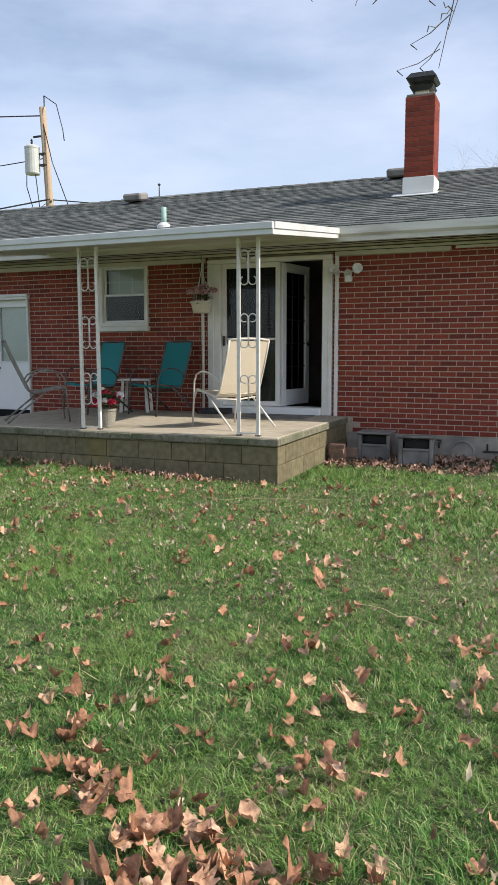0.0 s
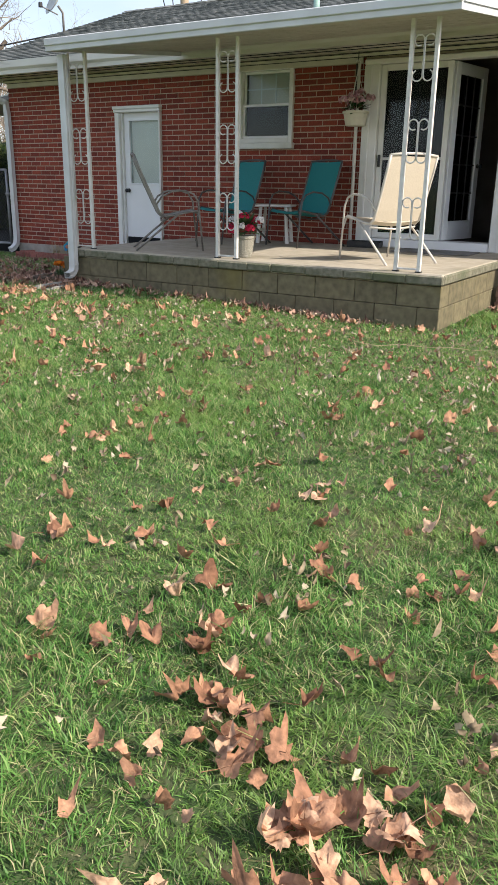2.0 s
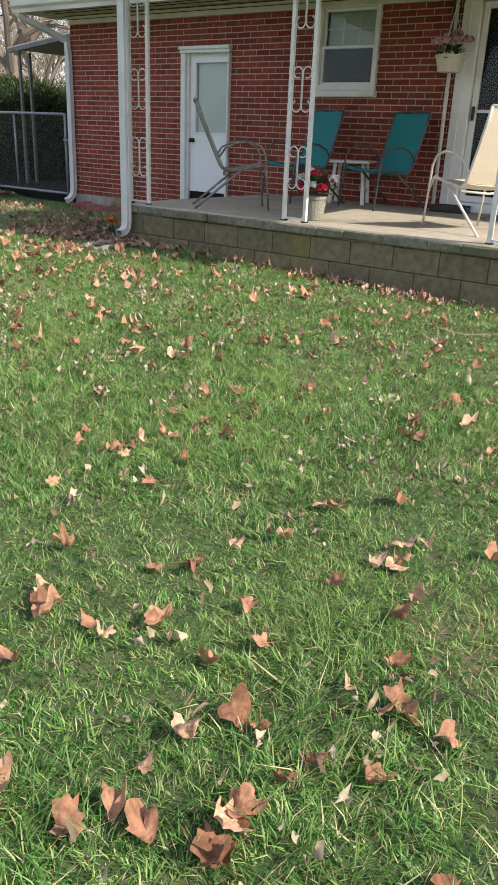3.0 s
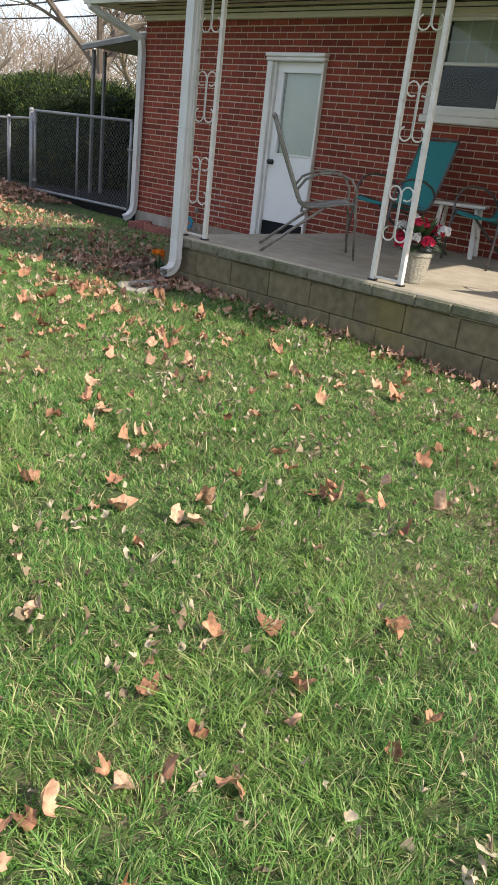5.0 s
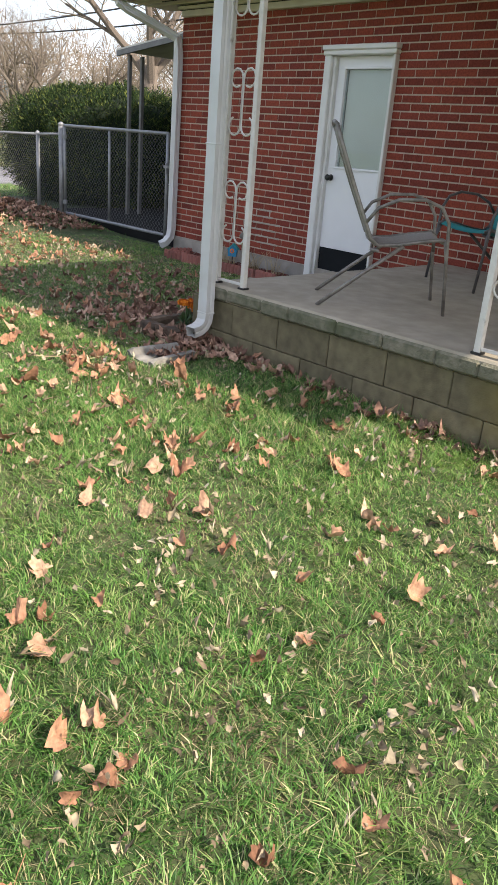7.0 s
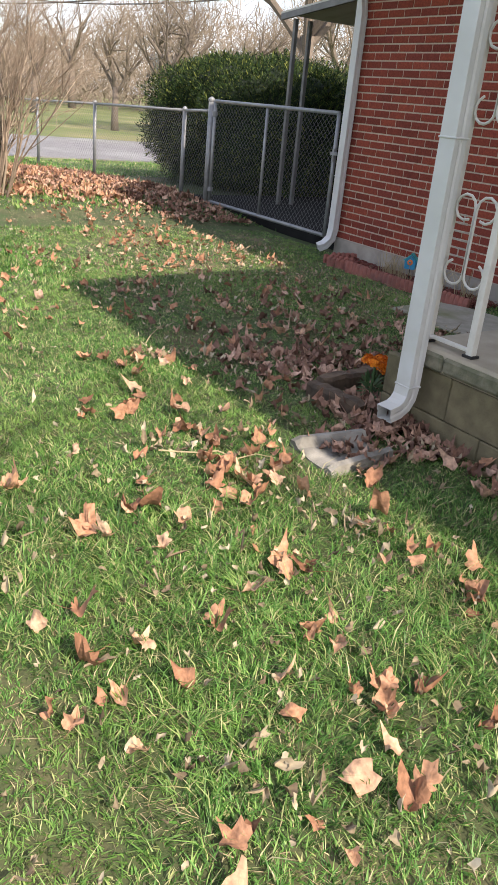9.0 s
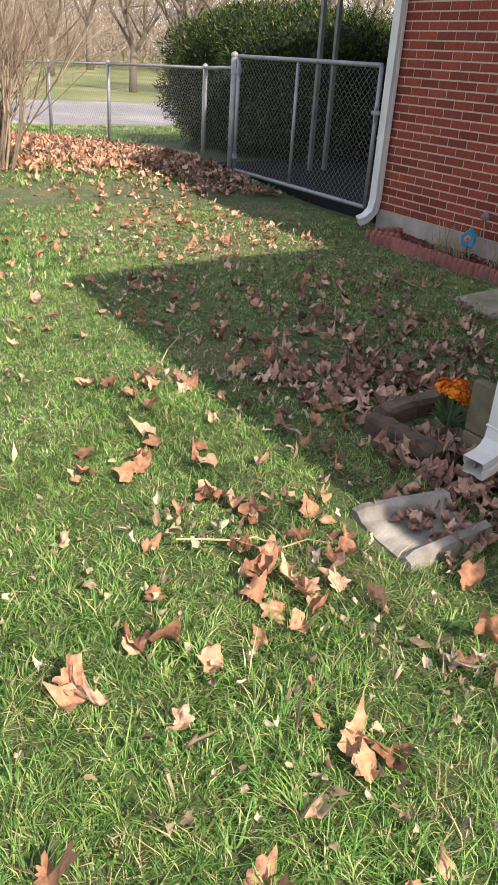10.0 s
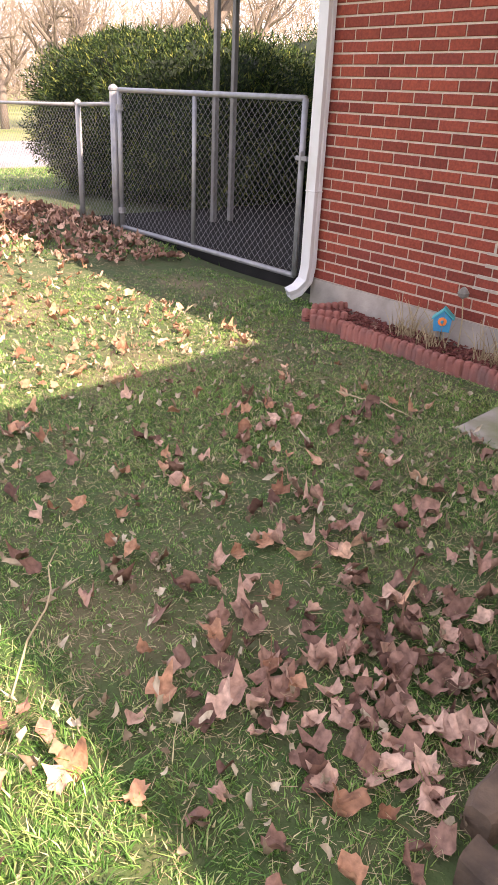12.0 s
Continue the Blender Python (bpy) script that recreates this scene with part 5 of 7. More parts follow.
def flower_bed():
    bed = Geo()
    rng = random.Random(41)
    for _ in range(2600):
        x, y = rng.uniform(-7.85, -5.98), rng.uniform(-0.40, -0.03)
        l, w = rng.uniform(0.02, 0.06), rng.uniform(0.004, 0.012)
        z = float(ground_z(x, y)) + rng.uniform(0.005, 0.045)
        bed.box((-l / 2, -w / 2, -0.002), (l / 2, w / 2, 0.003), 0, pose(x, y, z, rng.uniform(-30, 30), rng.uniform(-30, 30), rng.uniform(0, 180)))
    solid("mulch", bed, M_MULCH, "reddish bark mulch in the flower bed", "mulch", kind="stuff")
    piece = Geo()
    for i in range(6):
        a = -0.15 + 0.05 * (i + 0.5)
        piece.add(*(lambda q: (q.v, q.f))(Geo().lathe([(0.026, -0.04), (0.027, 0.075), (0.022, 0.09), (0.006, 0.096)], 8)), Matrix.Translation((a, 0, 0)))
    piece.box((-0.148, -0.016, -0.04), (0.148, 0.016, 0.07), 0.006)
    me = piece.mesh("bed_edging", M_SCALLOP)
    row = [(-7.74, -0.30, 40), (-7.55, -0.43, 18)] + [(-7.27 + 0.298 * i, -0.47 + 0.012 * math.sin(i * 2.1), rng.uniform(-5, 5)) for i in range(5)] + [(-7.86, -0.12, 75)]
    for x, y, r in row:
        s = new("bed_edging", me)
        s.matrix_basis = pose(x, y, float(ground_z(x, y)) + (-0.02 if x < -7.6 else -0.004) + rng.uniform(0, 0.015), rng.uniform(-5, 5), 0, r)
        tagged(s, "red scalloped concrete edging along the flower bed", "edging", "edging of the flower bed")
    for i, (cx, cy, n) in enumerate(((-7.15, -0.18, 60), (-6.95, -0.22, 30), (-6.55, -0.2, 45), (-6.2, -0.2, 30))):
        g = Geo()
        for _ in range(n):
            a, h = rng.uniform(0, 6.28), rng.uniform(0.05, 0.26)
            x, y = rng.gauss(0, 0.05), rng.gauss(0, 0.03)
            le = rng.uniform(0.2, 1.1) * h
            g.tube([(x, y, 0), (x + le * 0.4 * math.cos(a), y + le * 0.25 * math.sin(a), h * 0.6), (x + le * math.cos(a), y + le * 0.5 * math.sin(a), h)], [0.003, 0.0025, 0.001], 3, caps=False)
        solid("dry_plant", g, M_STRAW, "dead straw-coloured stems in the flower bed", "dry plant", (cx, cy, float(ground_z(cx, cy)) + 0.01), group="dry plants in the bed")
    bh = thing("birdhouse_ornament", (-6.92, -0.16, float(ground_z(-6.92, -0.16))), "small blue birdhouse ornament on a garden stake", "ornament", rz=32)
    part("stake", Geo().tube([(0, 0, 0), (0, 0, 0.14)], 0.005, 6), M_BLACK, bh)
    hs = Geo().add([(x, y, z) for y in (-0.03, 0.03) for x, z in ((-0.045, 0.125), (0.045, 0.125), (0.052, 0.20), (0, 0.25), (-0.052, 0.20))],
                   [(0, 1, 2, 3, 4), (9, 8, 7, 6, 5), (0, 5, 6, 1), (1, 6, 7, 2), (2, 7, 8, 3), (3, 8, 9, 4), (4, 9, 5, 0)])
    part("house", hs, M_BLUE, bh)
    for s in (-1, 1):
        part("roof_board", Geo().box((-0.005, -0.04, 0), (0.085, 0.04, 0.008), 0.002, Matrix.Translation((0, 0, 0.256)) @ pose(0, 0, 0, 0, 42 if s > 0 else 138, 0)), M_TEALP, bh, "turquoise roof board")
    part("flower_motif", Geo().lathe([(0.026, 0), (0.026, 0.005), (0.004, 0.008)], 10, pose(0, -0.0305, 0.185, 90, 0, 0)), M_ORANGE, bh, "orange flower motif")
    part("motif_centre", Geo().lathe([(0.010, 0), (0.010, 0.004), (0.002, 0.005)], 8, pose(0, -0.0385, 0.185, 90, 0, 0)), M_BLUE, bh)
    bb = thing("bird_figure", (-6.83, -0.10, float(ground_z(-6.83, -0.1))), "small pale ornament on a bent wire stake", "ornament")
    part("wire", Geo().tube([(0, 0, 0), (0.0, 0, 0.2), (-0.02, 0, 0.33)], 0.004, 5), M_STRAW, bb)
    part("figure", Geo().lathe([(0.004, 0), (0.03, 0.015), (0.034, 0.035), (0.018, 0.06), (0.004, 0.07)], 10, pose(-0.02, 0, 0.32)), M_SPLASH, bb)


flower_bed()

flag = Geo()
outline = [(-0.48, -0.30), (-0.2, -0.38), (0.25, -0.36), (0.5, -0.28), (0.52, 0.2), (0.3, 0.34), (-0.25, 0.33), (-0.5, 0.22)]
flag.add([(x, y, 0) for x, y in outline] + [(x, y, 0.05) for x, y in outline] + [(x * 0.97, y * 0.97, 0.06) for x, y in outline],
         [tuple(range(16, 24))] + [(i, (i + 1) % 8, 8 + (i + 1) % 8, 8 + i) for i in range(8)] + [(8 + i, 8 + (i + 1) % 8, 16 + (i + 1) % 8, 16 + i) for i in range(8)])
solid("stepping_stone", flag, M_FLAG, "mossy grey flagstone before the side door", "stepping stone", (-5.62, -0.80, 0.03), 4)

# ---- fence, gate, patio cover ----


def chain_link(x0, x1, z0, z1, y, wave=0.0, cell=0.066):
    """Crossed slanting wires over a rectangle."""
    g, n = Geo(), int((x1 - x0 + z1 - z0) / cell)
    for s in (1, -1):
        for i in range(n + 1):
            u = x0 - (z1 - z0) + i * cell if s > 0 else x0 + i * cell
            pts = []
            a, b = (u, z0), (u + s * (z1 - z0), z1)
            xa, xb = sorted((a[0], b[0]))
            lo, hi = max(xa, x0), min(xb, x1)
            if hi - lo < 0.01:
                continue
            f = lambda x: z0 + (x - a[0]) * s
            g.tube([(lo, y + 0.003 * s, f(lo)), ((lo + hi) / 2, y - 0.003 * s, f((lo + hi) / 2)), (hi, y + 0.003 * s, f(hi))], 0.0018, 3, caps=False)
    return g


def build_gate():
    x0, x1 = -10.74, -8.345
    g = thing("chain_link_gate", (0, -0.03, 0), "closed galvanised chain-link gate beside the brick house", "gate")
    zb, zt = 0.195, 1.365
    fr = 0.021
    for n, pts in (("gate_frame", [(x0, 0, zb), (x0, 0, zt)]), ("gate_frame", [(x1, 0, zb), (x1, 0, zt)]), ("gate_frame", [(x0, 0, zt), (x1, 0, zt)]),
                   ("gate_frame", [(x0, 0, zb), (x1, 0, zb)]), ("mid_bar", [(-9.60, 0, zb + 0.02), (-9.60, 0, zt - 0.02)])):
        part(n, Geo().tube(pts, fr if n == "gate_frame" else 0.018, 10), M_GALV, g, smooth=True)
    part("wire_mesh", chain_link(x0 + 0.01, x1 - 0.01, zb + 0.01, zt - 0.01, 0.0), M_WIRE, g, "diamond wire mesh")
    part("latch", Geo().box((x1 - 0.02, -0.045, 0.98), (x1 + 0.09, -0.02, 1.01), 0.004).box((x1 + 0.02, -0.05, 0.92), (x1 + 0.04, -0.018, 1.04), 0.004), M_GALV, g, "fork latch")
    for zz in (0.32, 1.20):
        part("hinge", Geo().lathe([(0.034, 0), (0.034, 0.05)], 10, pose(x0, 0, zz)), M_GALV, g)


build_gate()


def fence_post(x, y, z0, z1, r=0.028):
    p = thing("fence_post", (x, y, z0 - 0.2), "round galvanised fence post with a cap", "fence post", group="posts of the chain-link fence")
    part("post", Geo().tube([(0, 0, 0), (0, 0, z1 - z0 + 0.2)], r, 12), M_GALV, p, smooth=True)
    part("cap", Geo().lathe([(r + 0.006, 0), (r + 0.008, 0.02), (r * 0.8, 0.04), (0.004, 0.052)], 12, pose(0, 0, z1 - z0 + 0.19)), M_GALV, p)


fence_post(-10.84, -0.03, 0.1, 1.37, 0.036)
for x, y, z0, z1 in ((-11.55, -0.01, 0.15, 1.23), (-14.67, 0.02, 0.10, 1.17), (-17.6, 0.05, 0.02, 1.09), (-20.4, 0.08, 0.0, 1.05)):
    fence_post(x, y, z0, z1)
for a, b in (((-10.84, -0.03, 1.25), (-11.55, -0.01, 1.22)), ((-11.55, -0.01, 1.22), (-14.67, 0.02, 1.155)), ((-14.67, 0.02, 1.155), (-17.6, 0.05, 1.075)), ((-17.6, 0.05, 1.075), (-20.4, 0.08, 1.04))):
    pn = thing("chain_link_fence", a, "galvanised chain-link fence panel with a top rail", "fence", group="chain-link fence panels")
    d = Vector(b) - Vector(a)
    part("top_rail", Geo().tube([(0, 0, 0), d], 0.019, 8), M_GALV, pn, smooth=True)
    L = -d.x
    mesh_ = chain_link(-L, 0, -1.05, 0.03, 0.02, cell=0.066 if a[0] > -14 else 0.09)
    k = d.z / d.x
    mesh_.v = [(x, y, z + k * x) for x, y, z in mesh_.v]
    part("wire_mesh", mesh_, M_WIRE, pn, "diamond wire mesh")


def patio_cover():
    c = thing("patio_cover", (-10.8, 1.0, 0.15), "dark patio cover on slim posts beside the house", "patio cover")
    o = Vector((-10.8, 1.0, 0.15))
    za, zb, xa, xb, ya, yb = 2.36, 2.66, -10.95, -8.175, 0.95, 6.6
    vs = [Vector((x, y, z + d)) - o for d in (0.07, 0.09) for x, y, z in ((xa, ya, za), (xb, ya, zb), (xb, yb, zb), (xa, yb, za))]
    fs = [(0, 3, 2, 1), (4, 5, 6, 7), (0, 1, 5, 4), (1, 2, 6, 5), (2, 3, 7, 6), (3, 0, 4, 7)]
    part("roof_sheet", Geo().add(vs, fs), M_GUTTER, c)
    for y in (ya, 2.8, 4.7, yb - 0.05):
        vs = [Vector((x, yy, z + d)) - o for d in (0.0, 0.069) for x, yy, z in ((xa, y, za), (xb, y, zb), (xb, y + 0.04, zb), (xa, y + 0.04, za))]
        part("rafter", Geo().add(vs, fs), M_WOODPOLE if y > 1 else M_GREYPAINT, c)
    for y in (1.05, 1.27, 6.3):
        part("post", Geo().box((0.02, y - 1.0 - 0.025, 0.02), (0.07, y - 1.0 + 0.025, za - 0.13), 0.004), M_GREYPAINT, c)


patio_cover()


def repointing():
    """Thick pale mortar smeared over the joints of a mended patch of the wall."""
    g, rng = Geo(), random.Random(77)
    spans = {2: (-6.72, -6.40), 3: (-6.86, -6.38), 4: (-6.84, -6.45), 5: (-6.80, -6.38), 6: (-6.80, -6.50), 7: (-6.72, -6.52)}
    for k, (a, b) in spans.items():
        z = LOW + 0.006 + k * COURSE
        x = a
        while x < b:
            n = min(b, x + rng.uniform(0.06, 0.12))
            h = rng.uniform(0.001, 0.004)
            g.box((x, -0.0075 - rng.uniform(0, 0.002), z - 0.0135 - h), (n, 0.0, z + h), 0.002)
            x = n
        e = X0 + (PITCH / 2 if k % 2 else 0) + PITCH * math.ceil((a - X0) / PITCH)
        while e < b:
            if rng.random() < 0.8:
                g.box((e - 0.014, -0.0072, z + 0.001), (e + 0.003, 0.0, z + COURSE - 0.014), 0.002)
            e += PITCH
    solid("repointed_mortar", g, M_REPOINT, "thick pale repair mortar in the brick joints", "mortar", kind="structure")


repointing()

# ---- on the roof ----


def chimney():
    x0, x1, y0, y1, zt = 0.425, 0.835, 1.31, 1.74, 4.88
    c = thing("chimney", (x0, y0, 3.4), "red brick chimney with a white base and dark cap", "chimney")
    o = Vector((x0, y0, 3.4))
    w, d = x1 - x0, y1 - y0
    part("core", Geo().box((0.004, 0.004, -0.2), (w - 0.004, d - 0.004, zt - 3.4)), M_DARKMORTAR, c)
    g, rng, z, r = Geo(), random.Random(9), 3.79 - 3.4, 0
    while z < zt - 3.4 - 0.03:
        n = 2
        off = 0.0 if r % 2 else 0.10
        for k in range(3):
            a, b = max(0.0, k * 0.215 - off), min(w, (k + 1) * 0.215 - off - 0.008)
            if b - a > 0.02:
                g.box((a, -0.002 - rng.uniform(0, 0.003), z), (b, 0.05, z + 0.058), 0.003)
                g.box((a, d - 0.05, z), (b, d + 0.003, z + 0.058), 0.003)
                ya, yb = max(0.051, a), min(d - 0.051, b)
                if yb - ya > 0.02:
                    g.box((w - 0.05, ya, z), (w + 0.003, yb, z + 0.058), 0.003)
                    g.box((-0.003, ya, z), (0.05, yb, z + 0.058), 0.003)
        z += COURSE
        r += 1
    tagged(part("brickwork", g, M_BRICK, c), kind="stuff")
    part("white_base", Geo().box((-0.015, -0.018, -0.2), (w + 0.018, d + 0.015, 3.785 - 3.4), 0.006), M_WHITE, c, "white painted base")
    part("flashing", Geo().add([(-0.15, -0.10, roof_z(y0 - 0.10) - 3.4 + 0.03), (w + 0.08, -0.10, roof_z(y0 - 0.10) - 3.4 + 0.03), (w + 0.08, 0.02, roof_z(y0 + 0.02) - 3.4 + 0.035), (-0.15, 0.02, roof_z(y0 + 0.02) - 3.4 + 0.035),
                                (-0.15, -0.10, roof_z(y0 - 0.10) - 3.4 + 0.02), (w + 0.08, -0.10, roof_z(y0 - 0.10) - 3.4 + 0.02)], [(0, 1, 2, 3), (4, 5, 1, 0)]), M_ALU, c, "white metal flashing")
    t = zt - 3.4
    part("crown", Geo().box((0.01, 0.01, t), (w - 0.01, d - 0.01, t + 0.03), 0.008), M_FOUND, c)
    part("flue", Geo().box((0.11, 0.11, t + 0.031), (w - 0.11, d - 0.11, t + 0.12), 0.01), M_POTC, c, "pale clay flue")
    m = (w / 2, d / 2)

    def hood(a, b, z0, z1):
        q = [(m[0] + sx * a, m[1] + sy * a, z0) for sx, sy in ((-1, -1), (1, -1), (1, 1), (-1, 1))] + [(m[0] + sx * b, m[1] + sy * b, z1) for sx, sy in ((-1, -1), (1, -1), (1, 1), (-1, 1))]
        return Geo().add(q, [(0, 3, 2, 1), (4, 5, 6, 7), (0, 1, 5, 4), (1, 2, 6, 5), (2, 3, 7, 6), (3, 0, 4, 7)])
    cap = part("cap", hood(0.21, 0.15, t + 0.25, t + 0.33), M_BLACK, c, "dark metal chimney cap")
    part("collar", hood(0.13, 0.17, t + 0.09, t + 0.15), M_BLACK, cap)
    part("hood_edge", hood(0.17, 0.21, t + 0.20, t + 0.2495), M_BLACK, cap)
    for sx in (-0.1, 0.1):
        for sy in (-0.1, 0.1):
            part("rod", Geo().tube([(m[0] + sx, m[1] + sy, t + 0.12), (m[0] + sx, m[1] + sy, t + 0.26)], 0.008, 5), M_BLACK, cap)


chimney()


def roof_vent(x, y, label):
    z = roof_z(y)
    v = thing("roof_vent", (x, y, z), label, "roof vent", group="box vents on the roof")
    part("flange", Geo().box((-0.24, -0.22, -0.005), (0.24, 0.22, 0.005), 0, pose(0, 0, 0.015, math.degrees(math.atan(RISE)), 0, 0)), M_BLACK, v)
    part("hood", Geo().box((-0.19, -0.16, 0.03), (0.19, 0.17, 0.17), 0.03, pose(0, 0, 0, 12, 0, 0)), M_GREYBOX, v)


roof_vent(-4.95, 3.05, "dark grey box vent near the roof ridge")
roof_vent(-0.02, 3.25, "dark grey box vent beside the chimney")
pp = thing("vent_pipe", (-2.82, 0.18, roof_z(0.18)), "green-tinged vent pipe standing on the roof", "vent pipe")
part("pipe", Geo().tube([(0, 0, -0.05), (0, 0, 0.28)], 0.038, 14), M_PATINA, pp, smooth=True)
part("boot", Geo().lathe([(0.11, -0.04), (0.10, 0.02), (0.055, 0.06), (0.045, 0.065)], 16), M_ALU, pp, "pale flashing boot")
pq = thing("vent_pipe", (2.05, 1.35, roof_z(1.35)), "dark grey vent pipe standing on the roof", "vent pipe")
part("pipe", Geo().tube([(0, 0, -0.05), (0, 0, 0.36)], 0.036, 14), M_GREYBOX, pq, smooth=True)
part("boot", Geo().lathe([(0.11, -0.04), (0.10, 0.02), (0.055, 0.06), (0.045, 0.065)], 16), M_ALU, pq, "pale flashing boot")
ms = thing("service_mast", (-4.7, 3.5, roof_z(3.5) + 0.02), "thin wire mast on the roof ridge", "mast")
part("mast", Geo().tube([(0, 0, 0), (0, 0, 0.22)], 0.012, 6), M_BLACK, ms)
part("insulator", Geo().lathe([(0.01, 0), (0.03, 0.015), (0.03, 0.03), (0.01, 0.045)], 8, pose(0, 0, 0.2)), M_BLACK, ms)


def dish():
    d = thing("satellite_dish", (-8.55, 1.7, roof_z(1.7)), "grey satellite dish on a roof mast", "satellite dish", rz=-25)
    part("mast", Geo().tube([(0, 0, -0.02), (0, 0, 0.30), (0, -0.08, 0.40)], 0.02, 8), M_GREYBOX, d, smooth=True)
    rows = [(0.012, 0.0), (0.10, 0.008), (0.19, 0.03), (0.26, 0.06), (0.255, 0.066), (0.19, 0.037), (0.10, 0.015), (0.012, 0.008)]
    part("reflector", Geo().lathe(rows, 22, pose(0, -0.10, 0.46, 62, 0, 0)), M_TRANS, d, smooth=True)
    part("arm", Geo().tube([(0, -0.09, 0.26), (0, -0.38, 0.36)], 0.012, 6), M_GREYBOX, d)
    part("receiver", Geo().box((-0.03, -0.42, 0.34), (0.03, -0.36, 0.42), 0.01), M_BLACK, d)


dish()

# ---- utility pole and wires ----
POLE = Vector((-15.2, 14.3, 0))


def utility_pole():
    p = thing("utility_pole", POLE, "weathered wooden utility pole with a grey transformer", "utility pole")
    part("pole", Geo().tube([(0.25, 0, 0), (0.05, 0, 6), (-0.18, 0, 10.2)], [0.17, 0.15, 0.12], 12), M_WOODPOLE, p, smooth=True)
    t = part("transformer", Geo().lathe([(0.02, 0), (0.25, 0.0), (0.27, 0.04), (0.27, 0.9), (0.28, 0.92), (0.28, 0.97), (0.20, 1.03), (0.02, 1.06)], 20, pose(-0.52, -0.25, 7.8)), M_TRANS, p, "grey round transformer")
    part("bushing", Geo().lathe([(0.05, 0), (0.03, 0.05), (0.05, 0.08), (0.03, 0.12), (0.05, 0.15), (0.02, 0.22)], 8, pose(-0.52, -0.25, 8.85)), M_BLACK, t)
    part("bracket", Geo().box((-0.28, -0.2, 8.1), (0.0, -0.02, 8.16)).box((-0.28, -0.2, 8.5), (-0.02, -0.02, 8.56)), M_BLACK, t)
    part("pin", Geo().tube([(-0.10, 0, 10.0), (-0.10, 0, 10.6)], 0.025, 6), M_BLACK, p)
    for z, s in ((9.2, -0.45), (6.85, 0.25)):
        part("insulator", Geo().tube([(-0.1, 0, z), (-0.1 + s, -0.1, z - 0.03)], 0.04, 6), M_BLACK, p)
    for pts in ([(-0.1, 0, 10.6), (0.5, -0.1, 10.2), (0.75, -0.1, 9.3), (0.8, -0.1, 8.9)], [(-0.1, -0.1, 9.6), (0.25, -0.1, 8.2), (0.9, -0.1, 6.6)], [(-0.75, -0.25, 8.7), (-0.85, -0.2, 7.4), (-0.5, -0.2, 6.3), (0.0, -0.1, 6.25)],
                [(-0.4, -0.25, 7.8), (-0.3, -0.2, 6.6), (0, -0.1, 6.8)]):
        part("cable", Geo().tube(pts, 0.018, 5), M_BLACK, p, smooth=True)


utility_pole()


def wire(a, b, sag, r, label="black overhead wire from the utility pole"):
    a, b = Vector(a), Vector(b)
    pts = [a.lerp(b, i / 14) - Vector((0, 0, sag * 4 * (i / 14) * (1 - i / 14))) for i in range(15)]
    solid("overhead_wire", Geo().tube(pts, r, 5), M_BLACK, label, "wire", group="overhead wires", smooth=True)


for a, b, s, r in (((-15.3, 14.3, 9.9), (-45, 6, 12.5), 0.6, 0.025), ((-15.1, 14.2, 6.9), (-48, 8, 5.0), 0.7, 0.03),
                   ((-15.1, 14.2, 6.0), (-50, 10, 5.6), 0.8, 0.03), ((-15.1, 14.3, 6.9), (20, 40, 9.0), 1.0, 0.022), ((-15.3, 14.3, 8.4), (-60, 16, 10), 0.8, 0.02), ((-15.2, 14.3, 5.8), (-40, 32, 6.5), 0.8, 0.022)):
    wire(a, b, s, r)

# ---- plants beyond the yard ----


def grow(rng, limbs, twigs, p, d, length, r, level, top, droop=0.0, spread=0.55, fine=(5, 6, 8)):
    """Branches that fork again and again, thick ones into limbs, thin ones into twigs."""
    n = 4 if level else 2
    pts, rs = [p], [r]
    for i in range(n):
        d = (d + Vector((rng.gauss(0, 0.13), rng.gauss(0, 0.13), rng.gauss(0.03, 0.10) - droop * (top - level) * 0.1))).normalized()
        p = p + d * length / n
        pts.append(p)
        rs.append(r * (1 - 0.45 * (i + 1) / n))
    (limbs if level >= top - 1 else twigs).tube(pts, rs, 7 if level >= top - 1 else 3, caps=False)
    if level == 0:
        return
    for k in range(rng.choice((3, 3, 4)) if level > 1 else rng.choice(fine)):
        t = rng.uniform(0.35, 1.0)
        i = min(int(t * n), n - 1)
        q = pts[i].lerp(pts[i + 1], t * n - i)
        side = Vector((rng.gauss(0, 1), rng.gauss(0, 1), rng.gauss(0.25, 0.6))).normalized()
        nd = (d * (1 - spread) + side * spread).normalized()
        grow(rng, limbs, twigs, q, nd, length * rng.uniform(0.5, 0.78), rs[i + 1] * 0.62, level - 1, top, droop, spread, fine)


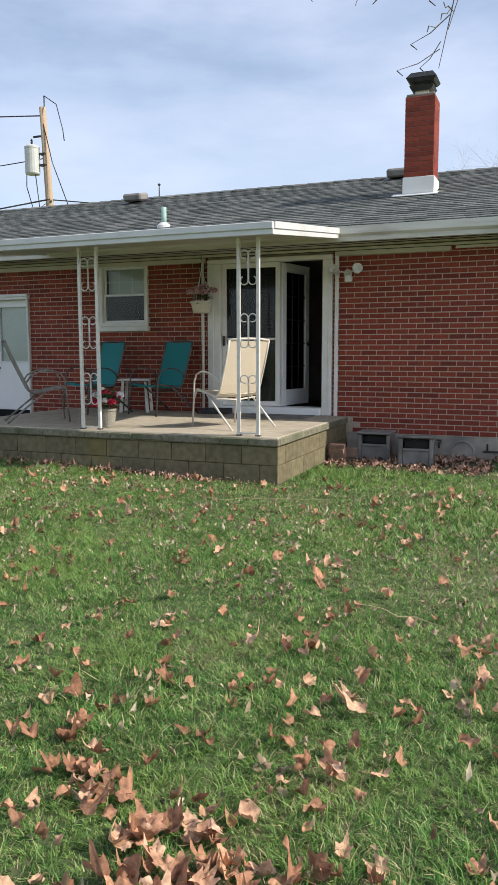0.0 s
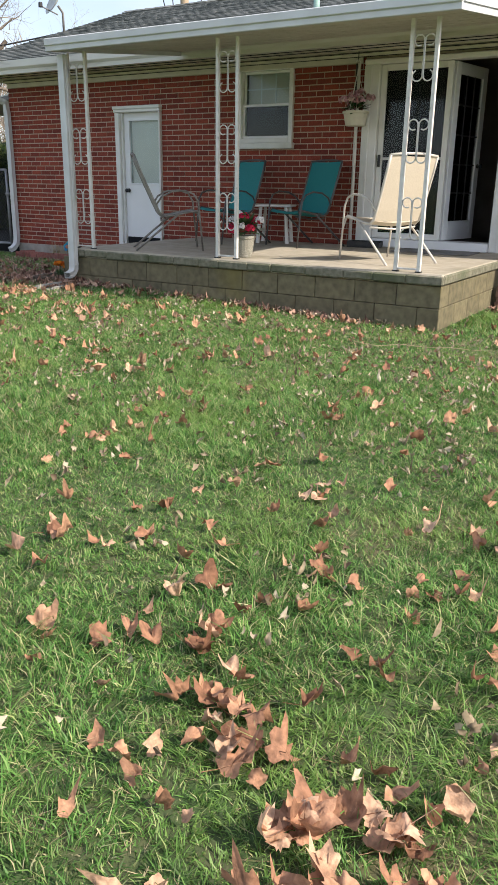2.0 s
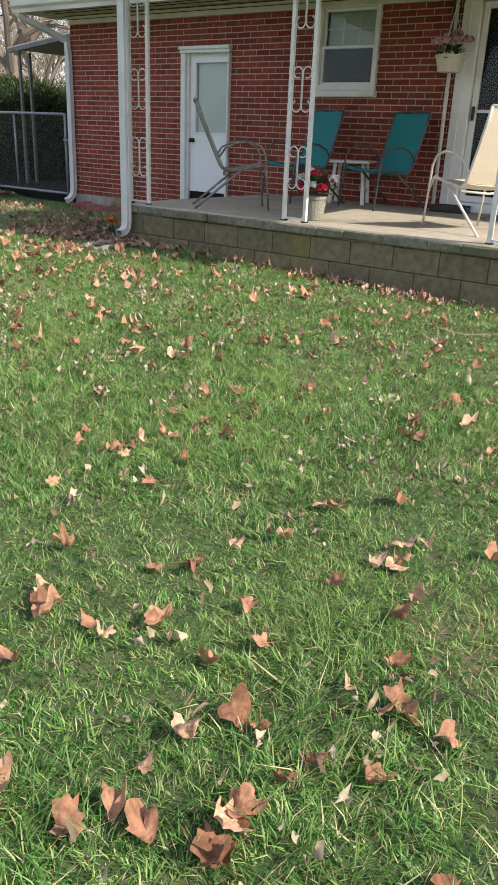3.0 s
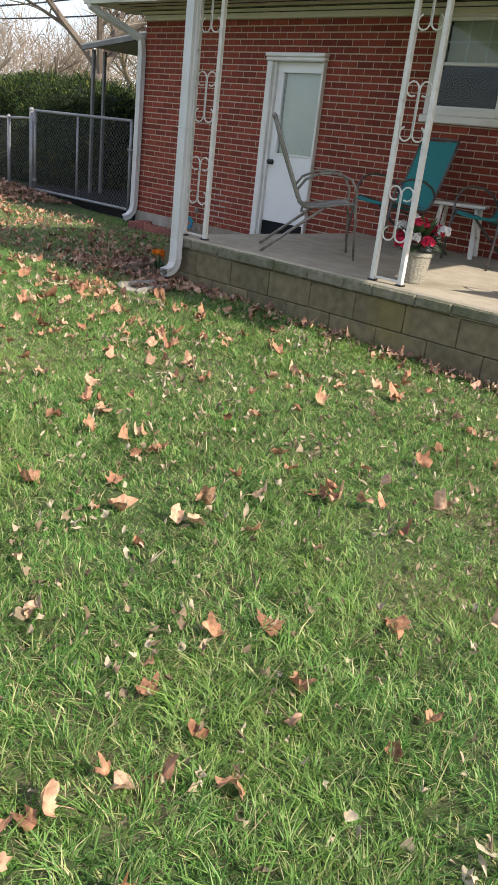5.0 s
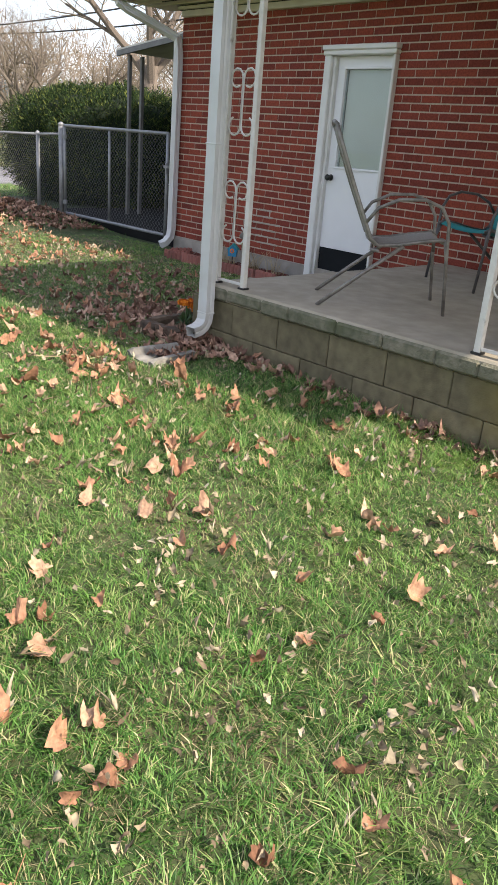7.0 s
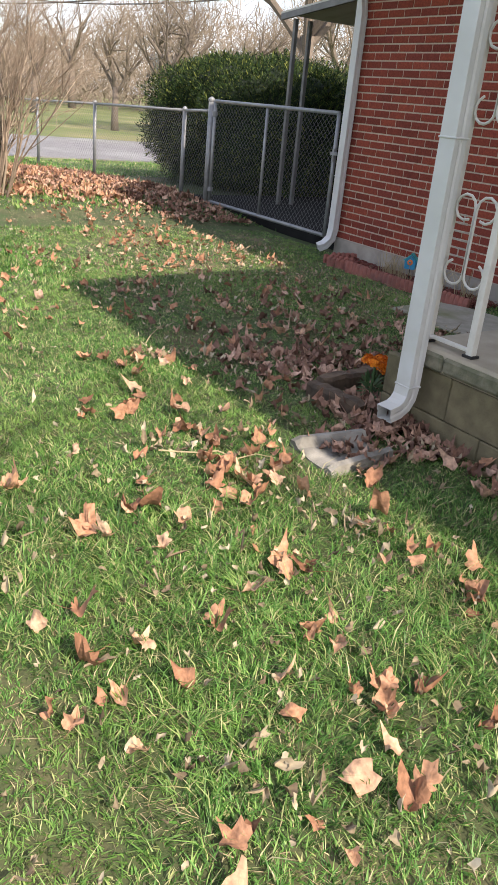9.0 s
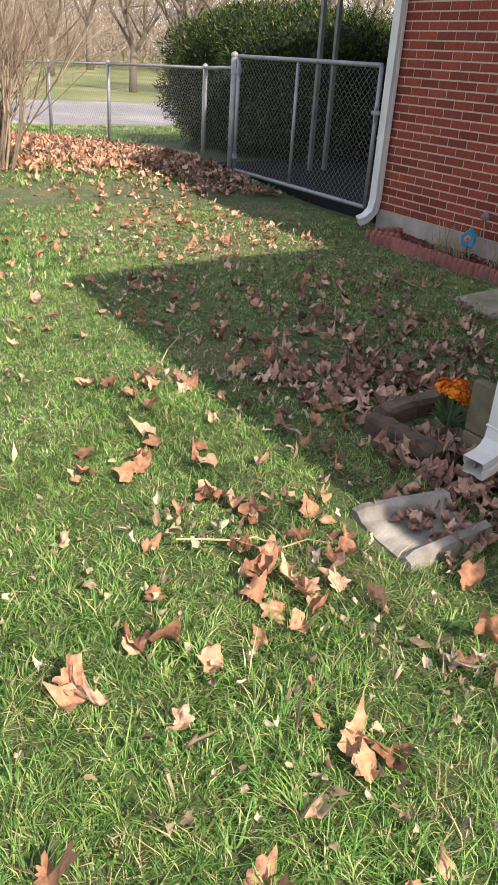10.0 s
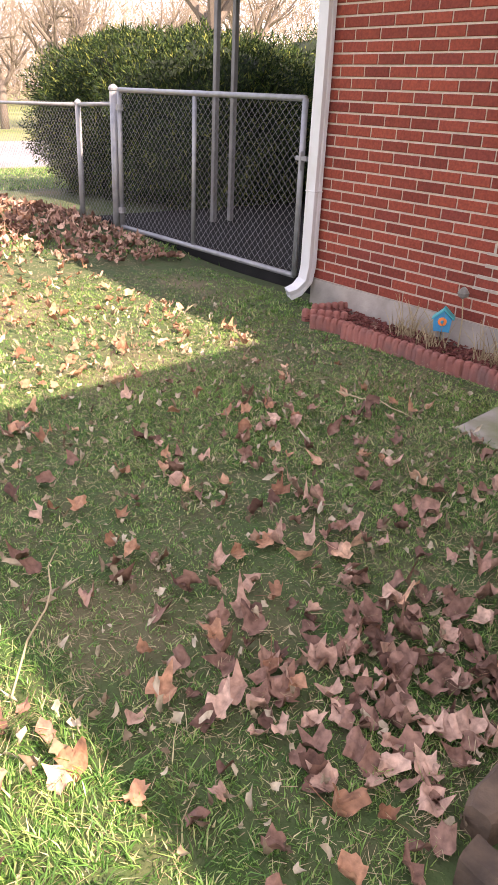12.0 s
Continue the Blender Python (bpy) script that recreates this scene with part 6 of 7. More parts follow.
def bare_tree(loc, h, seed, label, levels=5, r=None, mat=None, fine=(5, 6, 8)):
    rng = random.Random(seed)
    t = thing("bare_tree", loc, label, "tree", group="leafless trees")
    r = r or h * 0.022
    trunk = [(0, 0, -0.3), (rng.gauss(0, 0.03) * h * 0.2, 0, h * 0.12), (rng.gauss(0, 0.04) * h * 0.3, rng.gauss(0, 0.03) * h * 0.3, h * 0.28)]
    part("trunk", Geo().tube(trunk, [r * 1.35, r * 1.05, r * 0.9], 10), M_BARK, t, smooth=True)
    limbs, twigs = Geo(), Geo()
    for k in range(5):
        a = k * 1.26 + rng.uniform(-0.4, 0.4)
        d = Vector((math.cos(a) * 0.55, math.sin(a) * 0.55, rng.uniform(0.6, 1.1))).normalized()
        grow(rng, limbs, twigs, Vector(trunk[2]) - Vector((0, 0, rng.uniform(0, 0.06) * h)), d, h * 0.32, r * 0.6, levels - 1, levels - 1, fine=fine)
    tagged(part("limb_mass", limbs, M_BARK, t), kind="stuff")
    tagged(part("twig_mass", twigs, mat or M_TWIG, t), kind="stuff")
    return t


bare_tree((-25.5, 12.0, 0), 13, 3, "large leafless tree with grey bark beyond the hedge", 5, 0.26, fine=(5, 6, 7))
bare_tree((3.6, 32.0, 0), 18, 19, "tall leafless tree rising behind the roof", 5, 0.22, fine=(5, 6, 7))
far = bare_tree((-35, 11.5, 0), 7.0, 5, "small leafless ornamental tree across the street", 5, 0.17, fine=(6, 7, 8))
far2 = bare_tree((-46, 30, 0), 12, 7, "tall leafless tree in the distance", 5)
rng = random.Random(77)
for i in range(8):
    a = radians(24 + i * 9.5 + rng.uniform(-3, 3))
    d = rng.uniform(48, 62)
    m = pose(-6 - d * math.sin(a), -4 + d * math.cos(a), 0, 0, 0, rng.uniform(0, 360)) @ Matrix.Scale(rng.uniform(0.8, 1.2), 4)
    copy_thing(far2, m)
for i in range(8):
    a = radians(53 + i * 4.6 + rng.uniform(-1.5, 1.5))
    d = rng.uniform(29, 44)
    m = pose(-4 - d * math.sin(a), -4 + d * math.cos(a), 0, 0, 0, rng.uniform(0, 360)) @ Matrix.Scale(rng.uniform(0.75, 1.05), 4)
    copy_thing(far, m)


def far_woods():
    """A belt of leafless branches far off, each a thin sliver, thick near the ground and open at the top."""
    rs = np.random.RandomState(55)
    n = 60000
    a, r = np.radians(rs.uniform(8, 118, n)), rs.uniform(62, 100, n)
    top = 9 + 2.5 * np.sin(a * 9) + 1.8 * np.sin(a * 23 + 1) + 1.2 * np.sin(a * 57)
    z = top * rs.beta(1.1, 1.5, n)
    p = np.stack([-6 - r * np.sin(a), -4 + r * np.cos(a), z], -1)
    d = rs.normal(0, 1, (n, 3)) * np.array([0.7, 0.7, 0.6]) + np.array([0, 0, 0.8])
    d /= np.linalg.norm(d, axis=1, keepdims=True)
    L = rs.uniform(0.8, 2.6, (n, 1))
    s = np.cross(d, np.stack([np.sin(a), -np.cos(a), 0 * a], -1))
    s /= np.linalg.norm(s, axis=1, keepdims=True) + 1e-9
    w = rs.uniform(0.02, 0.05, (n, 1))
    v = np.stack([p - s * w, p + s * w, p + d * L], 1).reshape(-1, 3)
    ob = new("far_woods", raw_mesh("far_woods", v, np.zeros((0, 4), int), np.arange(3 * n).reshape(n, 3), M_TWIG))
    tagged(ob, "leafless brown woods along the horizon", "woods", kind="stuff")


far_woods()


def far_house(loc, rz, w, d, h, wallmat, label):
    t = thing("distant_house", loc, label, "house", rz, "houses across the street")
    part("wall", Geo().box((-w / 2, -d / 2, -0.3), (w / 2, d / 2, h)), wallmat, t)
    part("roof", Geo().add([(x, y, z) for x in (-w / 2 - 0.4, w / 2 + 0.4) for y, z in ((-d / 2 - 0.5, h - 0.1), (d / 2 + 0.5, h - 0.1), (0, h + d * 0.22))], [(0, 1, 2), (3, 5, 4), (0, 3, 4, 1), (1, 4, 5, 2), (2, 5, 3, 0)]), M_SHINGLE, t)
    for k in (-0.34, 0.02, 0.32):
        wn = part("window", frame_bars(k * w - 0.6, k * w + 0.6, 0.9, 2.2, 0.09, -d / 2 - 0.05, -d / 2 - 0.004), M_WHITE, t)
        part("pane", Geo().box((k * w - 0.51, -d / 2 - 0.02, 0.99), (k * w + 0.51, -d / 2 - 0.005, 2.11)), M_SCREEN, wn)
    part("door", Geo().box((0.16 * w - 0.45, -d / 2 - 0.04, 0.1), (0.16 * w + 0.45, -d / 2 - 0.005, 2.1)), M_DOORWHITE, t)


far_house((-66, 1.0, 0), 80, 9, 8, 3.0, M_BRICK, "red brick house across the street")
far_house((-70, 36, 0), 70, 14, 8, 3.0, M_WHITE, "white house among the trees")
far_house((-56, -10, 0), 95, 14, 8, 3.0, M_SOFFIT, "cream house down the street")
far_house((-46, 48, 0), 45, 14, 8, 3.2, M_WHITE, "white house in the distance")


def hedge(name, loc, size, seed, n, label):
    """A clipped evergreen mass: a dark shell drawn as its inner shade, and thousands of small sprays on an uneven skin.
    """
    h = thing(name, loc, label, "hedge")
    sx, sy, sz = size
    rs = np.random.RandomState(seed)

    def skin(u, v):
        """A rounded box's surface point and direction for angles u and v."""
        d = np.stack([np.cos(u) * np.cos(v), np.sin(u) * np.cos(v), np.sin(v)], -1)
        k = (np.abs(d) ** 3.2).sum(-1) ** (-1 / 3.2)
        bump = 1 + 0.05 * np.sin(5 * u + 3 * v) + 0.04 * np.sin(9 * u - 7 * v + 1) + 0.035 * np.sin(17 * u + 13 * v) + 0.03 * np.sin(31 * u - 23 * v + 2)
        return d * (k * bump)[..., None], d
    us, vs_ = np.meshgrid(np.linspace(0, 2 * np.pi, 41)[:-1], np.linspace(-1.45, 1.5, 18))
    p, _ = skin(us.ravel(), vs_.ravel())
    # an added shell whose dark colour gives the hedge its inner shade
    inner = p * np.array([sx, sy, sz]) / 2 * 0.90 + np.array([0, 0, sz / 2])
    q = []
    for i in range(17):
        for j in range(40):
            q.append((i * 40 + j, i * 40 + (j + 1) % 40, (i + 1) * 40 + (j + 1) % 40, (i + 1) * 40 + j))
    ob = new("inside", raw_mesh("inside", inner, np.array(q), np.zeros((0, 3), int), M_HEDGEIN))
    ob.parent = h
    u, v = rs.uniform(0, 2 * np.pi, n), np.arcsin(rs.uniform(-0.95, 1, n))
    p, d = skin(u, v)
    c = p * np.array([sx, sy, sz]) / 2 * rs.uniform(0.86, 1.04, (n, 1)) + np.array([0, 0, sz / 2])
    out = d * np.array([1 / sx, 1 / sy, 1 / sz])
    out /= np.linalg.norm(out, axis=1, keepdims=True)
    out = out + rs.normal(0, 0.75, (n, 3)) + np.array([0, 0, 0.2])
    out /= np.linalg.norm(out, axis=1, keepdims=True)
    side = np.cross(out, rs.normal(0, 1, (n, 3)))
    side /= np.linalg.norm(side, axis=1, keepdims=True)
    L, W = rs.uniform(0.03, 0.10, (n, 1)), rs.uniform(0.004, 0.010, (n, 1))
    verts = np.stack([c - out * L * 0.3, c + side * W + out * L * 0.2, c + out * L * 0.75, c - side * W + out * L * 0.2], 1).reshape(-1, 3)
    ob = new("foliage", raw_mesh("foliage", verts, np.arange(4 * n).reshape(n, 4), np.zeros((0, 3), int), M_HEDGE))
    ob.parent = h
    tagged(ob, kind="stuff")


hedge("evergreen_hedge", (-13.3, 2.35, 0.0), (3.9, 2.9, 2.0), 11, 130000, "large clipped dark green evergreen hedge behind the chain-link fence")
hedge("evergreen_hedge", (-9.9, 7.6, 0.0), (5.6, 2.4, 2.35), 12, 24000, "dark green evergreen hedge in shade behind the patio cover")
hedge("evergreen_hedge", (-12.4, 5.4, 0.0), (2.6, 4.6, 2.25), 13, 18000, "dark green evergreen hedge beside the patio cover")


def bare_shrub(loc):
    rng = random.Random(61)
    s = thing("bare_shrub", loc, "bare many-stemmed pale shrub on the lawn edge", "shrub")
    st, tw = Geo(), Geo()
    for k in range(38):
        a = rng.uniform(0, 6.283)
        b = Vector((math.cos(a), math.sin(a), 0)) * rng.uniform(0.02, 0.22)
        d = Vector((math.cos(a) * rng.uniform(0.05, 0.55), math.sin(a) * rng.uniform(0.05, 0.55), 1)).normalized()
        grow(rng, st, tw, b, d, rng.uniform(1.1, 1.7), rng.uniform(0.009, 0.016), 3, 3, 0.0, 0.38)
    tagged(part("stem_mass", st, M_SHRUB, s), kind="stuff")
    tagged(part("twig_mass", tw, M_SHRUB, s), kind="stuff")


bare_shrub((-11.35, -2.6, 0.10))


def overhanging_tree():
    rng = random.Random(15)
    t = thing("bare_tree", (8.5, -11.0, 0), "leafless tree with drooping twigs over the lawn", "tree")
    part("trunk", Geo().tube([(0, 0, -0.2), (0.1, 0, 2.5), (-0.2, 0.1, 5.2), (-0.3, 0, 8.0)], [0.24, 0.19, 0.16, 0.08], 12), M_BARK, t, smooth=True)
    limb = [Vector((-0.2, 0.1, 4.6)), Vector((-1.9, 3.0, 6.4)), Vector((-4.0, 6.0, 7.0)), Vector((-6.5, 8.0, 6.2)), Vector((-7.8, 8.0, 5.6))]
    lg = Geo().tube(limb, [0.05, 0.038, 0.026, 0.016, 0.009], 7)
    tw, shift = Geo(), Vector((3.1, 8.5, -0.03))
    for a, b in (((-9.5, -0.5, 6.2), (-10.0, -0.5, 4.05)), ((-9.8, -0.5, 6.0), (-10.07, -0.5, 3.75)), ((-10.4, -0.5, 5.8), (-10.8, -0.5, 4.36)), ((-9.2, -0.45, 6.2), (-9.6, -0.5, 4.5)), ((-10.6, -0.5, 5.7), (-10.95, -0.5, 4.52))):
        a, b = Vector(a) + shift, Vector(b) + shift
        pts = [a, a.lerp(b, 0.35) + Vector((-0.10, 0, 0.05)), a.lerp(b, 0.7) + Vector((0.06, 0, 0)), b]
        tw.tube(pts, [0.010, 0.008, 0.006, 0.003], 5)
        for k in range(7):
            q = pts[1].lerp(pts[3], rng.uniform(0, 0.95))
            e = q + Vector((rng.uniform(-0.35, 0.2), rng.uniform(-0.15, 0.15), rng.uniform(-0.22, 0.10)))
            tw.tube([q, q.lerp(e, 0.5) + Vector((0, 0, -0.03)), e], [0.0045, 0.004, 0.002], 4)
            tw.tube([e, e + Vector((rng.uniform(-0.06, 0.06), 0, -0.05))], [0.006, 0.004], 4)
    part("limb", lg, M_BARK, t, smooth=True)
    tagged(part("twig_mass", tw, M_BARK, t), kind="stuff")
    up, up2 = Geo(), Geo()
    for k in range(5):
        a = k * 1.3
        grow(rng, up, up2, Vector((-0.25, 0, 6.0 + 0.3 * k)), Vector((0.6 * math.cos(a) + 0.3, 0.6 * math.sin(a), 0.9)).normalized(), 2.2, 0.07, 3, 3)
    tagged(part("crown_limb_mass", up, M_BARK, t), kind="stuff")
    tagged(part("crown_twig_mass", up2, M_TWIG, t), kind="stuff")


overhanging_tree()

# ---- lawn cover ----
LINE = np.array([(3.3, -7.9), (2.0, -8.5), (1.3, -7.2), (0.1, -5.6), (-1.6, -4.3), (-3.4, -3.8), (-5.2, -2.9), (-6.2, -2.2)])


def line_distance(x, y):
    """How far points lie from the stretch of lawn that the walk follows."""
    best = np.full(len(x), 1e9)
    for (ax, ay), (bx, by) in zip(LINE, LINE[1:]):
        t = np.clip(((x - ax) * (bx - ax) + (y - ay) * (by - ay)) / ((bx - ax) ** 2 + (by - ay) ** 2), 0, 1)
        best = np.minimum(best, np.hypot(x - ax - t * (bx - ax), y - ay - t * (by - ay)))
    return best


def on_lawn(x, y):
    porch_ = (x > PX0 - 0.01) & (x < PX1 + 0.02) & (y > PY - 0.005)
    house_ = y > -0.04
    bed_ = (x > -7.85) & (x < -5.98) & (y > -0.47)
    pad_ = (x > -6.1) & (x < -5.12) & (y > -1.13) & (y < -0.5)
    corner_ = (x > -4.8) & (x < -4.2) & (y > -2.96) & (y < -1.9)
    splash_ = (x > -4.29) & (x < -3.97) & (y > -3.38) & (y < -3.05)
    litter_ = (x > 0) & (x < 1.9) & (y > -1.35)
    return ~(porch_ | (house_ & (x > -8.2)) | bed_ | pad_ | corner_ | splash_ | litter_ | (x < -18.9))


def patchy(x, y, k, s):
    return np.sin(x * k + s) * np.sin(y * k * 1.27 + 1.7 * s) + 0.6 * np.sin(x * k * 2.3 - y * k * 1.9 + s) + 0.4 * np.sin((x + y) * k * 4.1 + 2 * s)


def thin_shade(x, y):
    """Where the turf by the house is worn and sparse."""
    return smooth01(-3.6, -4.6, x) * smooth01(-11.5, -9.5, x) * smooth01(-3.5, -2.7, y)


WORN = [(-5.64, -3.10, 0.30, 0.9), (-5.57, -2.65, 0.28, 0.55), (-1.34, -4.74, 0.16, 0.8), (-1.55, -4.45, 0.14, 0.5), (-1.6, -3.35, 0.38, 0.6), (-2.7, -3.2, 0.35, 0.5), (-0.6, -3.3, 0.4, 0.45),
        (-5.35, -2.05, 0.25, 0.9), (-6.1, -1.45, 0.30, 0.7), (-4.75, -2.9, 0.25, 0.8), (-3.4, -3.55, 0.20, 0.5), (-3.0, -4.6, 0.16, 0.5), (2.2, -5.4, 0.5, 0.4), (-9.0, -0.8, 0.6, 0.5), (-4.1, -3.2, 0.35, 0.6)]


def worn(x, y):
    """How far the turf has given way to thatch and soil, 0 to 1."""
    w = 0.45 * smooth01(0.85, 1.6, patchy(x, y, 2.1, 0.3)) + 0.10 * thin_shade(x, y)
    for cx, cy, r, k in WORN:
        w = np.maximum(w, k * np.exp(-((x - cx) ** 2 + (y - cy) ** 2) / (r * r)))
    return np.clip(w, 0, 1)


def cell_hash(gx, gy, p, q):
    return (np.sin(gx * p + gy * q) * 43758.5453) % 1


def grass(name, n, box, near, far_, height, width, seed, label, lean=(0.3, 1.3), tuft=0.06, kite=True, mat=None, dry=False):
    """Blades over the lawn, gathered in tufts: a kite bent at the middle, or a plain sliver."""
    rs = np.random.RandomState(seed)
    x, y = rs.uniform(box[0], box[1], n), rs.uniform(box[2], box[3], n)
    d = line_distance(x, y) + rs.normal(0, 0.12, n)
    keep = (d >= near) & (d < far_) & on_lawn(x, y)
    keep &= rs.uniform(0, 1, n) < (0.25 + 0.75 * worn(x, y) if dry else 1 - 0.75 * worn(x, y))
    keep &= ~((x < -10.6) & (y > -0.75) & (x > -15.0))
    x, y = x[keep], y[keep]
    n = len(x)
    gx, gy = np.floor(x / tuft), np.floor(y / tuft)
    hx, hy = cell_hash(gx, gy, 12.9898, 78.233), cell_hash(gx, gy, 39.346, 11.135)
    pull = rs.uniform(0, 0.5, n)
    x = x + pull * ((gx + hx) * tuft - x)
    y = y + pull * ((gy + hy) * tuft - y)
    lush = 0.5 + 0.5 * np.tanh(1.4 * patchy(x, y, 1.1, 2.0))
    h = height * rs.gamma(7, 1 / 7, n) * (0.65 + 0.7 * lush) * (1 - 0.45 * thin_shade(x, y)) * (0.55 + 0.9 * hx)
    w = width * rs.uniform(0.6, 1.4, n)
    a = hy * 6.283 + rs.normal(0, 1.0, n)
    le = h * rs.uniform(lean[0], lean[1], n)
    b = a + np.pi / 2 + rs.normal(0, 0.5, n)
    root = np.stack([x, y, ground_z(x, y) - 0.004], -1)
    dirv = np.stack([np.cos(a), np.sin(a), np.zeros(n)], -1)
    sidev = np.stack([np.cos(b), np.sin(b), np.zeros(n)], -1) * w[:, None] / 2
    up = np.array([0, 0, 1.0])
    tip = root + dirv * le[:, None] + up * (h * 0.9)[:, None]
    if kite:
        mid = root + dirv * (le * 0.28)[:, None] + up * (h * 0.6)[:, None]
        v = np.stack([root, mid + sidev, tip, mid - sidev], 1).reshape(-1, 3)
        me = raw_mesh(name, v, np.arange(4 * n).reshape(n, 4), np.zeros((0, 3), int), mat or M_GRASS)
    else:
        v = np.stack([root - sidev, root + sidev, tip], 1).reshape(-1, 3)
        me = raw_mesh(name, v, np.zeros((0, 4), int), np.arange(3 * n).reshape(n, 3), mat or M_GRASS)
    tagged(new(name, me), label, "grass", kind="stuff")


grass("lawn_grass", 1750000, (-7.6, 4.6, -9.8, -0.5), 0.0, 1.45, 0.026, 0.0027, 101, "green spring lawn grass with straw-coloured blades", (0.3, 1.6), 0.045)
grass("lawn_grass", 1050000, (-7.6, 4.6, -9.8, -0.5), 0.0, 1.45, 0.016, 0.0068, 104, "short dense undergrowth of green lawn grass", (0.6, 1.8), 0.04, False)
grass("dry_grass", 560000, (-7.6, 4.6, -9.8, -0.5), 0.0, 2.2, 0.020, 0.0024, 105, "dry straw-coloured blades lying in the lawn", (1.0, 3.2), 0.09, False, M_STRAW, True)
grass("lawn_grass", 1150000, (-9.5, 6.5, -11.0, 0.0), 1.45, 4.2, 0.030, 0.0090, 102, "green spring lawn grass around the porch", (0.3, 1.3), 0.06, False)
grass("lawn_grass", 360000, (-18.8, 9.0, -12.0, 4.0), 4.2, 30.0, 0.042, 0.017, 103, "green spring lawn grass towards the fence", (0.3, 1.2), 0.10, False)


def chaff(n, box, seed, keep_fn, lo, hi):
    """Flat straw and leaf crumbs between the blades."""
    rs = np.random.RandomState(seed)
    x, y = rs.uniform(box[0], box[1], n), rs.uniform(box[2], box[3], n)
    k = on_lawn(x, y) & (rs.uniform(0, 1, n) < keep_fn(x, y))
    x, y = x[k], y[k]
    n = len(x)
    a, L, W = rs.uniform(0, 6.283, n), rs.uniform(lo, hi, n), rs.uniform(0.0003, 0.0009, n)
    z = ground_z(x, y) + rs.uniform(0.012, 0.034, n)
    t = rs.normal(0, 0.25, n)
    d = np.stack([np.cos(a), np.sin(a), t], -1) * L[:, None] / 2
    s = np.stack([-np.sin(a), np.cos(a), rs.normal(0, 0.3, n)], -1) * W[:, None]
    p = np.stack([x, y, z], -1)
    v = np.stack([p - d - s, p - d + s, p + d + s, p + d - s], 1).reshape(-1, 3)
    ob = new("dry_thatch", raw_mesh("dry_thatch", v, np.arange(4 * n).reshape(n, 4), np.zeros((0, 3), int), M_STRAW))
    tagged(ob, "pale dry thatch and crumbs among the grass", "thatch", kind="stuff")


def soft_edge(x, y, box, m):
    return smooth01(box[0], box[0] + m, x) * smooth01(box[1], box[1] - m, x) * smooth01(box[2], box[2] + m, y) * smooth01(box[3], box[3] - m, y)


chaff(60000, (-8.5, 4.5, -9.6, -0.6), 301, lambda x, y: soft_edge(x, y, (-8.5, 4.5, -9.6, 0.5), 1.5) * (0.15 + 0.85 * worn(x, y)), 0.010, 0.04)
# thatch thickened off the walk to imitate the lawn's sunlit sheen
chaff(50000, (-7.5, 7.5, -7.4, -2.5), 303, lambda x, y: soft_edge(x, y, (-7.5, 7.5, -7.4, -1.5), 2.0) * smooth01(0.6, 1.8, line_distance(x, y)), 0.012, 0.045)
chaff(40000, (-12, -4.2, -3.3, -0.5), 302, lambda x, y: 0.8 * thin_shade(x, y), 0.010, 0.035)


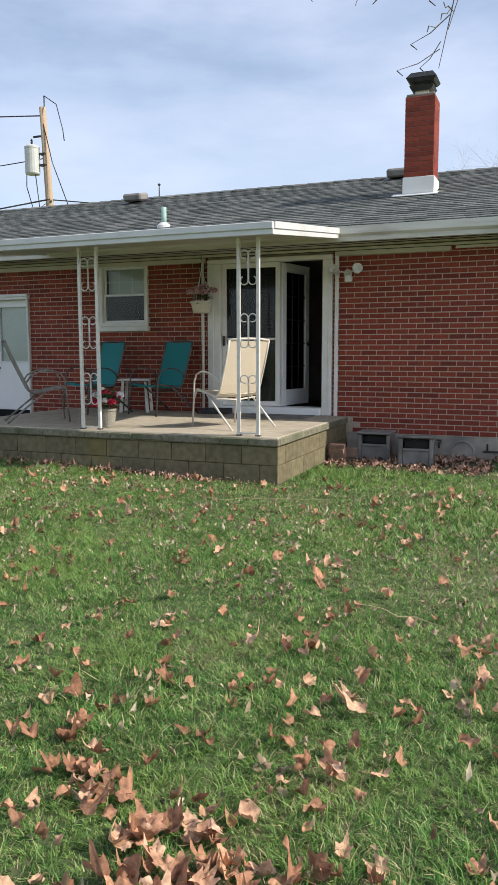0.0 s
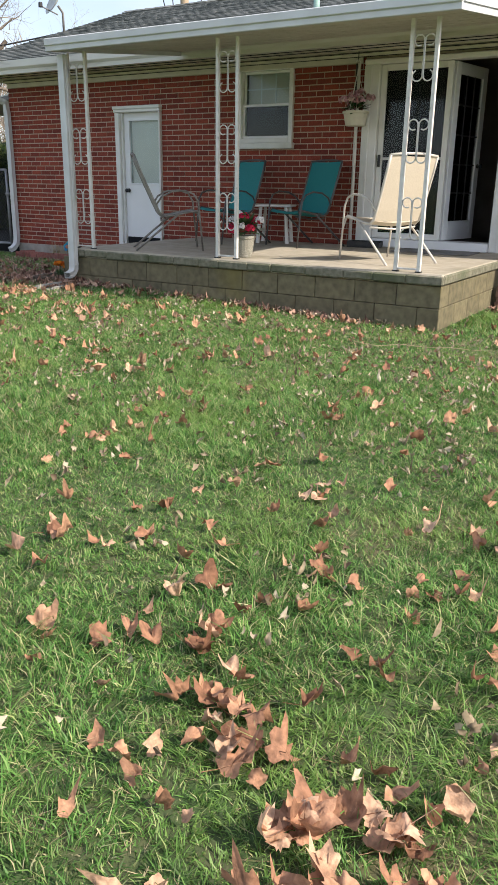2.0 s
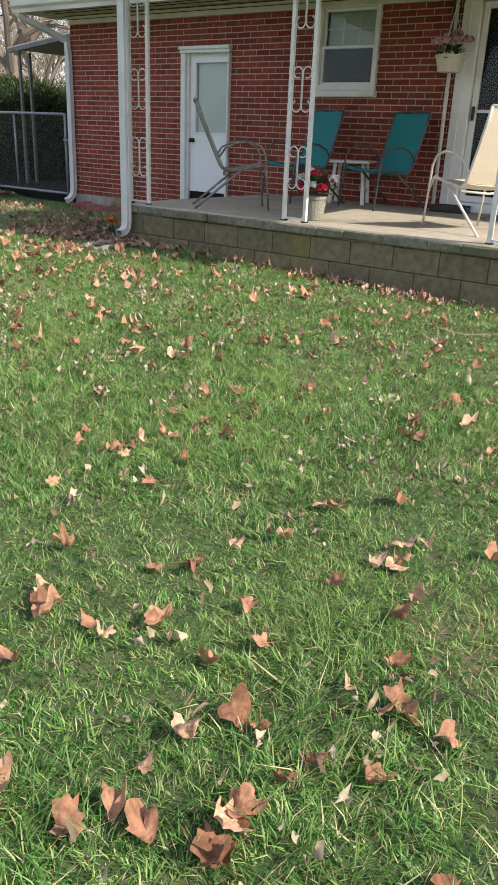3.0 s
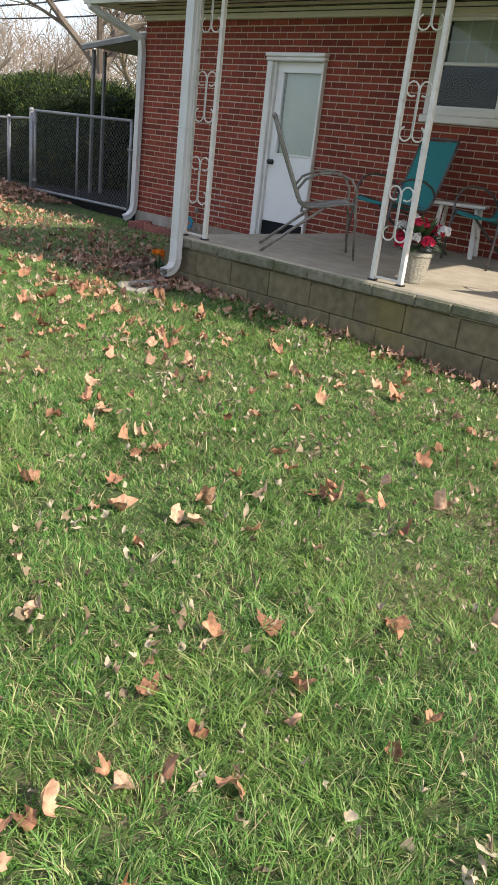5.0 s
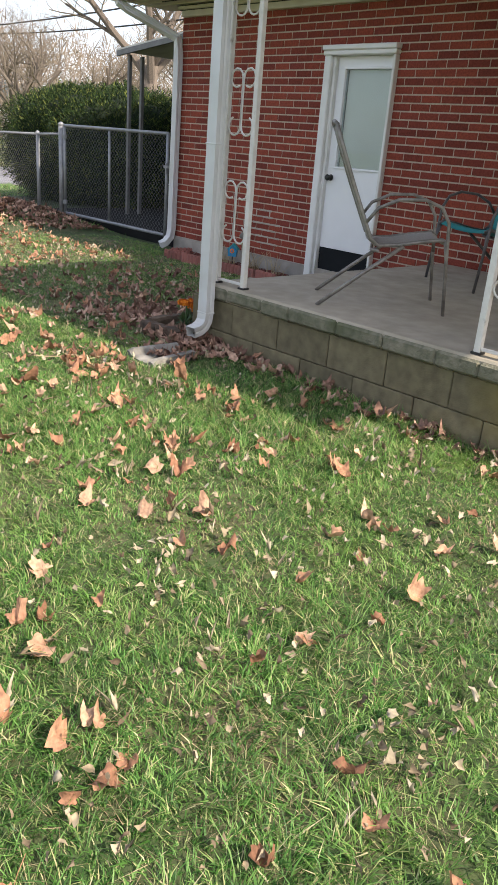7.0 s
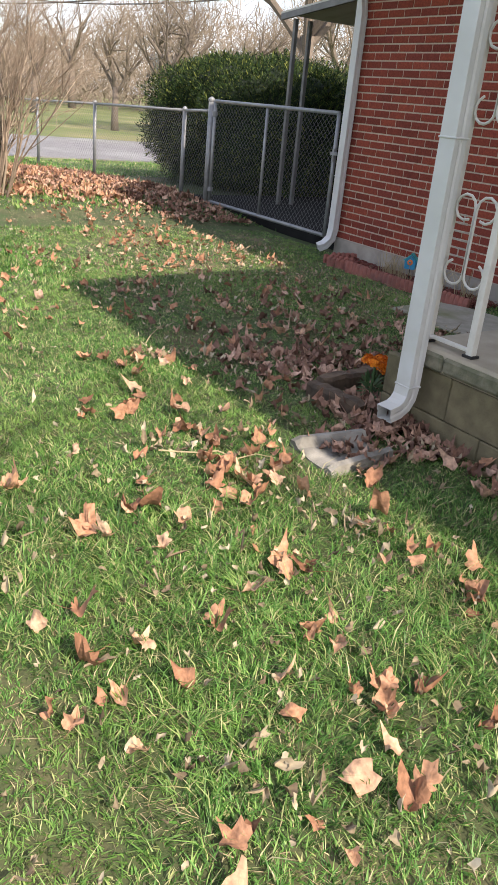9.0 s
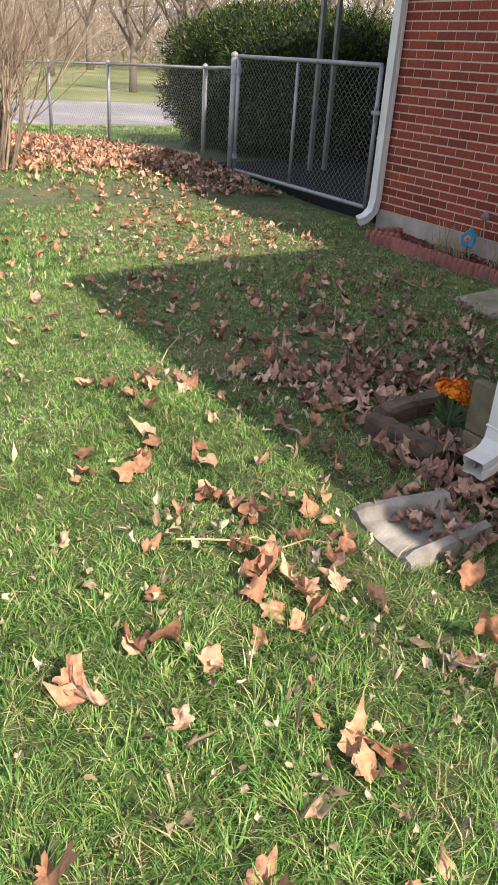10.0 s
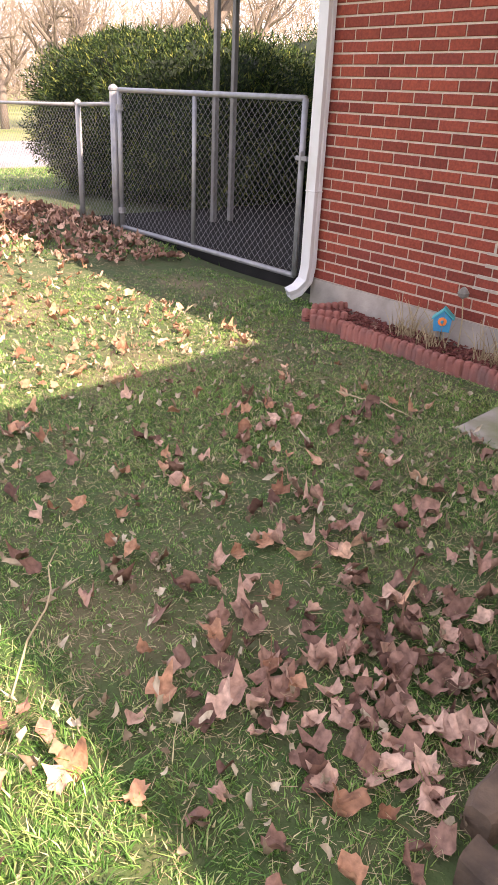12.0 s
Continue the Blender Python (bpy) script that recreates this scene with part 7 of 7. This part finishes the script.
def leaf_geo(seed, crumple=0.0, n=30):
    """A dry lobed leaf, curled and crumpled, with a stalk; crumple gathers it into a ragged scrap."""
    rng = random.Random(seed)
    slim = rng.uniform(0.75, 1.05)
    if rng.random() < 0.6:
        tips = [(0, 0.60), (52, 0.50), (108, 0.36), (160, 0.18), (-160, 0.18), (-108, 0.36), (-52, 0.50)]
    else:
        tips = [(0, 0.62), (28, 0.44), (62, 0.40), (112, 0.36), (165, 0.2), (-165, 0.2), (-112, 0.36), (-62, 0.40), (-28, 0.44)]
    keys = []
    tips = sorted((a % 360 + rng.uniform(-6, 6), r * rng.uniform(0.8, 1.15)) for a, r in tips)
    for k, (a, r) in enumerate(tips):
        b, q = tips[(k + 1) % len(tips)]
        b += 360 if b < a else 0
        keys += [(a, r), ((a + b) / 2, min(r, q) * rng.uniform(0.62, 0.88))]
    keys = sorted((a % 360, r) for a, r in keys)

    def radius(deg):
        for k in range(len(keys)):
            a, r = keys[k]
            b, q = keys[(k + 1) % len(keys)]
            b += 360 if b <= a else 0
            for dd in (deg, deg + 360):
                if a <= dd < b:
                    return r + (q - r) * (dd - a) / (b - a)
        return 0.3
    waves = [(rng.uniform(2, 9), rng.uniform(0, 6.28), rng.uniform(0, 6.28), rng.uniform(0.03, 0.10)) for _ in range(4)]
    fold, twist = rng.uniform(0.0, 0.55), rng.uniform(-0.9, 0.9)
    curl, axis = rng.choice((1.0, 2.0, 3.0, 4.2)) + crumple * 2, rng.uniform(0, 3.14)
    hook, hook_at = rng.uniform(0.4, 2.4), rng.uniform(0.05, 0.25)
    ca, sa = math.cos(axis), math.sin(axis)

    def bent(x, y):
        z = fold * abs(y) + twist * x * y + sum(h * math.sin(f * (x * math.cos(g) + y * math.sin(g)) * 2 + p) for f, g, p, h in waves) * (1 + crumple)
        z += hook * max(0.0, x - hook_at) ** 1.6
        u, w = x * ca + y * sa, -x * sa + y * ca
        z += (1 - math.cos(w * curl)) / curl
        w = math.sin(w * curl) / curl
        return (u * ca - w * sa, u * sa + w * ca, z + rng.uniform(-0.012, 0.012))
    rings = []
    for i in range(n):
        a = 360 * i / n
        r = radius(a) * rng.uniform(0.9, 1.06) * (0.5 if rng.random() < crumple * 0.5 else 1)
        rings.append([(r * k * math.cos(radians(a)), r * k * math.sin(radians(a)) * (slim - 0.3 * crumple)) for k in (1.0, 0.58)])
    vs = [bent(*p[0]) for p in rings] + [bent(*p[1]) for p in rings] + [bent(0, 0)]
    low = min(v[2] for v in vs)
    vs = [(x, y, z - low - 0.05) for x, y, z in vs]
    g = Geo()
    g.add(vs, [(i, (i + 1) % n, n + (i + 1) % n, n + i) for i in range(n)] + [(n + i, n + (i + 1) % n, 2 * n) for i in range(n)])
    if n > 20:
        c = vs[2 * n][2]
        g.tube([(-0.58, 0.03, c + 0.05), (-0.3, 0, c + 0.02), (0.0, 0, c + 0.006)], [0.009, 0.009, 0.006], 3, caps=False)
    return g


LEAVES = [leaf_geo(200 + i) for i in range(20)]
LIGHT = [leaf_geo(230 + i, 0.0, 18) for i in range(24)]
SCRAPS = [leaf_geo(300 + i, 0.7, 9) for i in range(18)]


def leaf_poses(n, rs, place, size, flat=17.0, anywhere=False):
    out = []
    while len(out) < n:
        x, y = place(rs)
        if not anywhere and not on_lawn(np.array([x]), np.array([y]))[0]:
            continue
        s = size * rs.uniform(0.65, 1.35)
        z = float(ground_z(x, y))
        out.append((x, y, z, s, rs.normal(0, flat), rs.normal(0, flat), rs.uniform(0, 360)))
    return out


def leaf_cover(name, poses, mat, label, lift, shapes=LIGHT):
    vs, fs = [], []
    arrays = [(np.array(g.v), g.f) for g in shapes]
    for i, (x, y, z, s, rx, ry, rz) in enumerate(poses):
        v, f = arrays[i % len(arrays)]
        m = np.array(pose(0, 0, 0, rx, ry, rz).to_3x3())
        p = (v * s) @ m.T
        p[:, 2] += z - p[:, 2].min() * 0.8 + lift
        p[:, 0] += x
        p[:, 1] += y
        vs.append(p)
        fs.append((len(p), f))
    me = bpy.data.meshes.new(name)
    allv, allf, k = np.concatenate(vs), [], 0
    for n, f in fs:
        allf += [tuple(i + k for i in q) for q in f]
        k += n
    me.from_pydata(allv.tolist(), [], allf)
    me.materials.append(mat)
    me.polygons.foreach_set("use_smooth", [True] * len(me.polygons))
    tagged(new(name, me), label, "leaves", kind="stuff")


def uniform_in(x0, x1, y0, y1):
    def place(rs):
        return rs.uniform(x0, x1), rs.uniform(y0, y1)
    return place


def gauss_at(cx, cy, sx, sy):
    def place(rs):
        return rs.normal(cx, sx), rs.normal(cy, sy)
    return place


rs = np.random.RandomState(7)
brown = []
brown += leaf_poses(70, rs, gauss_at(1.85, -8.3, 0.40, 0.30), 0.075)
brown += leaf_poses(110, rs, gauss_at(2.0, -7.0, 0.8, 0.7), 0.08)
brown += leaf_poses(560, rs, uniform_in(-7.5, 5.5, -8.5, -2.3), 0.095)
brown += leaf_poses(170, rs, uniform_in(-3.5, 5.0, -4.6, -2.75), 0.085)
brown += leaf_poses(44, rs, gauss_at(-4.5, -3.65, 0.4, 0.2), 0.09)
brown += leaf_poses(260, rs, uniform_in(-11.5, -6.0, -4.6, -0.9), 0.08)
brown += leaf_poses(150, rs, uniform_in(-11.5, -7.5, -2.4, -1.0), 0.08)
brown += leaf_poses(250, rs, uniform_in(-17, -10.5, -4.5, -0.6), 0.11)
leaf_cover("fallen_leaves", brown, M_LEAF, "scattered dry orange-brown leaves on the lawn", 0.018)
dull = leaf_poses(130, rs, gauss_at(-5.05, -2.6, 0.28, 0.22), 0.09)
dull += leaf_poses(120, rs, gauss_at(-5.0, -2.3, 0.5, 0.45), 0.088)
dull += leaf_poses(45, rs, uniform_in(-7.0, -5.3, -3.1, -1.2), 0.09)
dull += leaf_poses(120, rs, gauss_at(-5.6, -2.2, 0.9, 0.6), 0.08)
dull += leaf_poses(150, rs, uniform_in(-4.4, -0.6, -2.92, -2.73), 0.085)
dull += leaf_poses(90, rs, uniform_in(-4.6, -4.1, -2.98, -2.6), 0.11, 16, True)
dull += leaf_poses(560, rs, uniform_in(0.05, 1.95, -1.45, -0.06), 0.085, 16, True)
dull += leaf_poses(110, rs, uniform_in(-4.3, -3.92, -3.26, -2.76), 0.075, 14, True)
dull += leaf_poses(60, rs, uniform_in(-7.8, -6.0, -0.42, -0.05), 0.05, 16, True)
dull += leaf_poses(130, rs, uniform_in(-4.72, -4.22, -2.9, -1.9), 0.07, 15, True)
leaf_cover("leaf_litter", dull, M_DEAD, "brown leaf litter gathered against the porch, dulled for the shade", 0.012)
pile = leaf_poses(3200, rs, uniform_in(-15.2, -9.7, -2.3, -0.05), 0.095, 14, True)
pile = [(x, y, z + 0.01 + 0.03 * rs.uniform(0, 1), s, a, b, c) for x, y, z, s, a, b, c in pile if y > -1.6 + 0.3 * math.sin(x * 2.1) + 0.8 * max(0, x + 11.2) + rs.normal(0, 0.3)]
leaf_cover("leaf_drift", pile, M_DEAD, "deep drift of brown leaves along the fence and gate, dulled for the shade", 0.0)
# the brighter leaf colour stands in for sun on this end
drift = leaf_poses(750, rs, uniform_in(-16.0, -11.0, -2.3, -0.6), 0.12, 16, True)
leaf_cover("leaf_drift", drift, M_LEAF, "orange-brown leaves at the fence corner, coloured as sunlit", 0.02)
pale = leaf_poses(2300, rs, uniform_in(-8.5, 5.5, -8.6, -0.9), 0.050, 28)
pale += leaf_poses(1000, rs, uniform_in(-8.5, -4.3, -3.3, -0.7), 0.048, 28)
# real scraps, but extra ones added to brighten the middle lawn like sun
pale += leaf_poses(3000, rs, uniform_in(-4.5, 5.5, -6.3, -2.8), 0.046, 28)
pale += leaf_poses(220, rs, uniform_in(-12, -8, -4.5, -0.9), 0.055, 28)
for _ in range(150):
    cx, cy = rs.uniform(-6.5, 4.5), rs.uniform(-8.0, -2.2)
    if on_lawn(np.array([cx]), np.array([cy]))[0]:
        pale += leaf_poses(rs.randint(4, 12), rs, gauss_at(cx, cy, 0.07, 0.06), 0.058, 38)
leaf_cover("bleached_leaves", pale, M_PALE, "small bleached crumpled leaves in the grass", 0.030, SCRAPS)

# the leaves nearest to the walk, each a thing of its own: single ones, small heaps, and the rest by chance
SPOTS = [(-4.03, -4.12), (-3.49, -4.08), (-3.49, -3.84), (-3.42, -4.57), (-3.15, -4.19), (-3.66, -3.41), (-5.40, -2.79), (-5.61, -2.61), (-5.79, -1.73), (-5.65, -2.26), (-6.69,
         -1.84), (-6.03, -2.21), (-5.26, -3.28), (-6.23, -2.46), (-1.07, -5.14), (-1.57, -3.34), (-2.33, -3.57), (-1.61, -5.15), (-2.06, -5.11), (-2.40, -4.29), (-0.93, -4.90), (-2.78,
         -3.81), (-0.30, -5.41), (-0.52, -6.13), (-2.17, -5.05), (-0.58, -5.85), (-0.96, -4.89), (-1.48, -5.49), (0.62, -7.13), (1.14, -7.22), (0.81, -7.89), (1.04, -7.77), (1.17, -7.43),
         (1.20, -7.93), (1.46, -6.67), (1.05, -7.08), (1.65, -6.20), (1.88, -6.69)]
HEAPS = [(1.42, -7.95, 0.05, 5), (1.56, -8.14, 0.05, 8), (1.71, -8.08, 0.05, 9), (1.84, -8.19, 0.05, 8), (1.62, -8.34, 0.05, 4), (1.77, -8.32, 0.05, 6), (1.77, -8.47, 0.05, 6), (1.89, -8.44, 0.05, 5),
         (1.65, -8.63, 0.05, 8), (1.79, -8.57, 0.05, 4), (1.97, -8.4, 0.05, 5), (1.99, -8.13, 0.05, 5), (2.07, -8.32, 0.05, 5), (2.18, -8.26, 0.05, 5), (2.09, -8.49, 0.05, 6), (2.24, -8.16, 0.05, 3),
         (1.92, -7.17, 0.05, 4), (1.95, -7.68, 0.05, 4), (1.21, -7.87, 0.05, 4), (1.01, -7.68, 0.05, 3), (2.28, -6.5, 0.15, 5), (-0.4, -6.5, 0.07, 4), (-4.05, -3.66, 0.12, 10), (-3.87, -4.31, 0.1, 4),
         (-0.86, -4.88, 0.07, 4)]
LEAF_MESHES = [g.mesh("fallen_leaf", M_LEAF_ONE, True) for g in LEAVES]
places = [(x, y, 0.0) for x, y in SPOTS]
for cx, cy, sd, k in HEAPS:
    places += [(rs.normal(cx, sd), rs.normal(cy, sd), 0.022 * i / k) for i in range(k)]
while len(places) < 290:
    x, y = rs.uniform(-6.0, 2.6), rs.uniform(-8.2, -2.2)
    if line_distance(np.array([x]), np.array([y]))[0] < 1.2 and on_lawn(np.array([x]), np.array([y]))[0]:
        places.append((x, y, 0.0))
for i, (x, y, up_) in enumerate(places):
    b = new("fallen_leaf", LEAF_MESHES[rs.randint(20)])
    size = rs.uniform(0.085, 0.135) if i < len(SPOTS) + 100 else rs.uniform(0.065, 0.125)
    b.matrix_basis = pose(x, y, float(ground_z(x, y)) + 0.024 + up_, rs.normal(0, 16), rs.normal(0, 16), rs.uniform(0, 360)) @ Matrix.Scale(size, 4)
    tagged(b, "dry curled orange-brown leaf lying in the grass", "leaf", "single fallen leaves on the lawn")

# thin fallen sticks
for x, y, L, r, seed in ((-4.25, -3.72, 0.45, 62, 1), (0.2, -3.6, 1.1, 20, 2), (-5.88, -3.18, 0.62, 142, 3), (-6.4, -1.3, 0.45, 5, 4), (1.9, -6.2, 0.5, -15, 5)):
    rng = random.Random(seed)
    z = float(ground_z(x, y))
    pts = [(-L / 2 + L * i / 6, rng.uniform(-0.02, 0.02), 0.04 + rng.uniform(0, 0.025)) for i in range(7)]
    solid("fallen_stick", Geo().tube(pts, [0.003, 0.003, 0.003, 0.0028, 0.0025, 0.002, 0.001], 5), M_STRAW, "thin pale fallen twig on the grass", "stick", (x, y, z), r, "fallen sticks")

build_bricks()
